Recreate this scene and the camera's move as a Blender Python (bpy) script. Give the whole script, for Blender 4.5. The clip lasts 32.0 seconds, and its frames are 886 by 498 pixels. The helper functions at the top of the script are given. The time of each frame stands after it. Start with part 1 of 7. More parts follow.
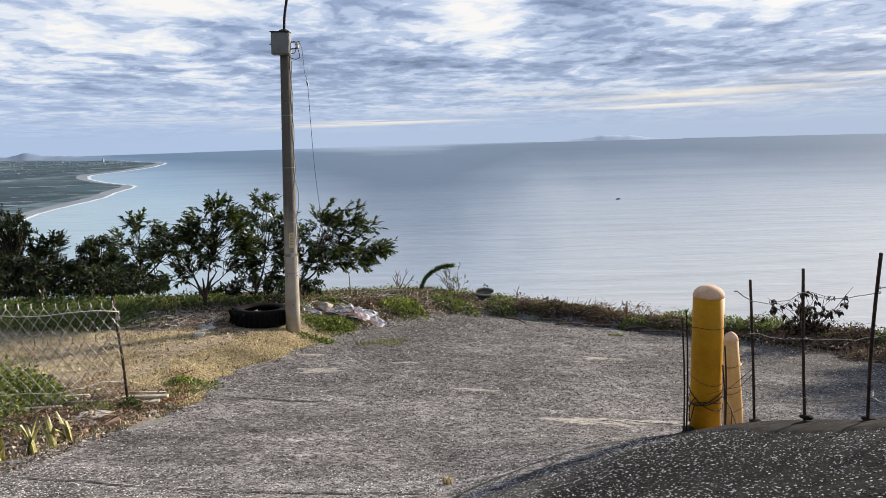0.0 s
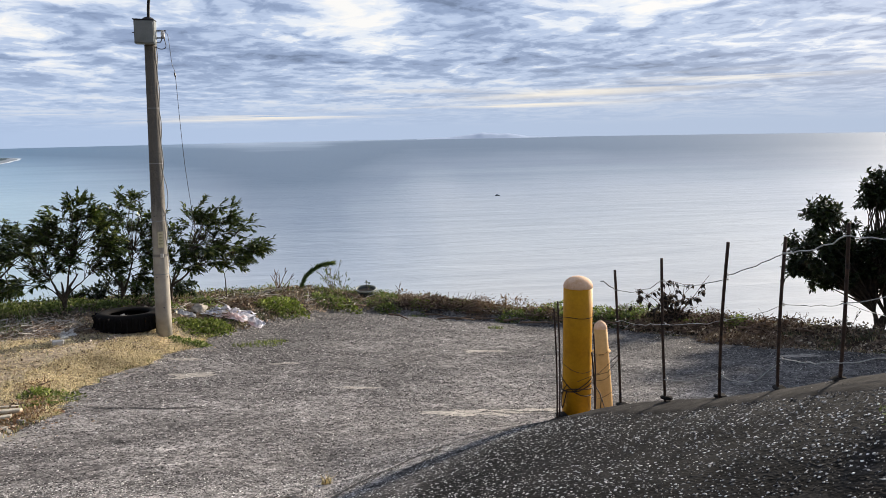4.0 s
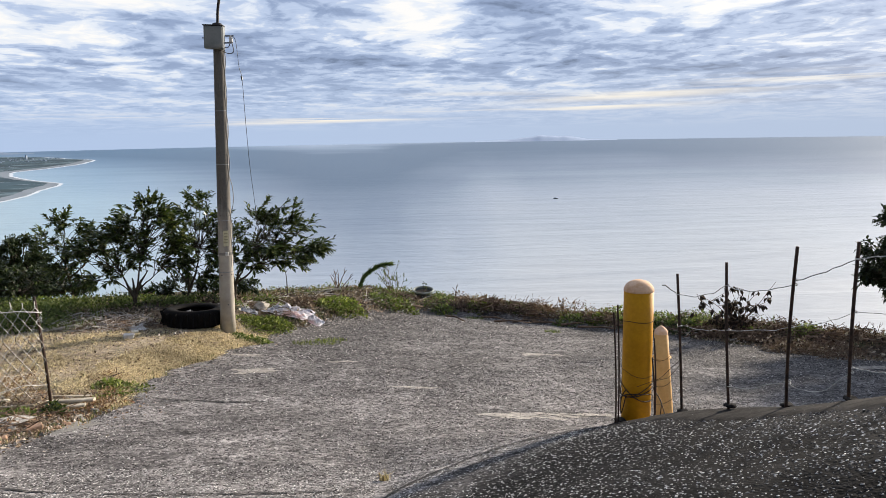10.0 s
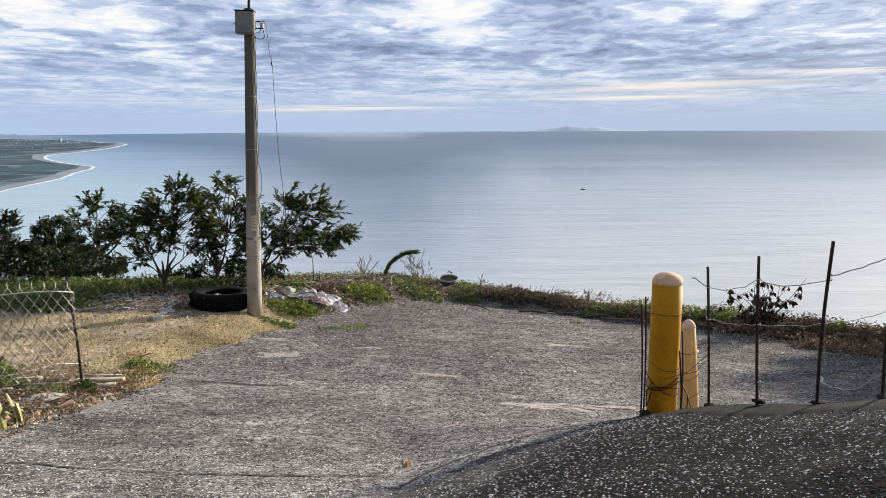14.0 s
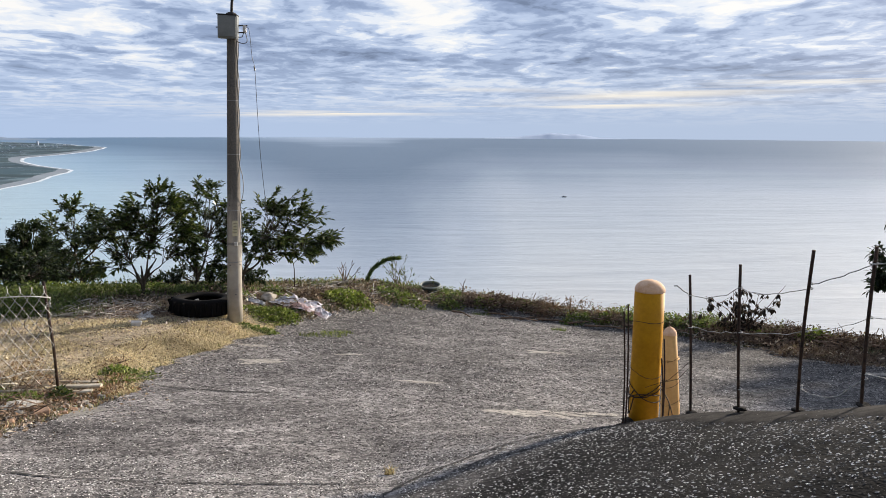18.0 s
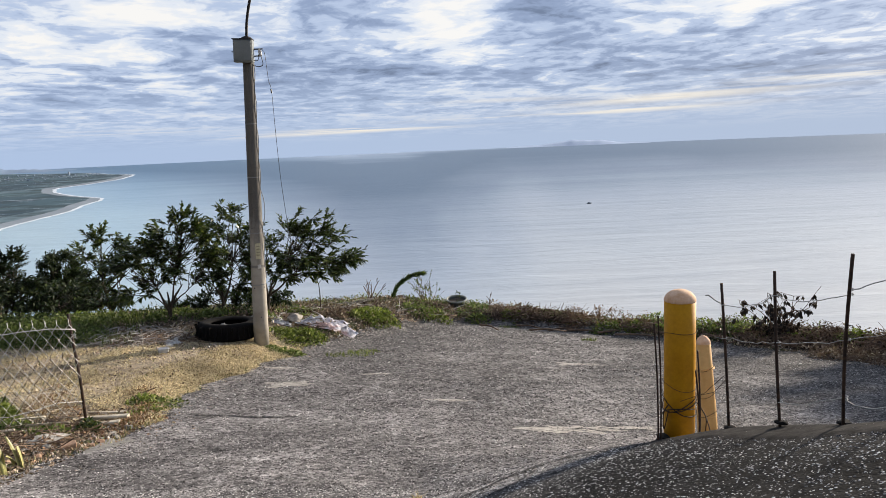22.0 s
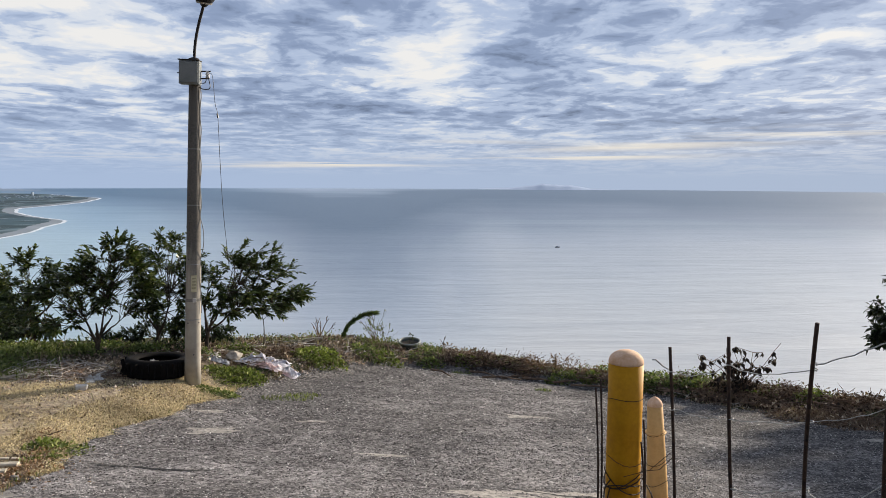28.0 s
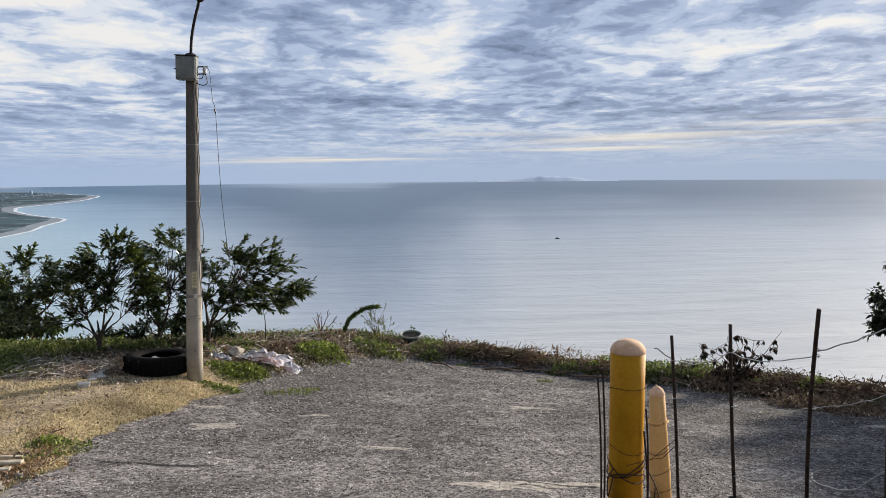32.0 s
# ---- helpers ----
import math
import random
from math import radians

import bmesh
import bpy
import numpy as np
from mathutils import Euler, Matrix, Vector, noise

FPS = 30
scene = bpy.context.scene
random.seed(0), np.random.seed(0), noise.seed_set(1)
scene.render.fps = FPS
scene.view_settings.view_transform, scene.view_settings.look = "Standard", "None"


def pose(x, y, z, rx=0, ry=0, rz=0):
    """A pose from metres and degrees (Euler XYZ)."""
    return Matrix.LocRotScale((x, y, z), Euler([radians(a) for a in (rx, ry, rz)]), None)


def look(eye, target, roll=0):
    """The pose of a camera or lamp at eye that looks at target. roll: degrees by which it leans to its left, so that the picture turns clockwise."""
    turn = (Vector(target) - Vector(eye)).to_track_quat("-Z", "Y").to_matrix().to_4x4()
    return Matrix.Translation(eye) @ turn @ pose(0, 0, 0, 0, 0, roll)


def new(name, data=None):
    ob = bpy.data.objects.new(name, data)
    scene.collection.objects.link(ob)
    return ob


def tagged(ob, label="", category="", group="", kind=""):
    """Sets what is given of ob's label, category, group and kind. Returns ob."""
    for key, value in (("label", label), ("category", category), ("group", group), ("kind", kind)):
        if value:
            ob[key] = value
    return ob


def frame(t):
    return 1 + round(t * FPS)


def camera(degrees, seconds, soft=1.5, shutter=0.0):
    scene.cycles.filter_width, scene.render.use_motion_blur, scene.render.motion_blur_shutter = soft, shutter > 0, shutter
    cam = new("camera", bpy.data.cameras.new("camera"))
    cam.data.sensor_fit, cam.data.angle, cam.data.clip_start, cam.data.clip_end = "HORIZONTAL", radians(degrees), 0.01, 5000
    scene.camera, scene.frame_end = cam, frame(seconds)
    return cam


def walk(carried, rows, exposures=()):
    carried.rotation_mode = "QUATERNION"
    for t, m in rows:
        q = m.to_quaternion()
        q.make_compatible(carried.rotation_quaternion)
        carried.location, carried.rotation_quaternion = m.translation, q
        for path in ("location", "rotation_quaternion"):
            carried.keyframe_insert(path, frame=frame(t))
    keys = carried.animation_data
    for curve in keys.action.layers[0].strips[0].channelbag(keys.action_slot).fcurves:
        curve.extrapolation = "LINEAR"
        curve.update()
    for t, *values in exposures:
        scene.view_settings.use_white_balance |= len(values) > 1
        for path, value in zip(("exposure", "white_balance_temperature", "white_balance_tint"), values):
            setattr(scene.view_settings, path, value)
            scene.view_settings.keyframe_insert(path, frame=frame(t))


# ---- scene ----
# ---- camera: seconds, place, and degrees of yaw, pitch and roll ----
EXPOSURES = ((0, 0.70), (3, 0.71), (5.5, 0.78), (20, 0.74), (23, 0.69), (24, 0.69), (25, 0.69), (26, 0.58), (32, 0.56))
cam = camera(63.42, 32.0, soft=0.5)
ROWS = (
    (0, 0.014, 0.029, 1.709, 0.02, -9.11, -1.67),
    (0.5, 0.030, 0.046, 1.713, -1.12, -9.15, -1.78),
    (1, 0.040, 0.045, 1.713, -3.65, -9.22, -1.58),
    (1.5, 0.066, 0.054, 1.711, -7.38, -9.21, -1.03),
    (2, 0.088, 0.069, 1.700, -11.22, -9.11, -0.41),
    (2.5, 0.070, 0.048, 1.705, -14.03, -9.08, -0.04),
    (4.5, 0.049, 0.045, 1.689, -6.16, -9.76, -1.41),
    (5, 0.029, 0.046, 1.685, -2.59, -9.91, -1.51),
    (5.5, 0.026, 0.044, 1.686, -0.08, -9.96, -1.56),
    (6, 0.025, 0.037, 1.687, 1.07, -9.84, -1.54),
    (6.5, 0.030, 0.035, 1.688, 1.17, -9.65, -1.55),
    (7, 0.029, 0.033, 1.690, 0.38, -9.39, -1.40),
    (7.5, 0.031, 0.034, 1.688, -1.04, -9.15, -1.15),
    (8, 0.037, 0.033, 1.691, -2.97, -9.09, -1.00),
    (8.5, 0.045, 0.038, 1.688, -4.97, -9.08, -0.88),
    (9, 0.056, 0.049, 1.685, -6.18, -9.11, -0.94),
    (9.5, 0.054, 0.040, 1.689, -6.18, -9.20, -1.02),
    (10, 0.039, 0.024, 1.688, -4.83, -9.28, -1.07),
    (10.5, 0.028, 0.034, 1.688, -2.65, -9.44, -1.02),
    (11, 0.014, 0.042, 1.685, -0.36, -9.63, -0.85),
    (11.5, 0.002, 0.033, 1.684, 0.88, -9.82, -0.61),
    (12, 0.003, 0.031, 1.684, 0.65, -9.96, -0.39),
    (12.5, 0.018, 0.032, 1.684, -0.64, -10.04, -0.28),
    (13, 0.027, 0.042, 1.681, -2.12, -10.04, -0.20),
    (13.5, 0.023, 0.034, 1.680, -2.90, -10.06, -0.21),
    (14, 0.029, 0.037, 1.679, -2.77, -10.14, -0.32),
    (14.5, 0.024, 0.040, 1.680, -2.28, -10.21, -0.35),
    (16.5, 0.022, 0.032, 1.683, -3.05, -9.81, 0.32),
    (17, 0.020, 0.033, 1.677, -3.67, -9.71, 0.48),
    (17.5, 0.009, 0.038, 1.677, -4.13, -9.70, 0.41),
    (18, 0.016, 0.049, 1.680, -4.26, -9.64, 0.25),
    (18.5, 0.015, 0.039, 1.683, -4.02, -9.52, 0.07),
    (19, 0.014, 0.033, 1.684, -3.59, -9.29, -0.23),
    (19.5, 0.007, 0.030, 1.681, -3.18, -9.04, -0.76),
    (20, -0.010, 0.031, 1.703, -2.96, -9.00, -1.64),
    (20.5, -0.057, 0.046, 1.705, -2.57, -9.05, -2.58),
    (21, -0.084, 0.064, 1.695, -2.10, -9.09, -3.05),
    (21.5, -0.048, 0.101, 1.697, -1.81, -8.96, -2.96),
    (22, 0.068, 0.171, 1.696, -2.14, -8.63, -2.49),
    (22.5, 0.122, 0.208, 1.687, -3.31, -8.13, -2.07),
    (23, 0.138, 0.280, 1.673, -4.87, -7.78, -2.07),
    (23.5, 0.167, 0.382, 1.665, -6.43, -7.85, -2.35),
    (24, 0.271, 0.468, 1.659, -7.88, -7.97, -2.55),
    (24.5, 0.364, 0.550, 1.654, -8.86, -7.82, -2.34),
    (25, 0.331, 0.649, 1.649, -9.05, -7.21, -1.61),
    (25.5, 0.301, 0.678, 1.650, -8.26, -6.22, -0.51),
    (26, 0.325, 0.688, 1.658, -6.56, -5.43, 0.44),
    (26.5, 0.358, 0.688, 1.664, -4.59, -5.21, 0.95),
    (28.5, 0.368, 0.684, 1.659, -5.31, -5.78, -0.32),
    (29, 0.373, 0.686, 1.659, -6.61, -5.83, -0.74),
    (29.5, 0.377, 0.686, 1.656, -6.74, -5.82, -0.97),
    (30, 0.365, 0.676, 1.658, -5.82, -5.84, -1.01),
    (30.5, 0.364, 0.678, 1.657, -4.61, -5.87, -0.99),
    (31, 0.360, 0.679, 1.659, -4.05, -5.99, -0.85),
    (31.5, 0.354, 0.678, 1.659, -4.25, -6.09, -0.66),
    (32, 0.365, 0.690, 1.652, -4.73, -6.18, -0.55),
)


def row_pose(x, y, z, yaw, pitch, roll):
    a, b = radians(yaw), radians(pitch)
    ahead = Vector((-math.sin(a) * math.cos(b), math.cos(a) * math.cos(b), math.sin(b)))
    return look((x, y, z), Vector((x, y, z)) + ahead, roll)


walk(cam, [(r[0], row_pose(*r[1:])) for r in ROWS], EXPOSURES)
# ---- world, sun ----
SUN_AZ, SUN_EL = radians(55), radians(17.5)

world = bpy.data.worlds.new("sky")
scene.world = world
world.use_nodes = True
wt = world.node_tree
wt.nodes.clear()


def wnode(kind, **values):
    n = wt.nodes.new(kind)
    for key, value in values.items():
        if key in n.inputs:
            n.inputs[key].default_value = value
    return n


def wmath(op, a, b=0.0):
    n = wt.nodes.new("ShaderNodeMath")
    n.operation = op
    for slot, v in ((0, a), (1, b)):
        if isinstance(v, (int, float)):
            n.inputs[slot].default_value = v
        else:
            wt.links.new(v, n.inputs[slot])
    return n.outputs[0]


def wramp(fac, stops):
    n = wt.nodes.new("ShaderNodeValToRGB")
    n.color_ramp.interpolation = "EASE"
    while len(n.color_ramp.elements) < len(stops):
        n.color_ramp.elements.new(0.5)
    for e, (pos, col) in zip(n.color_ramp.elements, stops):
        e.position, e.color = pos, (*col, 1)
    wt.links.new(fac, n.inputs[0])
    return n.outputs[0]


def wmix(fac, a, b, kind="MIX"):
    n = wt.nodes.new("ShaderNodeMix")
    n.data_type, n.blend_type = "RGBA", kind
    for slot, v in ((0, fac), (6, a), (7, b)):
        if isinstance(v, (int, float)):
            n.inputs[slot].default_value = v
        elif isinstance(v, tuple):
            n.inputs[slot].default_value = (*v, 1)
        else:
            wt.links.new(v, n.inputs[slot])
    return n.outputs[2]


def wnoise(vec, scale, detail, rough, sx=1.0, sy=1.0, sz=1.0, off=0.0, warp=0.0):
    m = wt.nodes.new("ShaderNodeMapping")
    m.inputs["Scale"].default_value = (sx, sy, sz)
    m.inputs["Location"].default_value = (off, off * 0.37, off * 0.71)
    wt.links.new(vec, m.inputs["Vector"])
    n = wnode("ShaderNodeTexNoise", Scale=scale, Detail=detail, Roughness=rough, Distortion=warp)
    wt.links.new(m.outputs[0], n.inputs["Vector"])
    return n.outputs["Fac"]


# banks and low streaks of the deck: bearing, height, breadth, thickness (degrees), weight, slope
BANKS = ((-25, 12, 9.0, 6.0, -0.05, 0.0), (-7, 13.0, 7.0, 2.6, 0.10, 0.05), (9.0, 9.6, 3.4, 1.0, 0.10, 0.22), (4.5, 8.5, 3.2, 4.0, -0.075, 0.0), (17, 12.5, 6.0, 1.5, 0.07, 0.0), (24, 8.5, 6.0, 1.4, -0.05, 0.1),
         (-22, 11, 6.0, 4.0, -0.045, 0.0), (-14, 6.5, 6.0, 1.5, 0.05, 0.0), (-26, 5.0, 8.0, 2.0, -0.04, 0.0), (8, 5.6, 14.0, 1.2, 0.045, 0.0), (20, 16, 9, 2.5, -0.05, 0.0), (2, 17, 5, 2.5, -0.06, 0.0), (30, 14, 4, 3, 0.06, 0.0))
STREAKS = ((-5.0, 1.05, 9.0, 0.20, 1.1, 0.012), (13.5, 1.65, 10.0, 0.22, 1.1, 0.012), (20, 2.5, 9.0, 0.30, 0.9, 0.02), (-20, 1.5, 7.0, 0.18, 0.5, 0.0), (32, 3.4, 7.0, 0.35, 0.8, 0.0), (8, 2.9, 5.0, 0.2, 0.4, 0.0))
sky = wt.nodes.new("ShaderNodeTexSky")
sky.sky_type, sky.sun_disc = "NISHITA", False
sky.sun_elevation, sky.sun_rotation = SUN_EL, SUN_AZ
sky.altitude, sky.dust_density = 200, 2.0
tc = wt.nodes.new("ShaderNodeTexCoord")
sep = wt.nodes.new("ShaderNodeSeparateXYZ")
wt.links.new(tc.outputs["Generated"], sep.inputs[0])
X, Y, Z = sep.outputs
up = wmath("MAXIMUM", Z, 0.0)
lift = wmath("ADD", up, 0.075)
flat = wt.nodes.new("ShaderNodeCombineXYZ")
wt.links.new(wmath("DIVIDE", X, lift), flat.inputs[0])
wt.links.new(wmath("DIVIDE", Y, lift), flat.inputs[1])
deck = flat.outputs[0]
# broad banks, ripples and soft wisps of one cloud deck
banks = wnoise(deck, 0.55, 3, 0.5, 1.0, 0.9, off=3.1, warp=0.4)
ripple = wnoise(deck, 1.75, 4, 0.55, 1.0, 0.85, off=7.7, warp=0.7)
wisps = wnoise(deck, 5.5, 4, 0.6, 1.0, 0.85, off=1.3, warp=0.5)
cover = wmath("ADD", wmath("ADD", wmath("MULTIPLY", banks, 0.26), wmath("MULTIPLY", ripple, 0.47)), wmath("MULTIPLY", wisps, 0.27))
az = wmath("MULTIPLY", wmath("ARCTAN2", X, Y), 180 / math.pi)
el = wmath("MULTIPLY", wmath("ARCSINE", Z), 180 / math.pi)


def bank(a, e, w, h, weight, tilt=0.0):
    """A thicker (or thinner) bank in the deck, by its bearing, height and breadth in degrees."""
    da = wmath("SUBTRACT", az, a)
    de = wmath("SUBTRACT", wmath("SUBTRACT", el, e), wmath("MULTIPLY", da, tilt))
    far = wmath("ADD", wmath("POWER", wmath("ABSOLUTE", wmath("DIVIDE", da, w)), 2.0), wmath("POWER", wmath("ABSOLUTE", wmath("DIVIDE", de, h)), 2.0))
    return wmath("MULTIPLY", wmath("POWER", math.e, wmath("MULTIPLY", far, -1.0)), weight)


for values in BANKS:
    cover = wmath("ADD", cover, bank(*values))
cloud = wramp(cover, [(0.375, (0.98, 0.965, 0.945)), (0.44, (0.80, 0.85, 0.935)), (0.50, (0.50, 0.60, 0.80)), (0.57, (0.30, 0.385, 0.575)), (0.66, (0.17, 0.225, 0.35))])
skyblue = wmix(1.0, sky.outputs[0], (0.075, 0.075, 0.075), "MULTIPLY")
open_sky = wmix(0.94, skyblue, cloud)
# low bright streaks under the deck, and the haze on the horizon
streak_v = wt.nodes.new("ShaderNodeCombineXYZ")
wt.links.new(X, streak_v.inputs[0])
wt.links.new(wmath("MULTIPLY", up, 30.0), streak_v.inputs[1])
streak = wnoise(streak_v.outputs[0], 3.4, 5, 0.6, 0.8, 1.7, off=4.4, warp=0.3)
ragged = wmath("MULTIPLY", wmath("SUBTRACT", streak, 0.5), 0.9)
streak_on = 0.0
for values in STREAKS:
    streak_on = wmath("ADD", streak_on, bank(*values))
streak_on = wmath("MINIMUM", wmath("MULTIPLY", streak_on, wramp(wmath("ADD", ragged, 0.5), [(0.42, (0, 0, 0)), (0.60, (0.9, 0.9, 0.9))])), 0.9)
haze_on = wramp(up, [(0.0, (1, 1, 1)), (0.016, (0.85, 0.85, 0.85)), (0.045, (0.45, 0.45, 0.45)), (0.095, (0.0, 0.0, 0.0))])
haze = wmix(wmath("MULTIPLY", wmath("ADD", X, 0.5), 0.9), (0.43, 0.545, 0.755), (0.46, 0.545, 0.70))
final = wmix(streak_on, wmix(haze_on, open_sky, haze), (0.98, 0.90, 0.76))
# the deck is brightest on the sun's side and greyer overhead and behind
toward = wmath("ADD", wmath("MULTIPLY", X, math.sin(SUN_AZ)), wmath("MULTIPLY", Y, math.cos(SUN_AZ)))
dim = wmix(1.0, wramp(wmath("MULTIPLY", wmath("ADD", toward, 1.0), 0.5), [(0.05, (0.50, 0.50, 0.52)), (0.48, (1, 1, 1))]), wramp(up, [(0.36, (1, 1, 1)), (0.85, (0.62, 0.63, 0.66))]), "MULTIPLY")
final = wmix(1.0, final, dim, "MULTIPLY")
back = wnode("ShaderNodeBackground", Strength=0.62)
wt.links.new(final, back.inputs["Color"])
wo = wt.nodes.new("ShaderNodeOutputWorld")
wt.links.new(back.outputs[0], wo.inputs[0])

sun = bpy.data.lights.new("sun", "SUN")
sun.energy, sun.angle, sun.color = 5.0, radians(5), (1.0, 0.885, 0.745)
sun_ob = new("sun", sun)
sun_ob.matrix_world = look((30, 30, 30), (30 - math.sin(SUN_AZ) * math.cos(SUN_EL), 30 - math.cos(SUN_AZ) * math.cos(SUN_EL), 30 - math.sin(SUN_EL)))
# ---- materials ----
class Shade:
    """A small builder of procedural materials."""

    def __init__(self, name):
        self.m = bpy.data.materials.new(name)
        self.m.use_nodes = True
        self.t = self.m.node_tree
        self.b = self.t.nodes["Principled BSDF"]
        self.co = self.t.nodes.new("ShaderNodeTexCoord").outputs["Object"]

    def link(self, a, b):
        self.t.links.new(a, b)

    def put(self, slot, v):
        if hasattr(v, "is_linked"):
            self.link(v, slot)
        elif isinstance(v, tuple) and len(v) == 3 and slot.type == "RGBA":
            slot.default_value = (*v, 1)
        else:
            slot.default_value = v

    def mapped(self, sx=1.0, sy=1.0, sz=1.0):
        n = self.t.nodes.new("ShaderNodeMapping")
        n.inputs["Scale"].default_value = (sx, sy, sz)
        self.link(self.co, n.inputs["Vector"])
        return n.outputs[0]

    def noise(self, scale, detail=4, rough=0.55, vec=None, warp=0.0):
        n = self.t.nodes.new("ShaderNodeTexNoise")
        n.inputs["Scale"].default_value, n.inputs["Detail"].default_value = scale, detail
        n.inputs["Roughness"].default_value, n.inputs["Distortion"].default_value = rough, warp
        self.link(vec or self.co, n.inputs["Vector"])
        return n.outputs["Fac"]

    def cells(self, scale, what="Distance", feature="F1", vec=None):
        n = self.t.nodes.new("ShaderNodeTexVoronoi")
        n.feature = feature
        n.inputs["Scale"].default_value = scale
        self.link(vec or self.co, n.inputs["Vector"])
        return n.outputs[what]

    def ramp(self, fac, *stops):
        n = self.t.nodes.new("ShaderNodeValToRGB")
        while len(n.color_ramp.elements) < len(stops):
            n.color_ramp.elements.new(0.5)
        for e, (pos, col) in zip(n.color_ramp.elements, stops):
            c = (col, col, col) if isinstance(col, (int, float)) else col
            e.position, e.color = pos, (*c, 1)
        self.link(fac, n.inputs[0])
        return n.outputs[0]

    def mix(self, fac, a, b, kind="MIX"):
        n = self.t.nodes.new("ShaderNodeMix")
        n.data_type, n.blend_type = "RGBA", kind
        for slot, v in ((0, fac), (6, a), (7, b)):
            self.put(n.inputs[slot], v)
        return n.outputs[2]

    def math(self, op, a, b=0.0):
        n = self.t.nodes.new("ShaderNodeMath")
        n.operation = op
        self.put(n.inputs[0], a)
        self.put(n.inputs[1], b)
        return n.outputs[0]

    def island(self):
        return self.t.nodes.new("ShaderNodeNewGeometry").outputs["Random Per Island"]

    def bump(self, height, strength=0.4, dist=0.01, under=None):
        n = self.t.nodes.new("ShaderNodeBump")
        n.inputs["Strength"].default_value, n.inputs["Distance"].default_value = strength, dist
        self.link(height, n.inputs["Height"])
        if under is not None:
            self.link(under, n.inputs["Normal"])
        self.link(n.outputs[0], self.b.inputs["Normal"])
        return n.outputs[0]

    def done(self, color, rough=0.8, metal=0.0, spec=None):
        self.put(self.b.inputs["Base Color"], color)
        self.put(self.b.inputs["Roughness"], rough)
        self.put(self.b.inputs["Metallic"], metal)
        if spec is not None:
            self.put(self.b.inputs["Specular IOR Level"], spec)
        return self.m


def plain(name, dark, light, scale=8.0, rough=0.75, metal=0.0, bump=0.25, fine=60.0, spec=None):
    """A surface with stains and grain at two scales."""
    s = Shade(name)
    big, small = s.noise(scale, 5, 0.6), s.noise(fine, 3, 0.6)
    col = s.ramp(s.math("ADD", s.math("MULTIPLY", big, 0.7), s.math("MULTIPLY", small, 0.3)), (0.36, dark), (0.64, light))
    s.bump(small, bump, 0.004)
    return s.done(col, s.ramp(big, (0.3, max(0.05, rough - 0.1)), (0.7, min(1.0, rough + 0.1))), metal, spec)


def leafy(name, dark, light, tip, rough=0.5, spread=1.0, through_light=0.25):
    """Leaves: each island a little different, paler at random."""
    s = Shade(name)
    r = s.island()
    col = s.ramp(r, (0.0, dark), (0.5 * spread, light), (0.80, tuple(c * 1.15 for c in light)), (1.0, tip))
    col = s.mix(s.ramp(s.noise(1.1, 3), (0.35, 0.0), (0.7, 0.5)), col, tuple(c * 0.6 for c in dark))
    s.put(s.b.inputs["Subsurface Weight"], 0.0)
    m = s.done(col, rough, 0.0, 0.3)
    tr = s.t.nodes.new("ShaderNodeBsdfTranslucent")
    s.put(tr.inputs["Color"], s.mix(1.0, col, (1.0, 1.15, 0.55), "MULTIPLY"))
    mx = s.t.nodes.new("ShaderNodeMixShader")
    mx.inputs[0].default_value = through_light
    s.link(s.b.outputs[0], mx.inputs[1])
    s.link(tr.outputs[0], mx.inputs[2])
    s.link(mx.outputs[0], s.t.nodes["Material Output"].inputs[0])
    return m


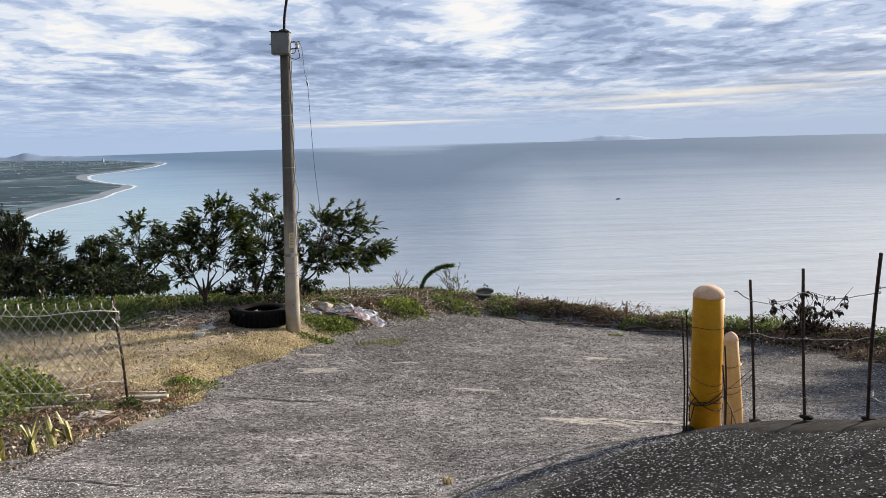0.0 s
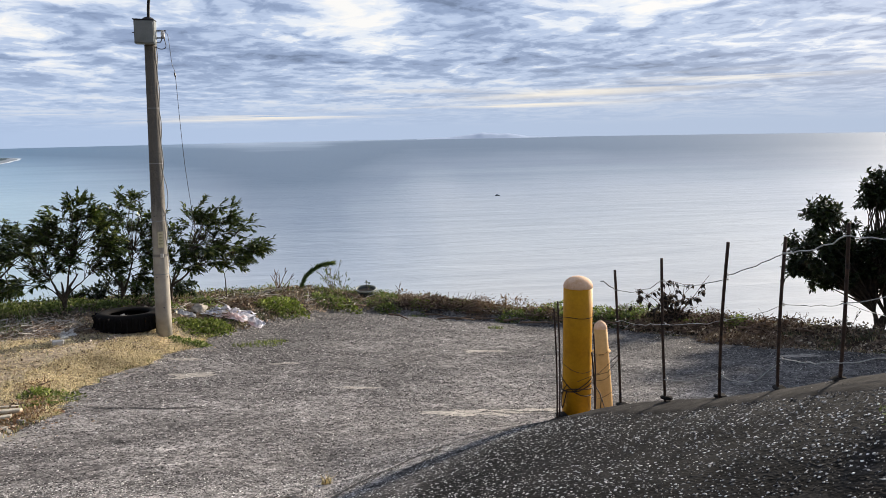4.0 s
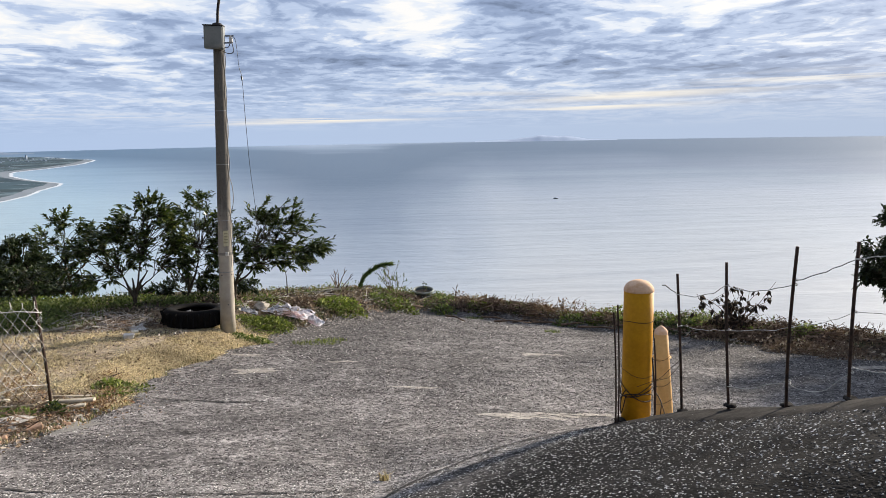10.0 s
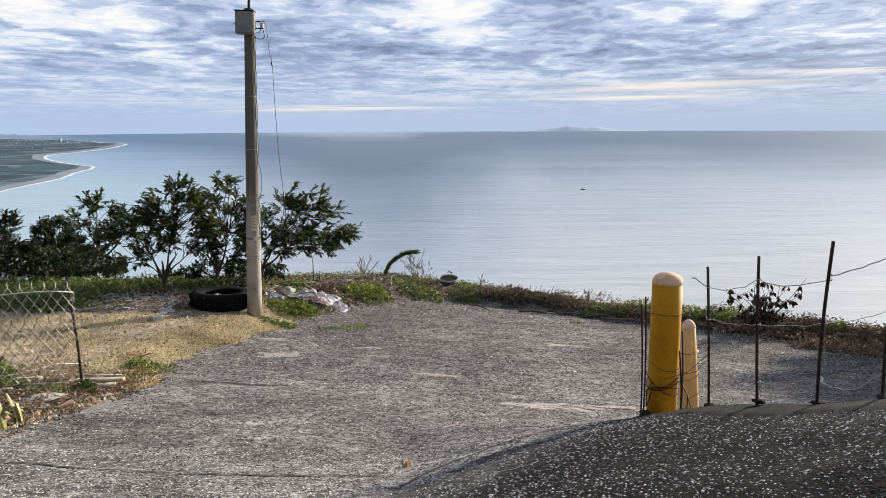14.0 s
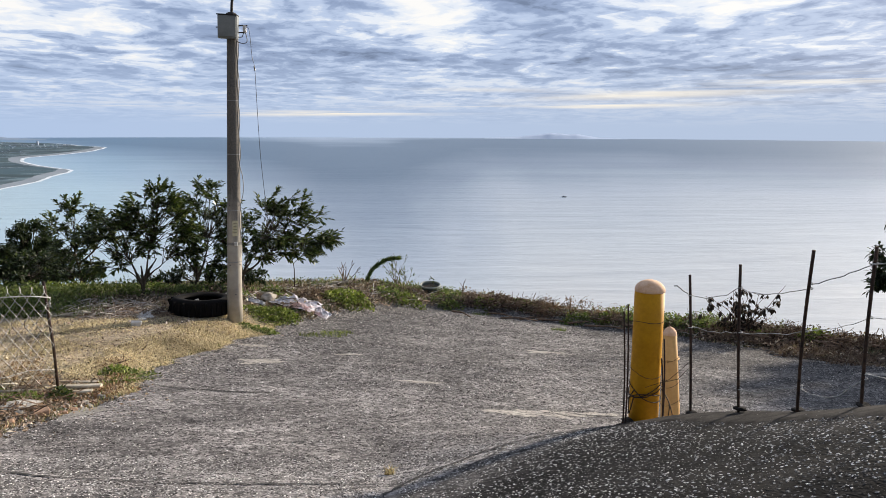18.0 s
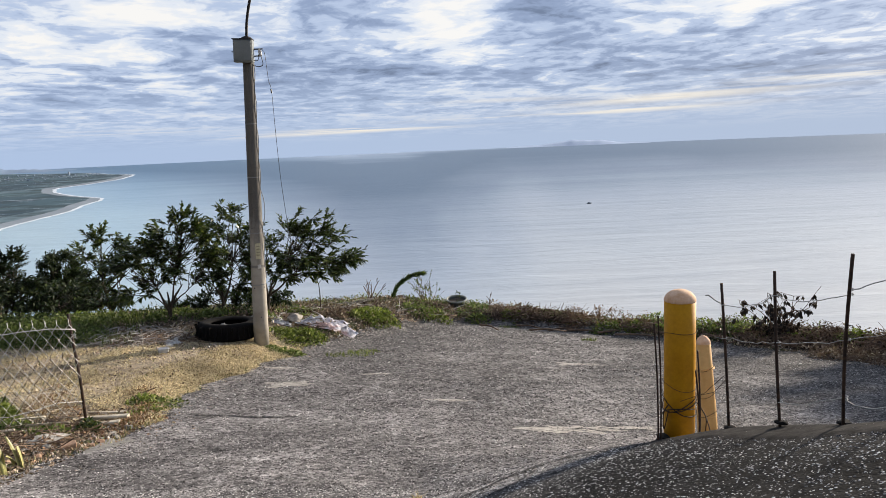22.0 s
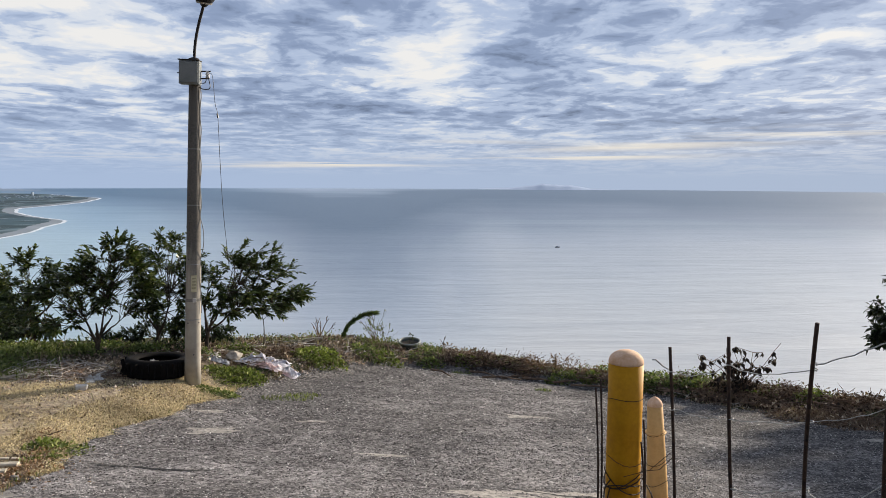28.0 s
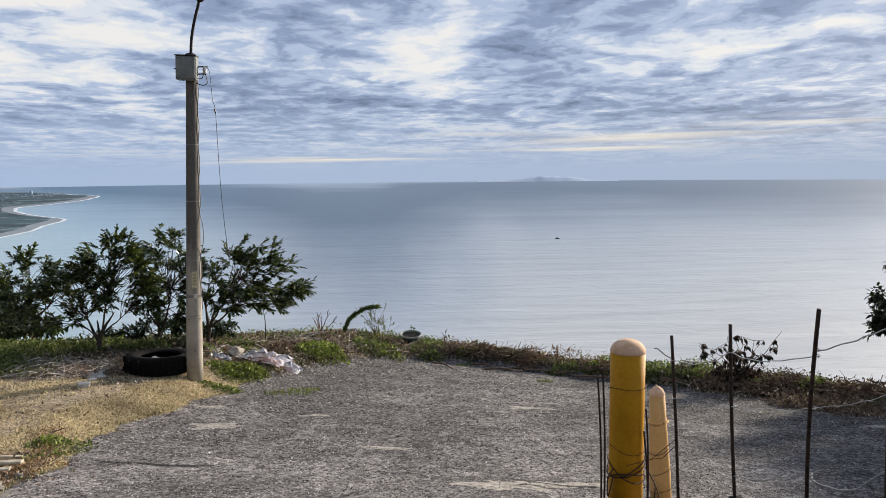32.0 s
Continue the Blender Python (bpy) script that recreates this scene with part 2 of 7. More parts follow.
def asphalt_mat():
    s = Shade("asphalt")
    patch, stain, grit = s.noise(0.55, 5, 0.6, warp=0.6), s.noise(2.6, 5, 0.65), s.noise(85, 2, 0.6)
    base = s.ramp(s.math("ADD", s.math("MULTIPLY", patch, 0.55), s.math("MULTIPLY", stain, 0.45)), (0.34, (0.072, 0.067, 0.0655)), (0.50, (0.160, 0.150, 0.146)), (0.66, (0.32, 0.301, 0.292)))
    # darker surfacing on the road's side, fading in across a ragged slanting line
    sp = s.t.nodes.new("ShaderNodeSeparateXYZ")
    s.link(s.co, sp.inputs[0])
    side = s.math("SUBTRACT", sp.outputs[0], s.math("MULTIPLY", s.math("SUBTRACT", sp.outputs[1], 3.3), 0.9))
    side = s.math("ADD", side, s.math("MULTIPLY", s.math("SUBTRACT", s.noise(2.2, 6, 0.75), 0.5), 1.7))
    over = s.math("SUBTRACT", s.math("SUBTRACT", 3.6, s.math("MULTIPLY", sp.outputs[1], 0.42)), sp.outputs[0])
    road_dark = s.math("MULTIPLY", s.ramp(side, (-1.35, 0.0), (-0.55, 0.55), (0.6, 1.0)), s.ramp(over, (0.0, 0.0), (0.2, 1.0)))
    base = s.mix(road_dark, base, s.ramp(s.math("ADD", s.math("MULTIPLY", stain, 0.6), s.math("MULTIPLY", grit, 0.4)), (0.36, (0.004, 0.0038, 0.0037)), (0.62, (0.0165, 0.0157, 0.0152))))
    # the base darkens raggedly towards the far end of the yard
    far_end = s.math("ADD", sp.outputs[1], s.math("MULTIPLY", s.math("SUBTRACT", s.noise(0.8, 4, 0.6), 0.5), 5.0))
    base = s.mix(1.0, base, s.ramp(s.math("MULTIPLY", far_end, 0.05), (0.36, 1.0), (0.58, 0.72)), "MULTIPLY")
    # the driveway on the right is darker than the yard
    drive = s.math("ADD", sp.outputs[0], s.math("MULTIPLY", s.math("SUBTRACT", s.noise(0.9, 4, 0.6), 0.5), 3.0))
    base = s.mix(1.0, base, s.ramp(s.math("MULTIPLY", drive, 0.1), (0.36, 1.0), (0.58, 0.72)), "MULTIPLY")
    base = s.mix(1.0, base, s.ramp(s.noise(1.5, 6, 0.72, s.mapped(0.75, 1.5, 1.0), warp=0.8), (0.36, 0.62), (0.50, 1.0), (0.64, 1.36)), "MULTIPLY")
    lump = s.t.nodes.new("ShaderNodeRGBToBW")
    s.link(s.cells(30, "Color"), lump.inputs[0])
    base = s.mix(1.0, base, s.ramp(lump.outputs[0], (0.2, 0.45), (0.5, 0.95), (0.8, 1.7)), "MULTIPLY")
    base = s.mix(1.0, base, s.ramp(s.noise(9, 6, 0.75), (0.36, 0.70), (0.64, 1.30)), "MULTIPLY")
    pebble = s.cells(52, "Color")
    grey = s.t.nodes.new("ShaderNodeRGBToBW")
    s.link(pebble, grey.inputs[0])
    chip_edge = s.cells(52, "Distance")
    chips = s.math("MULTIPLY", s.ramp(grey.outputs[0], (0.66, 0.0), (0.78, 1.0)), s.ramp(chip_edge, (0.22, 1.0), (0.45, 0.0)))
    chips = s.math("MULTIPLY", chips, s.math("SUBTRACT", 1.0, s.math("MULTIPLY", road_dark, 0.95)))
    col = s.mix(chips, base, (0.56, 0.535, 0.50))
    col = s.mix(s.ramp(grit, (0.32, 0.55), (0.5, 0.0)), col, (0.02, 0.02, 0.021))
    h = s.math("ADD", s.math("MULTIPLY", s.ramp(chip_edge, (0.0, 1.0), (0.6, 0.0)), s.math("SUBTRACT", 0.6, s.math("MULTIPLY", road_dark, 0.48))), s.math("MULTIPLY", grit, 0.25))
    first = s.bump(h, 0.75, 0.013)
    s.bump(stain, 0.35, 0.05, first)
    return s.done(col, s.ramp(grit, (0.3, 0.75), (0.7, 0.95)), 0.0, s.math("SUBTRACT", 0.12, s.math("MULTIPLY", road_dark, 0.065)))


def soil_mat():
    s = Shade("dry_soil_and_straw")
    mid, fine = s.noise(4.0, 5, 0.65), s.noise(60, 3, 0.65)
    straw = s.noise(26, 4, 0.6, s.mapped(0.45, 1.0, 1.0), warp=1.5)
    sp = s.t.nodes.new("ShaderNodeSeparateXYZ")
    s.link(s.co, sp.inputs[0])
    earth = s.ramp(s.math("ADD", s.math("MULTIPLY", mid, 0.6), s.math("MULTIPLY", fine, 0.4)), (0.36, (0.018, 0.013, 0.010)), (0.50, (0.085, 0.064, 0.047)), (0.64, (0.26, 0.205, 0.155)))
    hay = s.ramp(straw, (0.36, (0.22, 0.168, 0.125)), (0.50, (0.52, 0.42, 0.305)), (0.62, (0.92, 0.78, 0.56)))
    green = s.ramp(fine, (0.35, (0.020, 0.032, 0.010)), (0.65, (0.065, 0.088, 0.026)))
    # the mown lawn round the pole is all straw; the verge and slope are bare earth and weeds
    rag = s.math("MULTIPLY", s.math("SUBTRACT", s.noise(1.1, 5, 0.65), 0.5), 2.2)
    lawn = s.math("MULTIPLY", s.ramp(s.math("ADD", s.math("SUBTRACT", 12.1, sp.outputs[1]), rag), (0.0, 0.0), (0.8, 1.0)), s.ramp(s.math("ADD", s.math("SUBTRACT", sp.outputs[1], 7.2), rag), (0.0, 0.0), (0.9, 1.0)))
    lawn = s.math("MULTIPLY", lawn, s.ramp(s.math("ADD", sp.outputs[0], rag), (-1.4, 1.0), (-0.4, 0.0)))
    lawn = s.math("MULTIPLY", lawn, s.ramp(s.noise(1.7, 6, 0.75, s.mapped(0.6, 1.0, 1.0)), (0.36, 0.12), (0.62, 0.85)))
    col = s.mix(s.ramp(s.noise(1.6, 4, 0.6), (0.50, 0.0), (0.62, 0.7)), earth, green)
    col = s.mix(lawn, col, hay)
    s.bump(s.math("ADD", straw, fine), 0.6, 0.012)
    return s.done(col, 0.92, 0.0, 0.2)


def slope_mat():
    s = Shade("bushy_hillside")
    a, b = s.noise(0.35, 6, 0.65), s.noise(5, 4, 0.6)
    col = s.ramp(s.math("ADD", s.math("MULTIPLY", a, 0.6), s.math("MULTIPLY", b, 0.4)), (0.35, (0.016, 0.026, 0.009)), (0.52, (0.045, 0.065, 0.02)), (0.68, (0.13, 0.12, 0.06)))
    s.bump(b, 0.8, 0.3)
    return s.done(col, 0.9, 0.0, 0.2)


def sea_mat():
    s = Shade("sea_water")
    broad = s.noise(0.55, 5, 0.6, s.mapped(0.0016, 0.0075, 1.0), warp=0.8)
    swell, chop = s.noise(1.0, 6, 0.6, s.mapped(0.010, 0.045, 1.0), warp=0.4), s.noise(2.2, 4, 0.6, s.mapped(0.05, 0.16, 1.0))
    sp = s.t.nodes.new("ShaderNodeSeparateXYZ")
    s.link(s.co, sp.inputs[0])
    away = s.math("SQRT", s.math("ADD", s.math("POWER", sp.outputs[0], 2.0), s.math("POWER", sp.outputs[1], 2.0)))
    # silty shallows under the cliff fade into deep water; lanes paint the sky's sheen
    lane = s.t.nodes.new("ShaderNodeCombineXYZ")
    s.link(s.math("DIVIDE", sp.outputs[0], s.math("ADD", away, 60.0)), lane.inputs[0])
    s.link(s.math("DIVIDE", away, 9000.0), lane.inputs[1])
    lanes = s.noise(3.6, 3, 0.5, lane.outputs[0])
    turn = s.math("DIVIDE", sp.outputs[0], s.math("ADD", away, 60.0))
    # silvery sheen painted right of a darker lane, and pale water off the coast
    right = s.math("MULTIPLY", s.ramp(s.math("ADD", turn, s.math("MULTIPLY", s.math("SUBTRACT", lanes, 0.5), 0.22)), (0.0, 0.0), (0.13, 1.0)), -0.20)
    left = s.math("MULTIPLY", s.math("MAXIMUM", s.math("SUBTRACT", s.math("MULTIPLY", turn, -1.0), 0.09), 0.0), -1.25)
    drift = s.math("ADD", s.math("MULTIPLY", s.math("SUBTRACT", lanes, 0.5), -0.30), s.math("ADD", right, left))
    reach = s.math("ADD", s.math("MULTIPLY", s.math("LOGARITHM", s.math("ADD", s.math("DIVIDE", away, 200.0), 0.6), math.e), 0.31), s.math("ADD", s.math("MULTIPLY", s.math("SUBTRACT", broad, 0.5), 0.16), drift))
    # the pale last stop is horizon haze painted into the water
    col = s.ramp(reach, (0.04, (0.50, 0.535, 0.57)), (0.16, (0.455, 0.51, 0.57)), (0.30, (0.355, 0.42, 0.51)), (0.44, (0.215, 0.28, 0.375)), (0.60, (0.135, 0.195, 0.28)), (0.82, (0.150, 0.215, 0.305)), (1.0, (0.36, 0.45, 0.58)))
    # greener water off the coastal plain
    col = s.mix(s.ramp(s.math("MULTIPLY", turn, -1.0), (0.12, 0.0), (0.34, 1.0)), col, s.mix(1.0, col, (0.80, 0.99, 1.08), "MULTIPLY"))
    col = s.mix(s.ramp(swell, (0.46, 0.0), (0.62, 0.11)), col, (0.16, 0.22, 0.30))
    col = s.mix(1.0, col, s.ramp(chop, (0.36, 0.97), (0.64, 1.03)), "MULTIPLY")
    first = s.bump(swell, 0.35, 5.0)
    s.bump(chop, 0.15, 1.0, first)
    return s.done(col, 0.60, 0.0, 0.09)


ASPHALT, SOIL, SLOPE, SEA = asphalt_mat(), soil_mat(), slope_mat(), sea_mat()
CONCRETE = plain("weathered_concrete", (0.10, 0.094, 0.085), (0.26, 0.245, 0.22), 3.0, 0.85, bump=0.5, fine=90)
KERB = plain("dirty_grey_screed", (0.006, 0.0056, 0.0053), (0.060, 0.0555, 0.052), 11.0, 0.95, bump=0.6, fine=85, spec=0.05)
CREAM = plain("faded_patching", (0.13, 0.125, 0.115), (0.27, 0.255, 0.225), 9.0, 0.9, bump=0.6, fine=60)
YELLOW = plain("yellow_paint", (0.46, 0.205, 0.005), (0.60, 0.295, 0.010), 5.0, 0.6, bump=0.15, fine=40, spec=0.2)
PALE_YELLOW = plain("faded_yellow_paint", (0.60, 0.33, 0.105), (0.74, 0.45, 0.17), 6.0, 0.75, bump=0.2, fine=50)
CAP_PAINT = plain("chalky_orange_paint", (0.66, 0.38, 0.21), (0.84, 0.60, 0.42), 14.0, 0.85, bump=0.35, fine=70)
REBAR = plain("rusty_steel_bar", (0.014, 0.009, 0.007), (0.10, 0.058, 0.038), 30.0, 0.8, 0.3, 0.6, 160)
WIRE = plain("galvanised_wire", (0.34, 0.335, 0.32), (0.64, 0.63, 0.60), 20.0, 0.5, 0.15, 0.2, 120)
DARK_WIRE = plain("rusted_tie_wire", (0.025, 0.018, 0.012), (0.10, 0.065, 0.04), 30.0, 0.8, 0.4, 0.2, 120)
STEEL_GREY = plain("grey_painted_steel", (0.15, 0.165, 0.16), (0.23, 0.245, 0.235), 4.0, 0.5, 0.0, 0.1, 60)
DARK_STEEL = plain("dark_steel", (0.020, 0.019, 0.020), (0.055, 0.050, 0.048), 12.0, 0.55, 0.6, 0.2, 80)
CABLE = plain("black_cable", (0.012, 0.012, 0.013), (0.035, 0.034, 0.034), 10.0, 0.5)
GREY_CABLE = plain("grey_cable", (0.16, 0.16, 0.16), (0.30, 0.30, 0.29), 10.0, 0.5)
RUBBER = plain("old_black_rubber", (0.003, 0.003, 0.003), (0.010, 0.009, 0.009), 10.0, 0.9, bump=0.4, fine=70, spec=0.15)
BARK = plain("grey_brown_bark", (0.020, 0.015, 0.011), (0.105, 0.082, 0.060), 12.0, 0.9, bump=0.9, fine=50)
PALE_BARK = plain("pale_bark", (0.12, 0.105, 0.085), (0.32, 0.29, 0.24), 9.0, 0.9, bump=0.8, fine=45)
DRY_WOOD = plain("weathered_wood", (0.34, 0.28, 0.20), (0.72, 0.64, 0.51), 11.0, 0.85, bump=0.5, fine=80)
TWIG = plain("dead_twigs", (0.045, 0.029, 0.020), (0.32, 0.22, 0.15), 7.0, 0.9, bump=0.4)
GREY_TWIG = plain("bleached_twigs", (0.26, 0.24, 0.215), (0.66, 0.62, 0.57), 7.0, 0.9, bump=0.4)
STONE = plain("rubble_stone", (0.26, 0.23, 0.19), (0.56, 0.51, 0.44), 10.0, 0.9, bump=0.7, fine=60)
TERRACOTTA = plain("broken_brick", (0.30, 0.18, 0.11), (0.50, 0.33, 0.22), 10.0, 0.9, bump=0.5)
PLASTIC_WHITE = plain("dirty_white_plastic", (0.34, 0.33, 0.31), (0.66, 0.65, 0.63), 9.0, 0.5, bump=0.2)
POT_MAT = plain("dark_green_plastic", (0.018, 0.028, 0.024), (0.05, 0.062, 0.055), 8.0, 0.6, bump=0.15)
POT_RIM = plain("pale_grey_plastic", (0.22, 0.25, 0.23), (0.36, 0.38, 0.35), 8.0, 0.6, bump=0.15)
TAG = plain("yellowed_tag", (0.42, 0.38, 0.22), (0.62, 0.57, 0.38), 25.0, 0.7, bump=0.1)
INK = plain("faded_ink", (0.05, 0.05, 0.055), (0.13, 0.12, 0.12), 30.0, 0.8)
LEAF = leafy("glossy_green_leaves", (0.016, 0.028, 0.009), (0.072, 0.100, 0.028), (0.28, 0.30, 0.10), 0.30, through_light=0.22)
LEAF_DARK = leafy("dark_green_leaves", (0.008, 0.014, 0.006), (0.028, 0.043, 0.014), (0.085, 0.10, 0.036), 0.4, through_light=0.15)
LEAF_FAR = leafy("deep_green_leaves", (0.010, 0.017, 0.006), (0.036, 0.055, 0.017), (0.10, 0.13, 0.04), 0.5, through_light=0.18)
LEAF_BROWN = leafy("withered_leaves", (0.022, 0.014, 0.011), (0.090, 0.055, 0.040), (0.30, 0.22, 0.15), 0.8, through_light=0.08)
WITHERED = leafy("blackened_leaves", (0.010, 0.008, 0.007), (0.040, 0.028, 0.022), (0.12, 0.09, 0.06), 0.7, through_light=0.08)
WEED = leafy("bright_weed_leaves", (0.045, 0.060, 0.015), (0.20, 0.240, 0.062), (0.56, 0.58, 0.20), 0.6, through_light=0.3)
GRASS = leafy("green_grass", (0.048, 0.066, 0.022), (0.18, 0.22, 0.080), (0.50, 0.50, 0.26), 0.7, through_light=0.4)
STRAW = leafy("dry_straw", (0.17, 0.125, 0.070), (0.76, 0.620, 0.370), (1.0, 0.88, 0.60), 0.85, through_light=0.10)
RUST_WEED = leafy("reddish_dry_weeds", (0.14, 0.070, 0.040), (0.34, 0.205, 0.115), (0.60, 0.45, 0.29), 0.85, through_light=0.12)
FERN_MAT = leafy("blue_green_fronds", (0.030, 0.055, 0.022), (0.095, 0.150, 0.055), (0.24, 0.32, 0.12), 0.5)
LITTER = leafy("leaf_litter", (0.045, 0.029, 0.021), (0.32, 0.235, 0.168), (0.85, 0.75, 0.62), 0.9, through_light=0.08)
FLAKY = plain("flaking_whitewash", (0.26, 0.235, 0.20), (0.74, 0.70, 0.62), 22.0, 0.9, bump=0.9, fine=70)


def chip_mat(name, *stops):
    """Loose stones, each its own shade."""
    s = Shade(name)
    col = s.mix(1.0, s.ramp(s.island(), *stops), s.ramp(s.noise(120, 2), (0.3, 0.8), (0.7, 1.15)), "MULTIPLY")
    return s.done(col, 0.85, 0.0, 0.3)


YARD_CHIP = chip_mat("worn_asphalt_chips", (0.0, (0.020, 0.0185, 0.018)), (0.28, (0.050, 0.046, 0.045)), (0.48, (0.18, 0.168, 0.163)), (0.80, (0.37, 0.350, 0.340)), (0.94, (0.58, 0.555, 0.54)), (1.0, (0.92, 0.90, 0.88)))
ROAD_CHIP = chip_mat("pale_road_chips", (0.0, (0.020, 0.019, 0.018)), (0.40, (0.075, 0.071, 0.067)), (0.66, (0.34, 0.33, 0.315)), (0.88, (0.74, 0.725, 0.70)), (1.0, (0.95, 0.94, 0.92)))
RUBBLE = chip_mat("broken_rubble", (0.0, (0.10, 0.075, 0.055)), (0.4, (0.26, 0.21, 0.165)), (0.75, (0.48, 0.42, 0.35)), (0.9, (0.50, 0.32, 0.22)), (1.0, (0.75, 0.72, 0.67)))


def pole_mat():
    """Cast concrete, pale below and darker above, blended in vertical runs."""
    s = Shade("graded_pole_concrete")
    sp = s.t.nodes.new("ShaderNodeSeparateXYZ")
    s.link(s.co, sp.inputs[0])
    runs, fine = s.noise(7, 5, 0.65, s.mapped(1.0, 1.0, 0.12)), s.noise(55, 3, 0.6)
    pale_foot = s.ramp(s.noise(3, 5, 0.6), (0.35, (0.27, 0.245, 0.205)), (0.65, (0.43, 0.395, 0.335)))
    dark_top = s.ramp(fine, (0.35, (0.060, 0.056, 0.050)), (0.65, (0.135, 0.125, 0.108)))
    up = s.math("ADD", s.math("MULTIPLY", sp.outputs[2], 0.5), s.math("MULTIPLY", s.math("SUBTRACT", runs, 0.5), 1.3))
    s.bump(fine, 0.5, 0.004)
    return s.done(s.mix(s.ramp(up, (0.55, 0.0), (1.25, 0.92)), pale_foot, dark_top), 0.85)


POLE_SKIN = pole_mat()
TAG_INK = plain("worn_off_ink", (0.26, 0.235, 0.15), (0.38, 0.35, 0.24), 30.0, 0.8)
FAR_CHIP = chip_mat("dull_asphalt_chips", (0.0, (0.018, 0.016, 0.015)), (0.30, (0.052, 0.047, 0.044)), (0.50, (0.19, 0.174, 0.163)), (0.82, (0.38, 0.354, 0.332)), (0.95, (0.56, 0.53, 0.50)), (1.0, (0.82, 0.80, 0.76)))
# ---- shape of the ground ----
def sstep(a, b, v):
    u = np.clip((v - a) / (b - a), 0, 1)
    return u * u * (3 - 2 * u)
PROFILE_Y = (-40, -10, -3, 0, 1.2, 2.34, 3.0, 3.57, 4.2, 5.5, 7.0, 8.4, 11.0, 14.5, 17, 25)
PROFILE_Z = (9.0, 2.0, 0.72, 0.42, 0.32, 0.15, -0.06, -0.22, -0.44, -0.76, -1.06, -1.28, -1.62, -2.02, -2.25, -2.6)
EDGE = ((-60, 17.0), (-20, 15.5), (-6, 15.0), (-2.5, 15.6), (-0.5, 16.4), (1.2, 16.4), (3.6, 15.0), (5.5, 14.1), (7.6, 12.9), (9.3, 11.2), (10.3, 9.6), (12.5, 7.2), (18, 3), (60, -12))
def fine(y, ys, zs):
    # cubic-smoothed interpolation
    return (np.interp(y - 0.35, ys, zs) + 2 * np.interp(y, ys, zs) + np.interp(y + 0.35, ys, zs)) / 4
def brink(x, y):
    """Metres inside the edge of the terrace (negative: over the slope)."""
    ex = [p[0] for p in EDGE]; ey = [p[1] for p in EDGE]
    best = None
    for (x0, y0), (x1, y1) in zip(EDGE, EDGE[1:]):
        dx, dy = x1 - x0, y1 - y0
        k = np.clip(((x - x0) * dx + (y - y0) * dy) / (dx * dx + dy * dy), 0, 1)
        d = np.hypot(x - x0 - k * dx, y - y0 - k * dy)
        best = d if best is None else np.minimum(best, d)
    return np.where(y < np.interp(x, ex, ey), best, -best)
CREST_Y = (-8.0, 2.12, 2.55, 2.95, 3.26, 3.53, 3.79, 4.13, 4.66, 30.0)
CREST_X = (6.96, 2.73, 2.58, 2.46, 2.36, 2.20, 2.02, 1.88, 1.64, -9.0)


def crest(x, y):
    """Metres on the road's side of the wire fence."""
    return (np.interp(y, CREST_Y, CREST_X) - x) * 0.92


def base_z(x, y):
    z = fine(y, PROFILE_Y, PROFILE_Z)
    yard = np.where(x > 0, -0.085 * np.minimum(x, 4) - 0.03 * np.clip(x - 4, 0, 6) + 0.1 * np.clip(x - 10, 0, 20), 0.04 * np.minimum(-x, 4))
    yard = yard * sstep(3.0, 6.5, y)
    w = sstep(-0.55, 0.02, crest(x, y))
    road = 0.19 * np.clip(x, 0, 6) * (1 - sstep(3.7, 6.3, y)) + 0.04 * np.clip(-x, 0, 4)
    road = road + 0.3 * np.clip(x - 3.0, 0, 30) * (1 - sstep(3.9, 5.7, y))
    # the crest climbs to the right
    road = road + np.interp(y, (0.5, 1.6, 2.12, 2.55, 2.95, 3.26, 3.53, 3.8), (0.28, 0.24, 0.160, 0.076, 0.033, -0.006, -0.030, 0.0)) * sstep(1.3, 2.45, x)
    return z + yard * (1 - w) + np.where(x > 0, road * w + yard * w * sstep(3.9, 5.7, y), yard * w * sstep(3, 6.5, y) * 0 + road * w)
# ---- the pavement's outline ----
LEFT_Y = (-8, 0, 3, 4.2, 4.6, 5.0, 5.4, 5.85, 6.35, 6.95, 7.7, 8.3, 8.85, 9.4, 10.4, 11.3, 11.9, 12.8, 13.5, 14.3, 14.7, 15.0)
LEFT_X = (-3.3, -3.15, -3.1, -3.1, -3.08, -2.98, -2.92, -2.77, -2.70, -2.6, -2.72, -2.79, -2.73, -2.5, -2.2, -1.95, -1.85, -1.25, -0.65, 0.05, 0.55, 1.0)
RIGHT_Y = (-8, 4, 7.0, 8.6, 9.6, 10.4, 11.2, 11.85, 12.3, 13.0, 13.4, 13.7, 14.0, 14.3, 14.6, 15.0)
RIGHT_X = (14, 11.5, 10.2, 9.2, 8.3, 7.4, 6.75, 6.15, 5.7, 5.05, 4.6, 4.2, 3.75, 3.15, 2.5, 1.4)


def left_x(y):
    return np.interp(y, LEFT_Y, LEFT_X) + 0.05 * np.sin(5.3 * y) + 0.03 * np.sin(13.1 * y + 1)


def right_x(y):
    return np.interp(y, RIGHT_Y, RIGHT_X) + 0.07 * np.sin(4.1 * y) + 0.04 * np.sin(11.7 * y)


def paved(x, y):
    """Metres inside the pavement, about."""
    return np.minimum(np.minimum(x - left_x(y), right_x(y) - x), (14.9 - y))


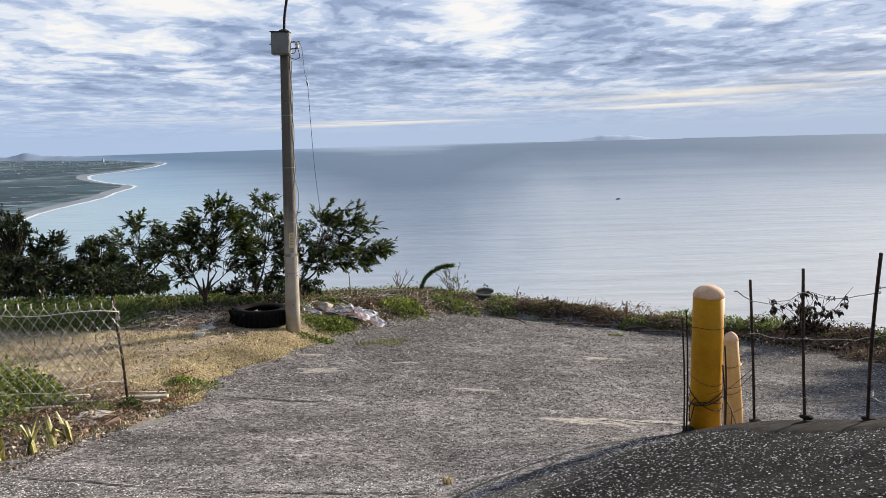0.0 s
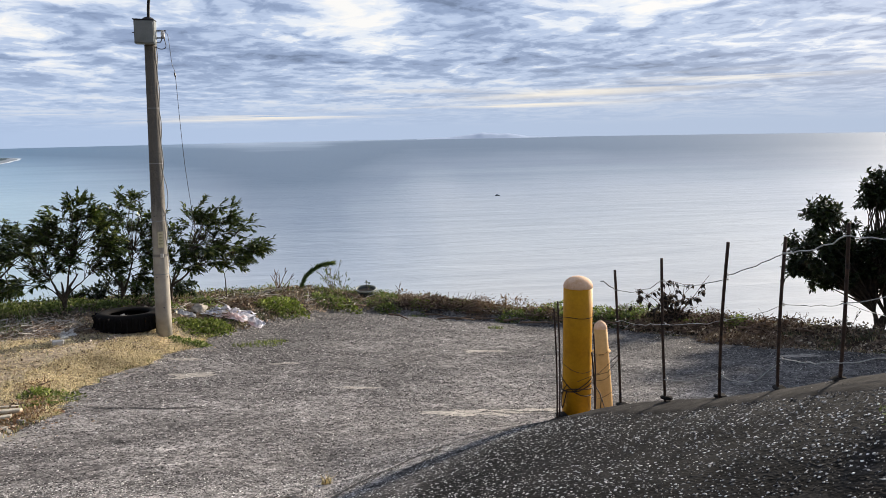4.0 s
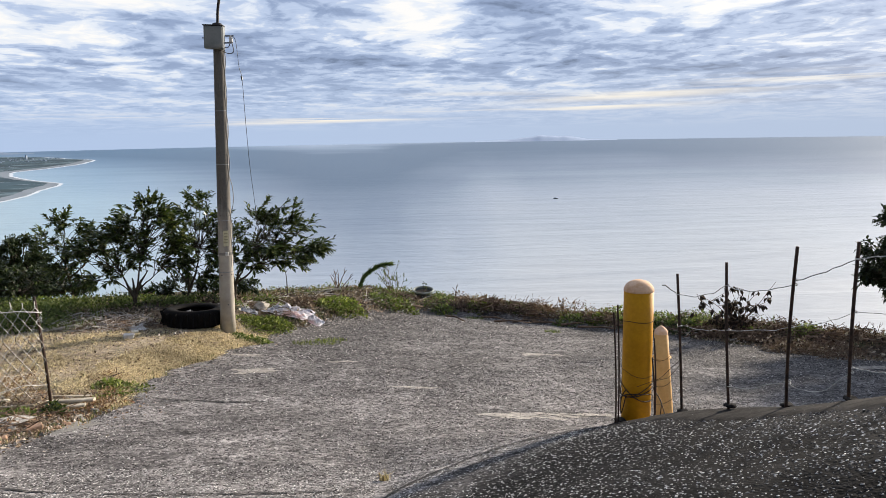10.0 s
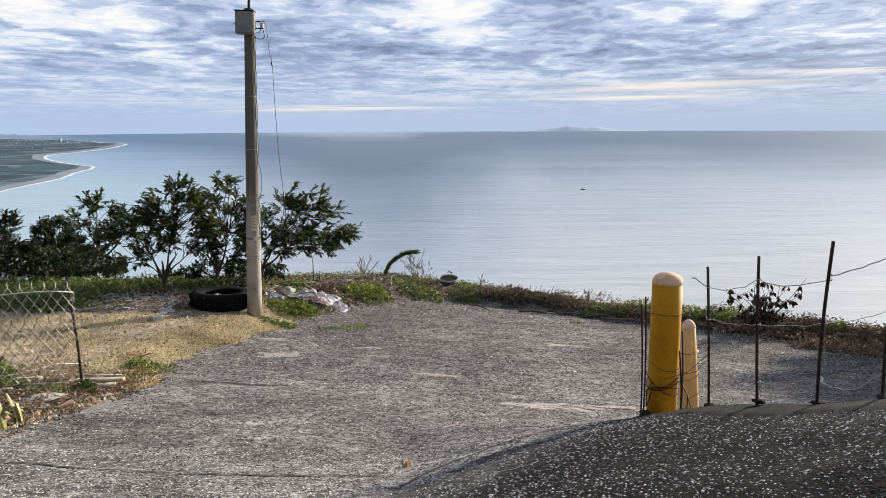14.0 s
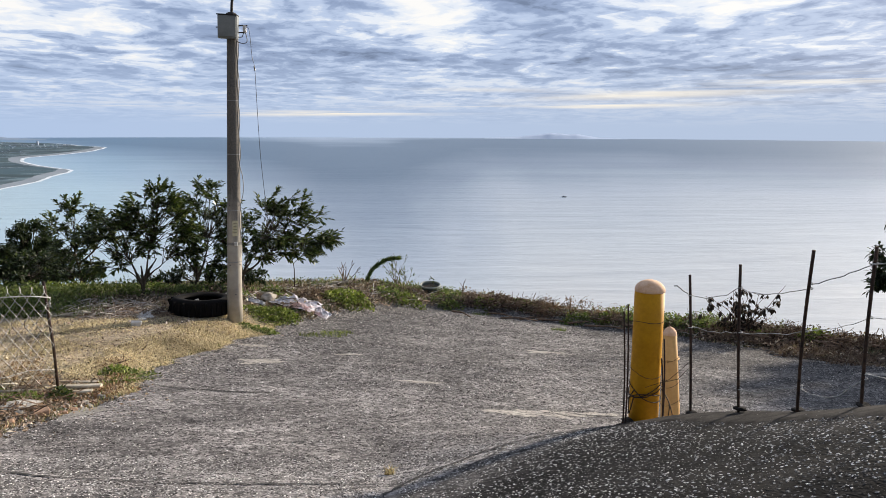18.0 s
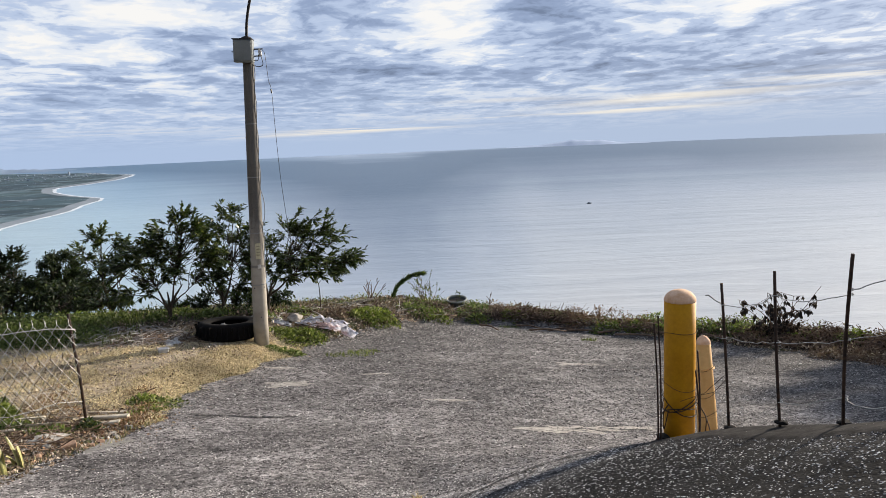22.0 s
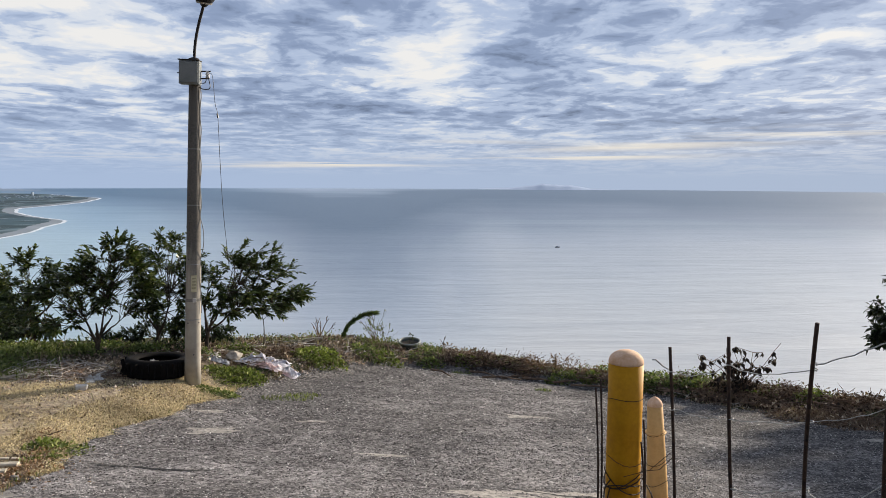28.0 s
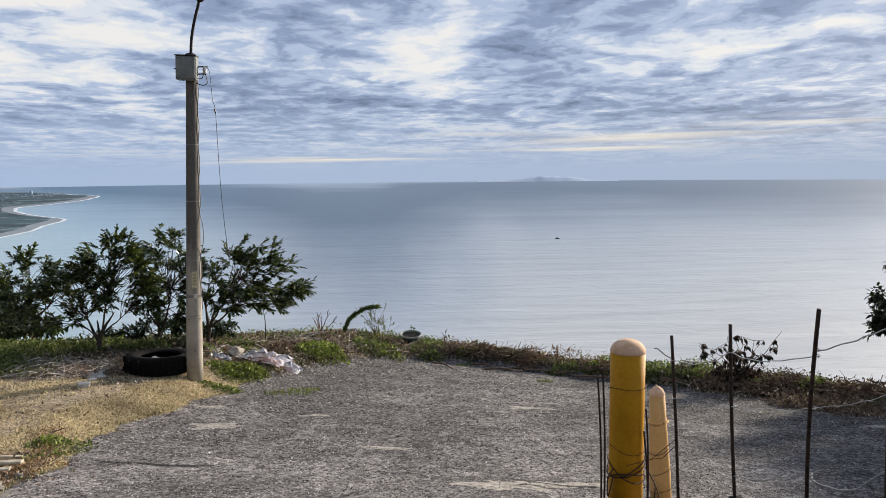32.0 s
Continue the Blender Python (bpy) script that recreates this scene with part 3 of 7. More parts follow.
def ground_z(x, y):
    x = np.asarray(x, float); y = np.asarray(y, float)
    z = base_z(x, y)
    b = brink(x, y)
    # raised verge along the terrace's edge and the grassy patch round the pole
    wide = 1.7 + 2.6 * sstep(1.5, -1.0, x)
    verge = (0.25 + 0.12 * sstep(1.0, -1.0, x)) * sstep(wide, 0.45 * wide, b) * sstep(-0.9, -0.1, b) * (1 - 0.35 * sstep(2.0, 5.0, x)) * sstep(0.45, -0.35, paved(x, y))
    lawn = 0.26 * sstep(-1.6, -2.6, x + 0.25 * (y - 11)) * sstep(7.2, 11.0, y) * sstep(1.0, 3.5, b) * sstep(0.35, -0.9, paved(x, y)) + 0.03 * sstep(-2.6, -3.6, x) * sstep(4.0, 6.0, y) * (1 - sstep(7.2, 11.0, y)) * sstep(0.35, -0.6, paved(x, y))
    slope = np.where(b < 0, -0.5 * np.minimum(-b, 2) - 0.75 * np.clip(-b - 2, 0, 95), 0)
    return z + verge + lawn + slope


# ---- mesh helpers ----
def mesh(name, verts, faces, mat, smooth=False):
    me = bpy.data.meshes.new(name)
    me.from_pydata([tuple(map(float, v)) for v in verts], [], [tuple(map(int, f)) for f in faces])
    me.materials.append(mat)
    if smooth:
        me.polygons.foreach_set("use_smooth", [True] * len(me.polygons))
    me.update()
    return me


def part(name, geo, mat, parent=None, label="", smooth=False):
    """One mesh object from (verts, faces), under a thing or a part."""
    ob = new(name, mesh(name, geo[0], geo[1], mat, smooth))
    if parent is not None:
        ob.parent = parent
    if label:
        ob["label"] = label
    return ob


def thing(name, x, y, z, label, category, group="", rz=0.0):
    ob = new(name)
    ob.empty_display_size = 0.1
    ob.matrix_basis = pose(x, y, z, 0, 0, rz)
    return tagged(ob, label, category, group)


class Lookup:
    """A function of x and y, sampled once on a fine grid round the terrace."""

    def __init__(self, f, step=0.05):
        self.f, self.step = f, step
        xs, ys = np.arange(-13, 15, step), np.arange(-3, 20, step)
        self.nx, self.ny = len(xs), len(ys)
        gx, gy = np.meshgrid(xs, ys)
        self.v = f(gx, gy).tolist()

    def __call__(self, x, y):
        a, b = (x + 13) / self.step, (y + 3) / self.step
        i, j = int(a), int(b)
        if a < 0 or b < 0 or i >= self.nx - 1 or j >= self.ny - 1:
            return float(self.f(x, y))
        a, b = a - i, b - j
        r, q = self.v[j], self.v[j + 1]
        return (r[i] * (1 - a) + r[i + 1] * a) * (1 - b) + (q[i] * (1 - a) + q[i + 1] * a) * b


gz, in_pave, in_brink = Lookup(ground_z), Lookup(paved), Lookup(brink)


def join(*geos):
    verts, faces, n = [], [], 0
    for v, f in geos:
        verts.extend(v)
        faces.extend([tuple(i + n for i in q) for q in f])
        n += len(v)
    return verts, faces


def moved(geo, m):
    return [tuple(m @ Vector(v)) for v in geo[0]], geo[1]


def tube(path, radii, sides=8, cap=True):
    """A tube along points, with one radius or a radius a point."""
    pts = [Vector(p) for p in path]
    if isinstance(radii, (int, float)):
        radii = [radii] * len(pts)
    verts, faces = [], []
    side = None
    for i, p in enumerate(pts):
        d = (pts[min(i + 1, len(pts) - 1)] - pts[max(i - 1, 0)]).normalized()
        if side is None:
            side = d.cross(Vector((0, 0, 1)) if abs(d.z) < 0.9 else Vector((1, 0, 0))).normalized()
        else:
            side = (side - d * side.dot(d)).normalized()
        other = d.cross(side)
        for k in range(sides):
            a = 2 * math.pi * k / sides
            verts.append(tuple(p + radii[i] * (math.cos(a) * side + math.sin(a) * other)))
    for i in range(len(pts) - 1):
        for k in range(sides):
            a, b = i * sides + k, i * sides + (k + 1) % sides
            faces.append((a, b, b + sides, a + sides))
    if cap:
        faces.append(tuple(range(sides))[::-1])
        faces.append(tuple(range((len(pts) - 1) * sides, len(pts) * sides)))
    return verts, faces


def lathe(profile, sides=24, closed=False):
    """A turned shape from (radius, height) pairs."""
    verts, faces = [], []
    for r, z in profile:
        for k in range(sides):
            a = 2 * math.pi * k / sides
            verts.append((r * math.cos(a), r * math.sin(a), z))
    rows = len(profile)
    for i in range(rows if closed else rows - 1):
        j = (i + 1) % rows
        for k in range(sides):
            n = (k + 1) % sides
            faces.append((i * sides + k, i * sides + n, j * sides + n, j * sides + k))
    if not closed:
        faces.append(tuple(range(sides))[::-1])
        faces.append(tuple(range((rows - 1) * sides, rows * sides)))
    return verts, faces


def block(sx, sy, sz, bevel=0.01, wobble=0.0, rng=None):
    """A bevelled block centred on its own middle, its corners knocked about by wobble."""
    bm = bmesh.new()
    bmesh.ops.create_cube(bm, size=1.0)
    for v in bm.verts:
        v.co = Vector((v.co.x * sx, v.co.y * sy, v.co.z * sz))
        if wobble and rng:
            v.co += Vector([rng.uniform(-wobble, wobble) for _ in range(3)])
    if bevel:
        bmesh.ops.bevel(bm, geom=list(bm.edges), offset=bevel, segments=1, affect="EDGES")
    bm.verts.index_update()
    geo = [tuple(v.co) for v in bm.verts], [tuple(v.index for v in f.verts) for f in bm.faces]
    bm.free()
    return geo


def rock(size, rng, flat=0.6):
    """A rough stone, lumpy and a little flattened."""
    bm = bmesh.new()
    bmesh.ops.create_icosphere(bm, subdivisions=2, radius=0.5)
    off = Vector([rng.uniform(0, 50) for _ in range(3)])
    for v in bm.verts:
        v.co *= 1 + 0.55 * noise.noise(v.co * 2.2 + off)
        v.co = Vector((v.co.x * size, v.co.y * size * 0.8, v.co.z * size * flat))
    bm.verts.index_update()
    geo = [tuple(v.co) for v in bm.verts], [tuple(v.index for v in f.verts) for f in bm.faces]
    bm.free()
    return geo


def sheet(xs, ys, zf):
    """A grid over xs and ys, at heights zf(x, y)."""
    gx, gy = np.meshgrid(xs, ys)
    gzv = zf(gx, gy)
    nx, ny = len(xs), len(ys)
    verts = np.stack([gx, gy, gzv], -1).reshape(-1, 3)
    i = np.arange(nx - 1)[None] + nx * np.arange(ny - 1)[:, None]
    faces = np.stack([i, i + 1, i + nx + 1, i + nx], -1).reshape(-1, 4)
    return verts, faces


def rough_z(x, y, amount=1.0):
    """Small unevenness, the same everywhere it is asked for."""
    return amount * (0.011 * np.sin(3.1 * x + 1.7 * np.sin(2.3 * y)) * np.sin(2.7 * y + 0.6) + 0.006 * np.sin(7.9 * x + 2.1 * y) * np.sin(6.3 * y - 1.9 * x))


# ---- ground: one sheet from the hill behind down to the sea ----
def cuts(inner0, inner1, step, outer0, outer1, grow=1.18):
    mid = list(np.arange(inner0, inner1 + step / 2, step))
    s, lo = step, []
    p = inner0
    while p > outer0:
        s *= grow
        p -= s
        lo.append(p)
    s, p, hi = step, inner1, []
    while p < outer1:
        s *= grow
        p += s
        hi.append(p)
    return np.array(lo[::-1] + mid + hi)


def soil_z(x, y):
    z = ground_z(x, y) + rough_z(x, y, 0.7 * np.clip(-paved(x, y) * 3, 0, 1) + 0.2)
    z = z - 0.05 * np.clip(paved(x, y) * 6 + 0.2, 0, 1)
    return np.maximum(z, -74.0)


GX, GY = cuts(-7.5, 10.5, 0.09, -240, 240), cuts(2.5, 17.5, 0.09, -160, 260)
tagged(part("ground", sheet(GX, GY, soil_z), SOIL, smooth=True), "dry straw-covered soil of a hilltop terrace above the sea", "ground", kind="structure")

# pavement in rows from its left to its right edge
rows_y = np.concatenate([np.arange(-8, 2, 0.25), np.arange(2, 14.98, 0.055)])
cols_u = np.linspace(0, 1, 150) ** 1.15
pv = []
for yy in rows_y:
    l, r = float(left_x(yy)), float(right_x(yy))
    xs = l + (r - l) * cols_u
    ys = np.full_like(xs, yy)
    z = ground_z(xs, ys) + rough_z(xs, ys, 0.7) + 0.012
    z[0] -= 0.05
    z[-1] -= 0.05
    pv.append(np.stack([xs, ys, z], -1))
pv = np.concatenate(pv)
nu = len(cols_u)
ii = np.arange(nu - 1)[None] + nu * np.arange(len(rows_y) - 1)[:, None]
pf = np.stack([ii, ii + 1, ii + nu + 1, ii + nu], -1).reshape(-1, 4)
tagged(part("pavement", (pv, pf), ASPHALT, smooth=True), "worn grey asphalt with exposed stone chips, sloping down to a terrace", "asphalt", kind="structure")

# smooth screed along the crest under the wire fence
band = []
for k in range(60):
    s = k / 59
    cy = 4.66 - 3.1 * s
    cx = float(np.interp(cy, CREST_Y, CREST_X))
    for j in range(9):
        u = j / 8
        w = (-0.14 + 0.48 * u) * min(1, 0.25 + 5 * s)
        x = cx - 0.92 * w + 0.02 * noise.noise(Vector((s * 9, w * 3, 2))) - (0.05 * noise.noise(Vector((s * 30, 7, 1))) if j > 6 else 0)
        y = cy - 0.39 * w
        swell = 0.008 - (0.014 if j in (0, 8) else 0)
        band.append((x, y, gz(x, y) + float(rough_z(x, y, 0.7)) + 0.012 + swell + 0.003 * noise.noise(Vector((x * 9, y * 9, 0))) + 0.0025 * noise.noise(Vector((x * 31, y * 31, 3)))))
bf = [(k * 9 + j, k * 9 + j + 1, k * 9 + j + 10, k * 9 + j + 9) for k in range(59) for j in range(8)]
tagged(part("fence_kerb", (band, bf), KERB, smooth=True), "low smooth grey screed kerb along the crest of the slope", "kerb", kind="structure")

# ---- sea, far coast, island ----
SEA_Z = -70.0
rings = [0, 60, 110, 180, 280, 420, 620, 900, 1300, 1900, 2700, 3700, 4960]
sv, sf = [(0, 0, SEA_Z)], []
for r in rings[1:]:
    for k in range(96):
        a = 2 * math.pi * k / 96
        sv.append((r * math.sin(a), r * math.cos(a), SEA_Z))
for k in range(96):
    sf.append((0, 1 + (k + 1) % 96, 1 + k))
for i in range(len(rings) - 2):
    for k in range(96):
        a, b = 1 + i * 96 + k, 1 + i * 96 + (k + 1) % 96
        sf.append((a, b, b + 96, a + 96))
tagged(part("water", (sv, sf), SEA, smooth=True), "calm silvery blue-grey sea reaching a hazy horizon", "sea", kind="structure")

SHORE = ((-150, 120), (-260, 300), (-360, 520), (-413, 701), (-437, 799), (-450, 934), (-481, 1062), (-513, 1199), (-569, 1270), (-669, 1396), (-757, 1542), (-811, 1682), (-819, 1904), (-857, 2156), (-957, 2498), (-1120, 2700), (-1293, 2960), (-1484, 3114), (-1933, 3476), (-2450, 3900))


def curve_through(points, steps=8):
    out = []
    p = [Vector(q) for q in points]
    for i in range(len(p) - 1):
        a, b, c, d = p[max(i - 1, 0)], p[i], p[i + 1], p[min(i + 2, len(p) - 1)]
        for k in range(steps):
            u = k / steps
            out.append(0.5 * ((2 * b) + (c - a) * u + (2 * a - 5 * b + 4 * c - d) * u * u + (3 * b - a - 3 * c + d) * u ** 3))
    return out + [p[-1]]


shore = [v.to_2d() for v in curve_through([(x, y, 0) for x, y in SHORE])]
shore = [v + Vector((math.sin(i * 1.7) + math.sin(i * 0.63), 0)) * v.length * 0.0008 for i, v in enumerate(shore)]


def inland(i, d):
    t = shore[min(i + 1, len(shore) - 1)] - shore[max(i - 1, 0)]
    n = Vector((-t.y, t.x)).normalized()
    return shore[i] + n * d


def strip(d0, d1, z0, z1):
    v = []
    for i in range(len(shore)):
        k = min(1.6, 0.35 + shore[i].length / 1900)
        a, b = inland(i, d0 * k), inland(i, d1 * k)
        v += [(a.x, a.y, z0), (b.x, b.y, z1)]
    return v, [(2 * i, 2 * i + 1, 2 * i + 3, 2 * i + 2) for i in range(len(shore) - 1)]


def field_mat():
    s = Shade("hazy_coastal_fields")
    v = s.mapped(0.006, 0.0028, 1.0)
    plots, size = s.cells(1.6, "Color", vec=v), s.noise(0.02, 5, 0.6)
    bw = s.t.nodes.new("ShaderNodeRGBToBW")
    s.link(plots, bw.inputs[0])
    # distance haze is mixed into these blue-grey field colours
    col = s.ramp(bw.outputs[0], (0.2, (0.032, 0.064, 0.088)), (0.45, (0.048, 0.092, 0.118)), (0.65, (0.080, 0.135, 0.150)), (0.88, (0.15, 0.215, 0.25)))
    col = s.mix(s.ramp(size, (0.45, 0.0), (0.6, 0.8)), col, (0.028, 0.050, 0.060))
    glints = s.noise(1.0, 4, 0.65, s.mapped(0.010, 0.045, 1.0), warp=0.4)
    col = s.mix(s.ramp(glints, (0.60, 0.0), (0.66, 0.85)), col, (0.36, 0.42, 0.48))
    return s.done(col, 0.9, 0.0, 0.2)


# beach, hill and wall colours carry the same painted distance haze
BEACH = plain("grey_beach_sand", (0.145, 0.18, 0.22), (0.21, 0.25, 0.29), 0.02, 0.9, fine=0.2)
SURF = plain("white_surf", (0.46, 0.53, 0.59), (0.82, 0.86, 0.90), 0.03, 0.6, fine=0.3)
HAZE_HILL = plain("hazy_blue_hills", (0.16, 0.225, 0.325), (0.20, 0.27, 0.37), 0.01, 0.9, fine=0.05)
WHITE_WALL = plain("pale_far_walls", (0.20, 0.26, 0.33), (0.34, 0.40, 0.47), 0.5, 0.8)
land = [(v.x, v.y, SEA_Z + 2.2) for v in [inland(i, 16 * min(1.6, 0.35 + shore[i].length / 1900)) for i in range(len(shore))]]
far_l = [(p[0] - 2600 * (0.15 + p[1] / 3900) - 200, p[1], SEA_Z + 3.0) for p in land]
lv, lf = [], []
for a, b in zip(land, far_l):
    for k in range(9):
        u = (k / 8) ** 1.6
        lv.append((a[0] + (b[0] - a[0]) * u, a[1], a[2] + u))
for i in range(len(land) - 1):
    for k in range(8):
        lf.append((i * 9 + k, i * 9 + k + 9, i * 9 + k + 10, i * 9 + k + 1))
coast = thing("coastal_plain", 0, 0, 0, "far blue-grey coastal plain with fields and a grey beach", "coast")
coast["kind"] = "structure"
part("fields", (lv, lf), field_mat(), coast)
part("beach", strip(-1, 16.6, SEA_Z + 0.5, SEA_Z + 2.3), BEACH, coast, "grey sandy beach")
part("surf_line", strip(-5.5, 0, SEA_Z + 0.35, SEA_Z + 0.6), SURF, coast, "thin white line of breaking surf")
def ridge(name, points, depth, mat, label):
    """Low far hills: a lofted ridge over a base line of (x, y, height)."""
    v, f = [], []
    n = len(points)
    for x, y, h in points:
        d = Vector((x, y)).normalized()
        for k, (off, z) in enumerate(((-depth, 0.0), (-depth * 0.45, 0.62), (0.0, 1.0), (depth, 0.0))):
            v.append((x + d.x * off, y + d.y * off, SEA_Z - 2 + (h + 4) * z))
    for i in range(n - 1):
        for k in range(3):
            f.append((i * 4 + k, i * 4 + k + 4, i * 4 + k + 5, i * 4 + k + 1))
    ob = part(name, (v, f), mat, smooth=True)
    return tagged(ob, label, "hill", kind="structure")


def polar(az, dist):
    return dist * math.sin(radians(az)), dist * math.cos(radians(az))


hill_pts = []
for k in range(40):
    az = -34 + 9.5 * k / 39
    h = 26 * math.exp(-((az + 29.75) / 0.75) ** 2) + 12 * math.exp(-((az + 31.4) / 1.3) ** 2) + 10 * math.exp(-((az + 28) / 1.6) ** 2) + 1.5 * math.sin(az * 9) + 3
    hill_pts.append((*polar(az, 4300), max(0.5, h * min(1, (k + 1) / 4, (40 - k) / 8))))
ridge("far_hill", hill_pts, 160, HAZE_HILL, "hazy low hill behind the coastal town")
isle = []
for k in range(60):
    az = 7.5 + 11 * k / 59
    u = (az - 13.3) / 3.1
    h = 27 * max(0.0, 1 - abs(u) ** 1.7) * (0.85 + 0.12 * math.sin(az * 2.6) + 0.06 * math.sin(az * 6.1)) + 9 * max(0, 1 - abs((az - 12.6) / 5.2) ** 2)
    isle.append((*polar(az, 4900), h))
# haze painted into the island's colour, close to the sky behind it
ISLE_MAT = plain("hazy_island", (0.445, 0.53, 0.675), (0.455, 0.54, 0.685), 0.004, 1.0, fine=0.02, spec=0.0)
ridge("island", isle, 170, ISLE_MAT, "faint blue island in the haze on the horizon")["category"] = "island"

rng = random.Random(5)
for k in range(150):
    az = rng.uniform(-34, -23.0)
    dist = 2000 + 1400 * rng.random() ** 0.6 if az < -26 else rng.uniform(2600, 3000)
    x, y = polar(az, dist)
    w, h = rng.uniform(3, 8), rng.uniform(0.8, 1.8)
    if k == 3:
        x, y, w, h = *polar(-25.0, 3000), 7, 12
    v, f = block(w, w * 0.7, h, 0.4)
    roof = [(px * 1.06, py * 1.06, pz + h / 2 + 0.8) for px, py, pz in block(w, w * 0.7, 0.8, 0.1)[0]]
    house = thing("far_house", x, y, SEA_Z + 3.2, "tiny pale house in the far coastal town", "house", "far town houses", rng.uniform(0, 90))
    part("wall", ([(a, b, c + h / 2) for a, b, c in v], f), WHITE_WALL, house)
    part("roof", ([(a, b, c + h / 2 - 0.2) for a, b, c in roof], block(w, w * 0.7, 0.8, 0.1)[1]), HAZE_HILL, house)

# boats far out
BOAT = plain("dark_hull", (0.05, 0.055, 0.065), (0.10, 0.11, 0.12), 1.0, 0.6)
for k, (az, el, size) in enumerate(((13.85, -5.4, 5.0), (-19.6, -6.1, 4.0), (-18.3, -7.2, 5.0), (-21.5, -5.9, 3.0), (-17.9, -7.0, 3.0))):
    d = 71.7 / math.tan(radians(-el))
    x, y = polar(az, d)
    boat = thing("fishing_boat", x, y, SEA_Z, "small dark fishing boat on the open sea", "boat", "boats on the sea", 8)
    hull = [(-size / 2, -0.7, 0.9), (size / 2, -0.7, 0.9), (size / 2, 0.7, 0.9), (-size / 2, 0.7, 0.9), (-size * 0.42, -0.4, -0.2), (size * 0.38, -0.4, -0.2), (size * 0.38, 0.4, -0.2), (-size * 0.42, 0.4, -0.2)]
    part("hull", (hull, [(0, 1, 2, 3), (4, 7, 6, 5), (0, 4, 5, 1), (1, 5, 6, 2), (2, 6, 7, 3), (3, 7, 4, 0)]), BOAT, boat)
    part("cabin", moved(block(size * 0.3, 1.0, 1.0, 0.08), pose(-size * 0.12, 0, 1.3)), WHITE_WALL, boat)
# ---- the lamp pole ----
PX, PY = -2.43, 11.2
PZ = -1.345
LEAN_X, LEAN_Y = 0.026, 0.035
pole = thing("lamp_pole", PX, PY, PZ, "weathered concrete lamp pole with a grey box and hanging cables", "lamp pole")
H = 4.60


def on_pole(z, ang=0.0, out=0.0):
    """A place on the pole's skin; ang 0 faces the road, 90 the sea's right."""
    r = 0.117 - 0.041 * z / H + out
    return r * math.sin(radians(ang)) + LEAN_X * z, LEAN_Y * z - r * math.cos(radians(ang)), z


shaft = tube([(LEAN_X * H * k / 12, LEAN_Y * H * k / 12, H * k / 12) for k in range(13)], [0.117 - 0.041 * k / 12 for k in range(13)], 28)
part("shaft", shaft, POLE_SKIN, pole, smooth=True)
for k in range(8):
    z = 0.45 + 0.46 * k
    for ang in ((-25, 60) if k % 2 else (20, -70)):
        part("bolt_hole", tube([on_pole(z, ang, -0.004), on_pole(z, ang, 0.003)], 0.011, 8), INK, pole, "dark step-bolt hole")
tag_v = [on_pole(z, a, 0.006) for z in (1.36, 1.60) for a in (-2, 12, 26, 40)]
plate = part("number_plate", (tag_v, [(k, k + 1, k + 5, k + 4) for k in range(3)]), TAG, pole, "yellowed plate with unreadable marks")
for k in range(4):
    z = 1.41 + 0.045 * k
    bar = [on_pole(zz, a, 0.010) for zz in (z, z + 0.018) for a in (6, 20, 32)]
    part("mark_bar", (bar, [(0, 1, 4, 3), (1, 2, 5, 4)]), TAG_INK, plate)
band = [on_pole(z, a, 0.005) for z in (1.22, 1.26) for a in range(0, 361, 15)]
part("steel_band", (band, [(k, k + 1, k + 26, k + 25) for k in range(24)]), CONCRETE, pole)
part("band_clip", moved(block(0.05, 0.03, 0.06, 0.006), pose(*on_pole(1.24, 22, 0.012), 0, 0, 22)), WIRE, pole)

TOPX, TOPY = LEAN_X * H, LEAN_Y * H
box = part("switch_box", moved(block(0.28, 0.15, 0.33, 0.010), pose(TOPX - 0.035, TOPY - 0.12, H - 0.13, 0, 2, 0)), STEEL_GREY, pole, "grey steel switch box")
part("door", moved(block(0.25, 0.012, 0.29, 0.004), pose(TOPX - 0.035, TOPY - 0.20, H - 0.13, 0, 2, 0)), STEEL_GREY, box)
part("drip_edge", moved(block(0.295, 0.17, 0.014, 0.003), pose(TOPX - 0.035, TOPY - 0.12, H + 0.04, 0, 2, 0)), DARK_STEEL, box)
part("hinge", moved(block(0.03, 0.03, 0.012, 0.003), pose(TOPX - 0.185, TOPY - 0.17, H - 0.14)), DARK_STEEL, box)
part("pole_cap", moved(lathe([(0.085, 0), (0.088, 0.05), (0.07, 0.085), (0.03, 0.10)], 20), pose(TOPX - 0.01, TOPY, H)), DARK_STEEL, pole, smooth=True)
arm_path = [(TOPX + x, TOPY + y, H + z) for x, y, z in ((0.0, -0.02, 0.03), (0.02, -0.03, 0.27), (0.08, -0.06, 0.53), (0.17, -0.12, 0.78))]
arm_path = [tuple(v) for v in curve_through(arm_path, 6)]
part("lamp_arm", tube(arm_path, 0.021, 12), DARK_STEEL, pole, smooth=True)
head = part("lamp_head", moved(lathe([(0.03, -0.05), (0.07, 0.0), (0.11, 0.015), (0.145, 0.07), (0.15, 0.11), (0.12, 0.135), (0.03, 0.145)], 20), pose(TOPX + 0.19, TOPY - 0.15, H + 0.82, 12, 8, 0)), DARK_STEEL, pole, "dark metal lamp head", smooth=True)
part("lamp_glass", moved(lathe([(0.02, -0.012), (0.10, -0.006), (0.12, 0.018)], 20), pose(TOPX + 0.19, TOPY - 0.15, H + 0.815, 12, 8, 0)), PLASTIC_WHITE, head)
bracket = part("bracket", moved(block(0.15, 0.02, 0.018, 0.003), pose(TOPX + 0.16, TOPY - 0.06, H - 0.10)), DARK_STEEL, pole)
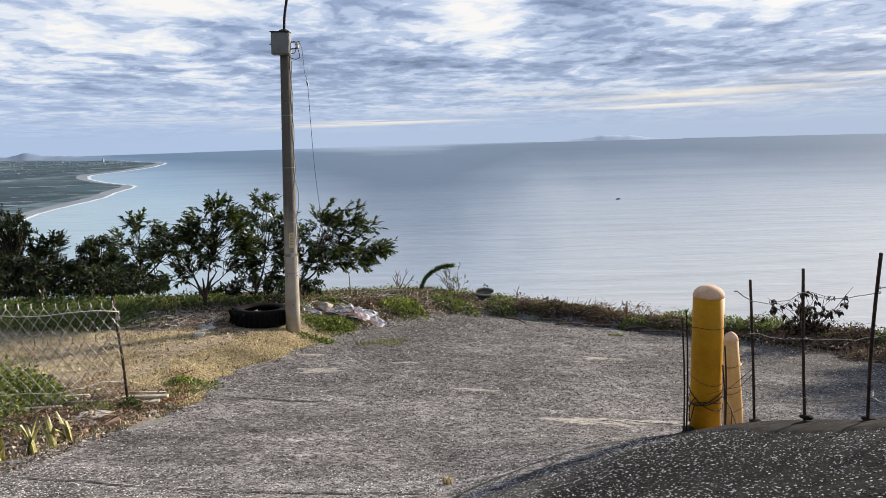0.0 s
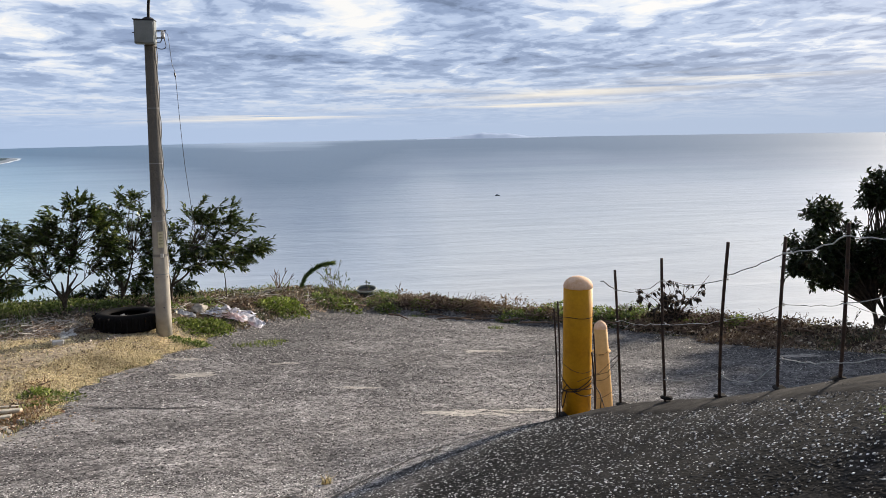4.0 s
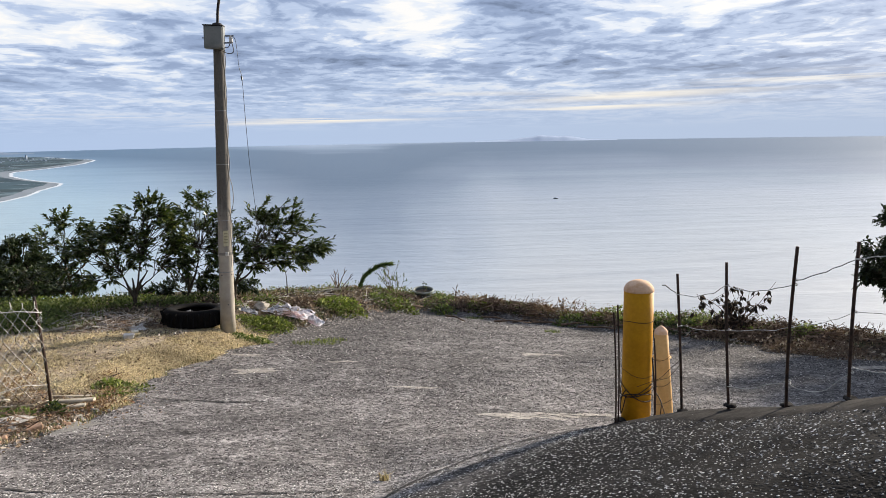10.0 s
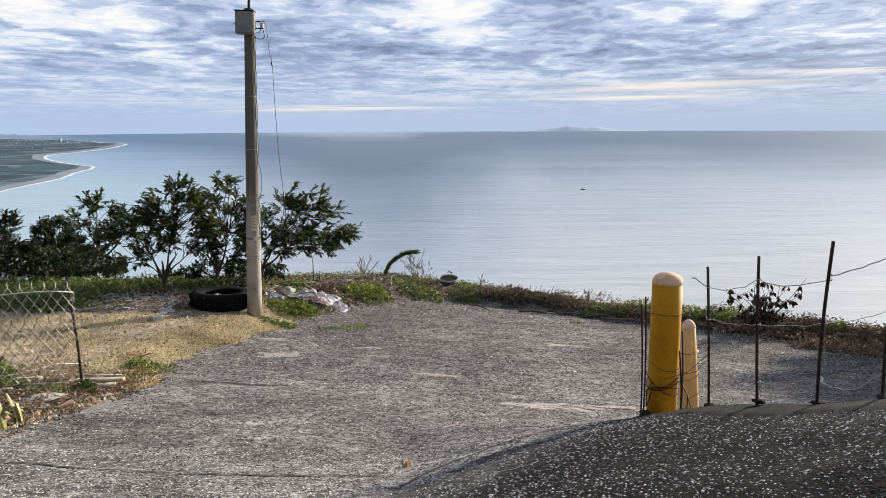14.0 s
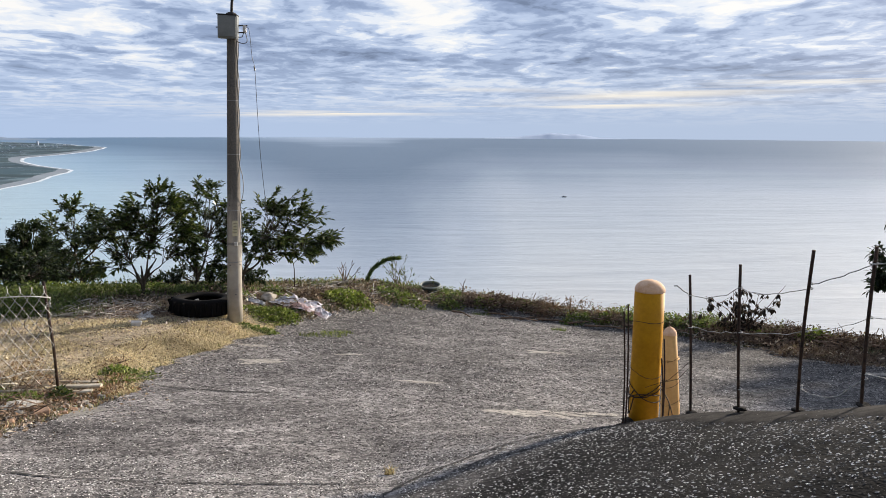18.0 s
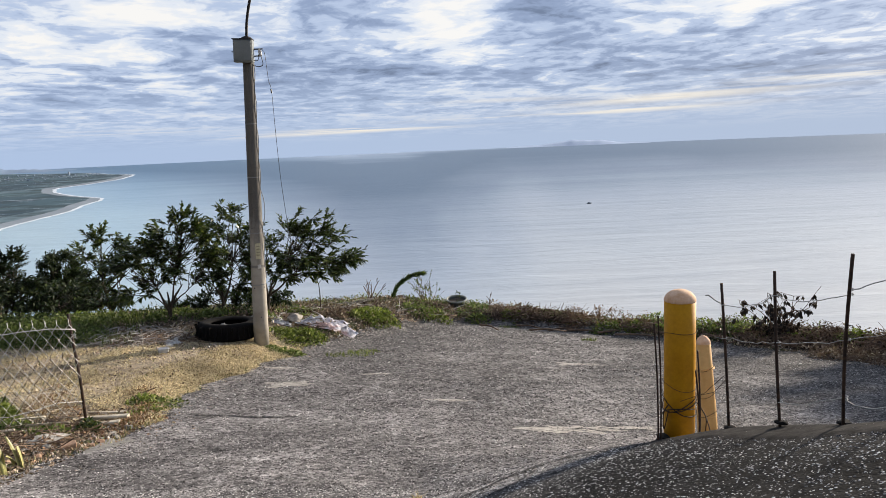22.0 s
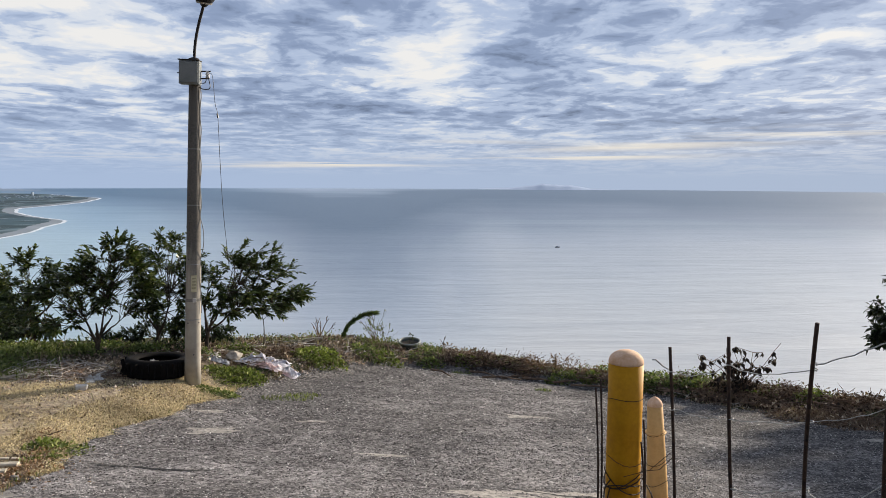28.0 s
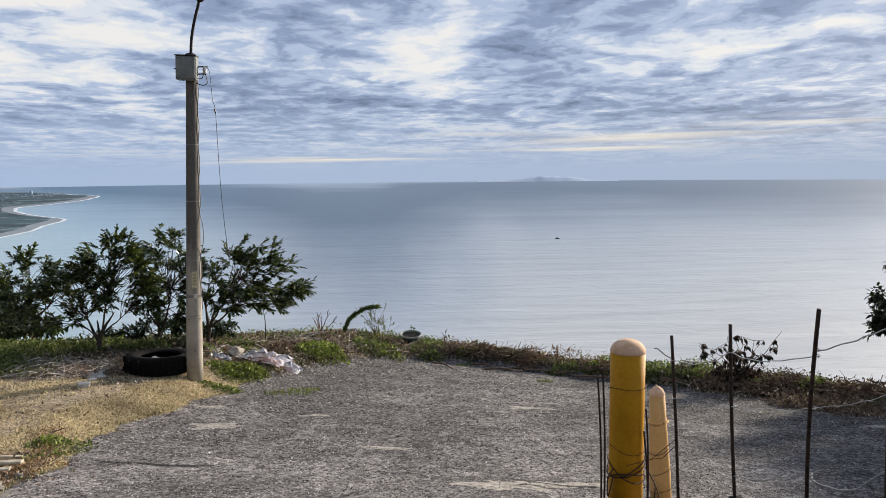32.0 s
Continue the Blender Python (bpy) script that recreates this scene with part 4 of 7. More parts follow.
part("bracket", moved(block(0.13, 0.02, 0.018, 0.003), pose(TOPX + 0.15, TOPY - 0.06, H - 0.20)), DARK_STEEL, pole)
part("insulator", moved(lathe([(0.018, -0.05), (0.03, -0.03), (0.02, -0.01), (0.032, 0.01), (0.02, 0.03), (0.028, 0.045), (0.012, 0.06)], 14), pose(TOPX + 0.19, TOPY - 0.06, H - 0.15)), PLASTIC_WHITE, bracket, smooth=True)


def hanging(points, r=0.006, mat=CABLE, name="cable"):
    return part(name, tube([tuple(v) for v in curve_through(points, 6)], r, 6), mat, pole, smooth=True)


def off(*pts):
    return [(TOPX + x - 0.015, TOPY + y, z) for x, y, z in pts]


hanging(off((0.21, -0.06, H - 0.14), (0.27, -0.06, H - 0.16), (0.30, -0.07, H - 0.55), (0.335, -0.08, H - 0.72), (0.345, -0.06, H - 1.3), (0.36, -0.02, H - 2.0), (0.395, 0.02, H - 2.6), (0.42, 0.04, H - 2.95)), 0.0038)
part("cable_joint", tube(off((0.328, -0.08, H - 0.69), (0.337, -0.08, H - 0.75)), 0.012, 8), CABLE, pole)
hanging(off((0.21, -0.07, H - 0.17), (0.24, -0.08, H - 0.32), (0.18, -0.1, H - 0.36), (0.09, -0.1, H - 0.33)))
hanging(off((0.20, -0.07, H - 0.16), (0.17, -0.08, H - 0.26), (0.10, -0.09, H - 0.27), (0.08, -0.09, H - 0.3)))
down = []
for k in range(22):
    z = H - 0.3 - k * 0.155
    x, y, zz = on_pole(z, 78, 0.012 + 0.010 * math.sin(k * 1.9) + (0.035 if 12 < k < 16 else 0))
    down.append((x, y, zz))
hanging(down, 0.006, GREY_CABLE, "down_cable")
for z in (0.95, 1.75, 2.6, 3.4):
    ring = [on_pole(zz, a, 0.004) for zz in (z, z + 0.012) for a in range(0, 361, 20)]
    part("cable_tie", (ring, [(k, k + 1, k + 20, k + 19) for k in range(18)]), GREY_CABLE, pole)

# ---- bollards and wire fence on the crest ----
def bollard(x, y, z, r, h, mat, label, lean=(0, 0), taper=1.0, rings=(), tip=0.72):
    ob = thing("bollard", x, y, z, label, "bollard", "yellow bollards")
    ob.matrix_basis = pose(x, y, z, lean[0], lean[1], 0)
    part("post", lathe([(r * 1.0, 0.0), (r, h * 0.3), (r * (1 + taper) / 2, h * 0.6), (r * taper, h - r * 0.75)], 36), mat, ob, smooth=True)
    power = 1.0 if tip < 0.8 else 1.55
    top = [(r * taper * 1.015 * math.cos(radians(a)) ** power, r * tip * math.sin(radians(a))) for a in range(0, 90, 12)] + [(0.004, r * tip)]
    part("cap", moved(lathe([(r * taper * 1.0, -0.006)] + top, 36), pose(0, 0, h - r * 0.75)), CAP_PAINT, ob, "pale chalky dome", smooth=True)
    for zz in rings:
        part("weld_seam", moved(lathe([(r * 0.99, -0.004), (r * 1.012, 0), (r * 0.99, 0.004)], 36), pose(0, 0, zz)), mat, ob, smooth=True)
    return ob


B1X, B1Y = 1.80, 4.76
b1z = gz(B1X, B1Y)
B1Z = -0.42
b1 = bollard(B1X, B1Y, B1Z, 0.102, 1.075, YELLOW, "thick glossy yellow steel bollard wrapped in rusty tie wire", rings=(0.42, 0.72))
B2X, B2Y = 2.69, 6.38
b2 = bollard(B2X, B2Y, gz(B2X, B2Y) - 0.10, 0.088, 1.10, PALE_YELLOW, "thin faded orange-yellow bollard with a rounded tip", lean=(-1.0, -3.0), taper=0.72, rings=(0.35, 0.8), tip=0.85)
rng = random.Random(11)


def wrap(parent, r, z0, turns, rng, tilt=0.05, wire=0.004):
    pts = []
    ph = rng.uniform(0, 6.28)
    for k in range(int(turns * 18) + 1):
        a = ph + 2 * math.pi * k / 18
        pts.append(((r + 0.006 + 0.006 * rng.random()) * math.cos(a), (r + 0.006 + 0.006 * rng.random()) * math.sin(a), z0 + tilt * math.sin(a + ph) + 0.012 * math.sin(k * 0.7)))
    return part("tie_wire", tube(pts, wire, 5), DARK_WIRE, parent, "rusty tie wire")


for k in range(4):
    wrap(b1, 0.102, 0.235 + 0.022 * k + rng.uniform(-0.02, 0.02), 1.0 + 0.25 * rng.random(), rng, rng.uniform(-0.05, 0.06), 0.0036)
for z in (0.42, 0.78):
    wrap(b1, 0.102, z, 1.0, rng, 0.02, 0.002)
for z in (0.22, 0.38, 0.55, 0.80):
    wrap(b2, 0.080 if z > 0.4 else 0.086, z, 1.0, rng, 0.02, 0.0022)
tail = [(0.10, -0.05, 0.30), (0.14, -0.10, 0.22), (0.16, -0.06, 0.12), (0.13, -0.10, 0.02), (0.19, -0.08, 0.06), (0.17, -0.02, 0.2)]
part("loose_wire", tube([tuple(v) for v in curve_through(tail, 5)], 0.004, 5), DARK_WIRE, b1)
part("loose_wire", tube([tuple(v) for v in curve_through([(-0.09, -0.05, 0.30), (-0.13, -0.06, 0.24), (-0.12, -0.04, 0.12), (-0.10, -0.07, 0.26)], 5)], 0.004, 5), DARK_WIRE, b1)
part("mortar_foot", moved(rock(0.13, rng, 0.5), pose(-0.11, -0.02, 0.05)), KERB, b1, "lump of grey mortar at the foot")

POSTS = ((1.866, 4.13, -0.07, 1.815, 4.16, 0.81), (1.996, 3.79, 0.08, 1.956, 3.83, 0.935), (2.18, 3.53, 0.185, 2.062, 3.33, 1.10), (2.342, 3.260, 0.319, 2.318, 3.242, 1.130), (2.441, 2.950, 0.469, 2.394, 2.909, 1.240), (2.553, 2.55, 0.650, 2.56, 2.55, 1.30), (2.70, 2.12, 0.865, 2.71, 2.12, 1.50))
wire_fence = thing("wire_fence", 2.0, 3.8, 0, "makeshift fence of rusty steel bars strung with loose galvanised wire", "fence")


def wl(p):
    return p[0] - 2.0, p[1] - 3.8, p[2]


def bar(x0, y0, z0, x1, y1, z1, r=0.0085, bend=0.01):
    pts = []
    for k in range(9):
        u = k / 8
        pts.append(wl((x0 + (x1 - x0) * u + bend * math.sin(math.pi * u), y0 + (y1 - y0) * u, z0 - 0.1 + (z1 - z0 + 0.1) * u)))
    return tube(pts, r, 8)


for k, p in enumerate(POSTS):
    post = part("steel_bar", bar(*p, 0.0085, (0.004, -0.006, -0.014, -0.010, 0.008, 0.01, 0)[k]), REBAR, wire_fence, smooth=True)
    foot = part("mortar_lump", moved(rock(0.075, rng, 0.3), pose(*wl((p[0], p[1], gz(p[0], p[1]) + 0.028)))), KERB, wire_fence)
for x0, y0, z0, h, lx in ((1.60, 4.60, -0.33, 0.80, -0.03), (1.63, 4.64, -0.33, 0.84, -0.02), (1.885, 4.62, -0.3, 0.57, -0.02), (1.90, 4.66, -0.3, 0.42, -0.03)):
    part("steel_bar", bar(x0, y0, z0, x0 + lx, y0, z0 + h, 0.0058), REBAR, wire_fence, smooth=True)


def at_post(k, z):
    x0, y0, z0, x1, y1, z1 = POSTS[k]
    u = (z - z0) / (z1 - z0)
    return x0 + (x1 - x0) * u, y0 + (y1 - y0) * u, z


def strand(stops, sag, r=0.0045, mat=WIRE, jit=0.008, seed=1):
    """A wire from bar to bar, sagging and kinked between them."""
    q = random.Random(seed)
    pts = []
    for (k0, z0), (k1, z1) in zip(stops, stops[1:]):
        a, b = Vector(at_post(k0, z0)), Vector(at_post(k1, z1))
        for i in range(8):
            u = i / 8
            p = a.lerp(b, u)
            p.z -= sag * 4 * u * (1 - u)
            pts.append(p + Vector((q.uniform(-jit, jit), q.uniform(-jit, jit), q.uniform(-jit, jit) * 0.8)) * (1 if i else 0.2))
    pts.append(Vector(at_post(*stops[-1])))
    path = [wl(v) for v in curve_through(pts, 2)]
    part("fence_wire", tube(path, r * 0.52, 6), mat, wire_fence, smooth=True)
    for k, z in stops:
        x, y, _ = at_post(k, z)
        ring = [(x - 2.0 + 0.012 * math.cos(a * 0.8), y - 3.8 + 0.012 * math.sin(a * 0.8), z + 0.0012 * a - 0.006) for a in range(12)]
        part("wire_knot", tube(ring, 0.0024, 5), mat, wire_fence)


strand([(0, 0.685), (1, 0.805), (2, 0.90)], 0.035, seed=2)
strand([(2, 0.925), (3, 1.045)], 0.012, 0.0055, seed=3)
strand([(3, 1.05), (4, 1.18), (5, 1.235), (6, 1.38)], 0.02, 0.0065, seed=4)
strand([(0, 0.487), (1, 0.55), (2, 0.665), (3, 0.78), (4, 0.86)], 0.012, 0.0032, seed=5)
strand([(4, 0.86), (5, 1.07)], 0.03, 0.005, seed=6)
strand([(1, 0.22), (2, 0.35)], 0.02, 0.0035, seed=7)
strand([(2, 0.335), (3, 0.47)], 0.07, 0.0045, seed=8)
strand([(3, 0.495), (4, 0.567), (5, 0.759)], 0.012, 0.0055, seed=9)
strand([(4, 0.86), (5, 0.80)], 0.0, 0.003, seed=10)
for a, b in (((1.76, 4.64, -0.08), (1.84, 4.14, 0.27)), ((1.86, 4.62, -0.04), (1.845, 4.14, 0.24))):
    part("tie_wire", tube([wl(a), wl(tuple((Vector(a) + Vector(b)) / 2 + Vector((0.02, 0, -0.03)))), wl(b)], 0.0018, 5), DARK_WIRE, wire_fence)
curl = [(1.83, 4.16, 0.685), (1.80, 4.2, 0.70), (1.775, 4.24, 0.725), (1.765, 4.26, 0.72)]
part("wire_end", tube([wl(c) for c in curl], 0.0045, 6), WIRE, wire_fence)
# ---- trees ----
def leaf_geo(verts, faces, base, along, up, length, width, fold=0.18):
    """One folded, pointed leaf of four triangles."""
    side = along.cross(up).normalized()
    n = len(verts)
    mid = base + along * (0.5 * length) - up * (fold * width)
    verts += [base, base + along * (0.45 * length) + side * width * 0.5, mid, base + along * (0.45 * length) - side * width * 0.5, base + along * length - up * (0.16 * length)]
    faces += [(n, n + 1, n + 2), (n, n + 2, n + 3), (n + 1, n + 4, n + 2), (n + 2, n + 4, n + 3)]


def rand_dir(rng, up=0.0):
    return Vector((rng.gauss(0, 1), rng.gauss(0, 1), rng.gauss(0, 1) + up)).normalized()


def bent(a, b, rng, out, steps=7):
    """A limb from a to b that leaves a upwards and bows."""
    m = a.lerp(b, 0.45) + Vector((0, 0, out)) + rand_dir(rng) * 0.12 * (b - a).length
    pts = []
    for k in range(steps + 1):
        u = k / steps
        pts.append((1 - u) ** 2 * a + 2 * u * (1 - u) * m + u * u * b + (rand_dir(rng) * 0.012 * (b - a).length if 0 < k < steps else Vector()))
    return pts


def tree(name, x, y, trunk, crowns, seed, label, leaf=None, bark=None, length=0.108, width=0.044, twigs=5, per=13, z=None, group="", tuft=0.17, dense=1.7, category="tree", spray=True):
    """A tree. trunk: stems of (top dx, dy, dz, radius). crowns: (dx, dy, dz, rx, ry, rz, clumps) from the foot; limbs run
    from the stems to clumps of twigs scattered in each crown, and every twig ends in a whorl of leaves."""
    rng = random.Random(seed)
    z = gz(x, y) if z is None else z
    ob = thing(name, x, y, z, label, category, group)
    bits, lv, lf = [], [], []
    tops = []
    for k, (dx, dy, dz, r) in enumerate(trunk):
        foot = Vector((rng.uniform(-r, r), rng.uniform(-r, r), -0.12)) if k == 0 else tops[0][0][rng.choice((2, 3, 4))]
        pts = bent(foot, Vector((dx, dy, dz)), rng, 0.05)
        bits.append(tube(pts, [r * (1.1 - 0.85 * i / 7) for i in range(8)], 9, False))
        tops.append((pts, r))
    for dx, dy, dz, rx, ry, rz, clumps in crowns:
        for _ in range(int(clumps * dense)):
            d = rand_dir(rng)
            s = rng.random() ** 0.45
            c = Vector((dx + d.x * rx * s, dy + d.y * ry * s, dz + d.z * rz * s))
            pts, r = min(tops, key=lambda q: (q[0][-1] - c).length + rng.random() * 0.3)
            a = pts[rng.choice((5, 6, 7, 7))]
            limb = bent(a, c, rng, 0.10 * (c - a).length, 5)
            bits.append(tube(limb, [max(0.004, r * 0.34 * (1 - 0.75 * i / 5)) for i in range(6)], 5, False))
            out = (c - a).normalized()
            flat_out = Vector((out.x, out.y, out.z * 0.35)).normalized()
            for _ in range(twigs):
                t = (flat_out * 0.9 + rand_dir(rng, 0.15) * 0.75).normalized()
                span = tuft * rng.uniform(0.8, 1.7)
                e = c + t * span + Vector((0, 0, 0.02 * span))
                bits.append(tube([c, e], [0.004, 0.002], 3, False))
                side = t.cross(Vector((0, 0, 1))).normalized()
                for j in range(per):
                    u = (j + rng.random()) / per
                    if spray:
                        along = (t * rng.uniform(0.5, 1.1) + side * (1 if j % 2 else -1) * rng.uniform(0.3, 0.9) + rand_dir(rng, -0.1) * 0.4).normalized()
                    else:
                        along = (t * rng.uniform(0.0, 0.8) + rand_dir(rng)).normalized()
                    up = (Vector((0, 0, 1)) + rand_dir(rng) * 0.5).normalized()
                    k = rng.uniform(0.6, 1.2)
                    leaf_geo(lv, lf, c.lerp(e, 0.15 + 0.85 * u), along, up, length * k, width * k)
    part("trunk", join(*bits), bark or BARK, ob, smooth=True)
    part("crown", (lv, lf), leaf or LEAF, ob)
    return ob


ROW = "row of small trees on the terrace edge"
tree("tree", -2.77, 13.55, [(0.12, 0, 0.62, 0.040), (-0.06, 0.05, 0.75, 0.036), (0.62, 0.0, 0.85, 0.022), (0.55, 0.05, 1.15, 0.02)],
     [(0.84, -0.12, 1.60, 0.38, 0.32, 0.22, 6), (0.43, 0, 1.38, 0.46, 0.4, 0.20, 8), (1.14, 0.12, 1.34, 0.40, 0.33, 0.16, 6), (1.48, -0.06, 0.99, 0.38, 0.33, 0.10, 5), (0.33, 0.06, 1.03, 0.52, 0.44, 0.20, 9), (0.99, -0.12, 1.0, 0.52, 0.44, 0.16, 8), (0.17, 0, 0.74, 0.40, 0.33, 0.15, 6), (0.78, 0.12, 0.73, 0.42, 0.35, 0.10, 5), (1.21, -0.06, 0.76, 0.30, 0.25, 0.08, 4), (-0.1, 0, 1.25, 0.25, 0.3, 0.2, 4)], 21,
     "small spreading evergreen tree with glossy leaves beside the pole", group=ROW)
tree("sapling", -1.95, 14.2, [(0.03, 0, 0.62, 0.016)], [(0.1, 0, 0.78, 0.25, 0.25, 0.10, 3)], 22, "thin sapling with a dark stem and few leaves", group=ROW, twigs=3, per=8)
tree("tree", -3.54, 12.98, [(0.10, 0, 0.70, 0.036), (-0.15, 0.1, 0.55, 0.02), (0.32, 0, 0.95, 0.022)],
     [(0.3, -0.12, 1.62, 0.33, 0.29, 0.21, 6), (0.5, 0, 1.35, 0.30, 0.25, 0.20, 5), (0.12, 0.12, 1.33, 0.28, 0.24, 0.23, 5), (0.34, -0.06, 1.0, 0.40, 0.34, 0.23, 8), (0.6, 0.06, 0.8, 0.23, 0.22, 0.22, 4), (0.04, -0.12, 0.76, 0.28, 0.24, 0.22, 5), (0.42, 0, 0.44, 0.25, 0.22, 0.10, 3)], 23,
     "upright evergreen tree with a pale slender trunk behind the tyre", group=ROW)
tree("tree", -4.25, 12.32, [(0.05, 0, 0.50, 0.040), (0.30, 0.05, 0.62, 0.026), (-0.2, 0.1, 0.66, 0.026), (0.5, 0.1, 0.62, 0.016), (-0.35, 0.05, 0.5, 0.014), (0.25, 0, 1.0, 0.022)],
     [(0.44, -0.12, 1.66, 0.32, 0.27, 0.19, 6), (0.11, 0, 1.37, 0.46, 0.38, 0.20, 8), (0.54, 0.12, 1.34, 0.42, 0.35, 0.22, 8), (-0.18, -0.06, 1.12, 0.42, 0.34, 0.23, 8), (0.34, 0.06, 1.02, 0.48, 0.40, 0.26, 11), (0.75, -0.12, 1.07, 0.24, 0.22, 0.22, 4), (-0.55, 0.05, 0.95, 0.35, 0.3, 0.2, 6), (-0.22, 0, 0.64, 0.35, 0.28, 0.14, 4), (0.56, 0.12, 0.64, 0.30, 0.24, 0.10, 3), (-0.5, 0, 0.5, 0.3, 0.25, 0.14, 3)], 24,
     "broad bushy evergreen tree with a forked trunk", group=ROW)
tree("tree", -5.55, 13.21, [(-0.12, 0, 0.85, 0.030), (0.2, 0.1, 0.7, 0.022), (-0.1, 0.05, 1.1, 0.016)],
     [(-0.1, -0.12, 1.46, 0.19, 0.22, 0.14, 4), (0.25, 0, 1.30, 0.24, 0.22, 0.15, 4), (-0.35, 0.12, 1.16, 0.17, 0.22, 0.11, 3), (0.01, -0.06, 1.01, 0.32, 0.26, 0.17, 5), (0.38, 0.06, 0.91, 0.30, 0.24, 0.17, 5), (-0.13, -0.12, 0.69, 0.26, 0.22, 0.15, 4), (0.18, 0, 0.48, 0.21, 0.22, 0.12, 3)], 25,
     "slender evergreen tree with open crown at the terrace edge", group=ROW)

# darker trees and shrubs below the edge
BACK = "dark trees below the terrace"
FINE = dict(length=0.075, width=0.034, twigs=5, per=16, group=BACK, tuft=0.13, dense=2.0, spray=False)
tree("tree", -9.96, 15.6, [(0, 0, 1.0, 0.10), (0.5, 0.2, 1.3, 0.07), (-0.5, 0, 1.2, 0.06)],
     [(0.41, -0.12, 2.20, 0.51, 0.41, 0.22, 15), (-0.05, 0, 1.92, 0.63, 0.51, 0.36, 28), (0.58, 0.12, 1.86, 0.33, 0.30, 0.22, 11), (-0.15, -0.06, 1.34, 0.76, 0.61, 0.30, 30), (0.61, 0.06, 1.28, 0.55, 0.46, 0.22, 18), (0.03, -0.12, 0.76, 0.76, 0.61, 0.2, 18), (-0.8, 0, 1.6, 0.8, 0.61, 0.63, 50)], 31,
     "large dark tree with dense fine foliage below the terrace", LEAF_FAR, z=-2.1, **FINE)
tree("tree", -8.06, 16.4, [(0, 0, 0.6, 0.06), (0.1, 0, 0.9, 0.04), (-0.2, 0, 0.8, 0.04)],
     [(0.05, -0.12, 1.62, 0.38, 0.32, 0.20, 15), (0.19, 0, 1.29, 0.50, 0.43, 0.27, 26), (-0.24, 0.12, 1.04, 0.46, 0.43, 0.17, 15), (0.42, -0.06, 0.91, 0.50, 0.40, 0.30, 22), (-0.04, 0.06, 0.62, 0.67, 0.53, 0.25, 24)], 32,
     "rounded dark tree with feathery foliage below the terrace", LEAF_FAR, z=-2.25, **FINE)
tree("tree", -8.13, 14.3, [(0, 0, 0.5, 0.04), (0.2, 0, 0.7, 0.03)],
     [(0.11, -0.12, 1.25, 0.28, 0.22, 0.14, 5), (0.35, 0, 1.35, 0.15, 0.2, 0.08, 3), (-0.1, 0.12, 0.95, 0.58, 0.46, 0.19, 14), (0.46, -0.06, 0.80, 0.40, 0.32, 0.18, 9), (-0.03, 0.06, 0.58, 0.81, 0.60, 0.2, 18)], 33,
     "dark shrubby tree with drooping leaves below the terrace", LEAF_DARK, z=-1.65, group=BACK, dense=2.2)
tree("tree", -9.4, 14.6, [(0, 0, 0.6, 0.04)], [(0, 0, 0.9, 0.7, 0.4, 0.30, 22)], 34, "dark shrubby tree with drooping leaves below the terrace", LEAF_DARK, z=-1.7, group=BACK, dense=2.0)
for k, (x, y, w, h) in enumerate(((-6.9, 14.0, 0.6, 0.55), (-7.8, 13.7, 0.7, 0.6), (-8.8, 13.5, 0.7, 0.65), (-9.8, 13.2, 0.8, 0.75), (-7.0, 15.2, 0.7, 0.7), (-10.6, 14.2, 0.9, 0.95), (-4.75, 14.2, 0.30, 0.17), (-6.2, 14.4, 0.4, 0.45), (-3.0, 14.6, 0.35, 0.3), (-4.0, 14.5, 0.4, 0.3))):
    tree("shrub", x, y, [(0.05, 0, h * 0.5, 0.02), (-0.1, 0, h * 0.4, 0.015)], [(0, 0, h * 0.62, w, w * 0.7, h * 0.5, int(26 * w))], 40 + k,
         "dense dark green shrub on the slope below the terrace", LEAF_DARK if k % 2 else LEAF_FAR, length=0.10, width=0.042, twigs=6, per=12, group="shrubs below the terrace", tuft=0.16, category="shrub", spray=False)

# trees at the driveway's far end
DRIVE = "dark trees beyond the driveway"
first = tree("tree", 10.22, 11.5, [(0.03, 0, 0.62, 0.12), (-0.15, 0.1, 0.85, 0.06), (0.2, 0.1, 0.9, 0.06)],
     [(-1.0, 0.25, 1.6, 0.40, 0.5, 0.42, 20), (-0.9, 0.3, 2.2, 0.23, 0.25, 0.30, 11), (-0.75, 0.2, 1.28, 0.46, 0.4, 0.20, 11), (-0.3, 0.1, 1.6, 0.44, 0.5, 0.45, 19), (-0.1, 0.1, 2.45, 0.2, 0.25, 0.5, 14), (-0.35, 0.0, 1.25, 0.4, 0.4, 0.15, 6), (0.2, 0.2, 1.5, 0.45, 0.5, 0.55, 17)], 51,
     "dark broad-leaved tree with a thick short trunk beside the driveway", LEAF_DARK, length=0.10, width=0.046, twigs=6, per=13, dense=1.9, group=DRIVE, tuft=0.14, spray=False)
second = tree("tree", 11.0, 10.85, [(0.0, 0, 1.3, 0.07), (-0.1, 0.1, 1.6, 0.05)],
     [(-0.15, 0, 2.1, 0.40, 0.5, 0.75, 26), (-0.25, 0, 2.85, 0.24, 0.3, 0.38, 14), (0.15, 0, 1.65, 0.6, 0.5, 0.55, 22), (0.4, 0, 2.5, 0.4, 0.5, 0.8, 22), (0.1, 0, 1.05, 0.6, 0.4, 0.3, 14)], 52,
     "tall dark broad-leaved tree beside the driveway", LEAF_DARK, length=0.10, width=0.046, twigs=6, per=13, dense=1.9, group=DRIVE, tuft=0.14, spray=False)
first.scale = second.scale = (1.16, 1.16, 1.16)
SHADE_TREE = "tall dark broad-leaved tree beside the driveway"
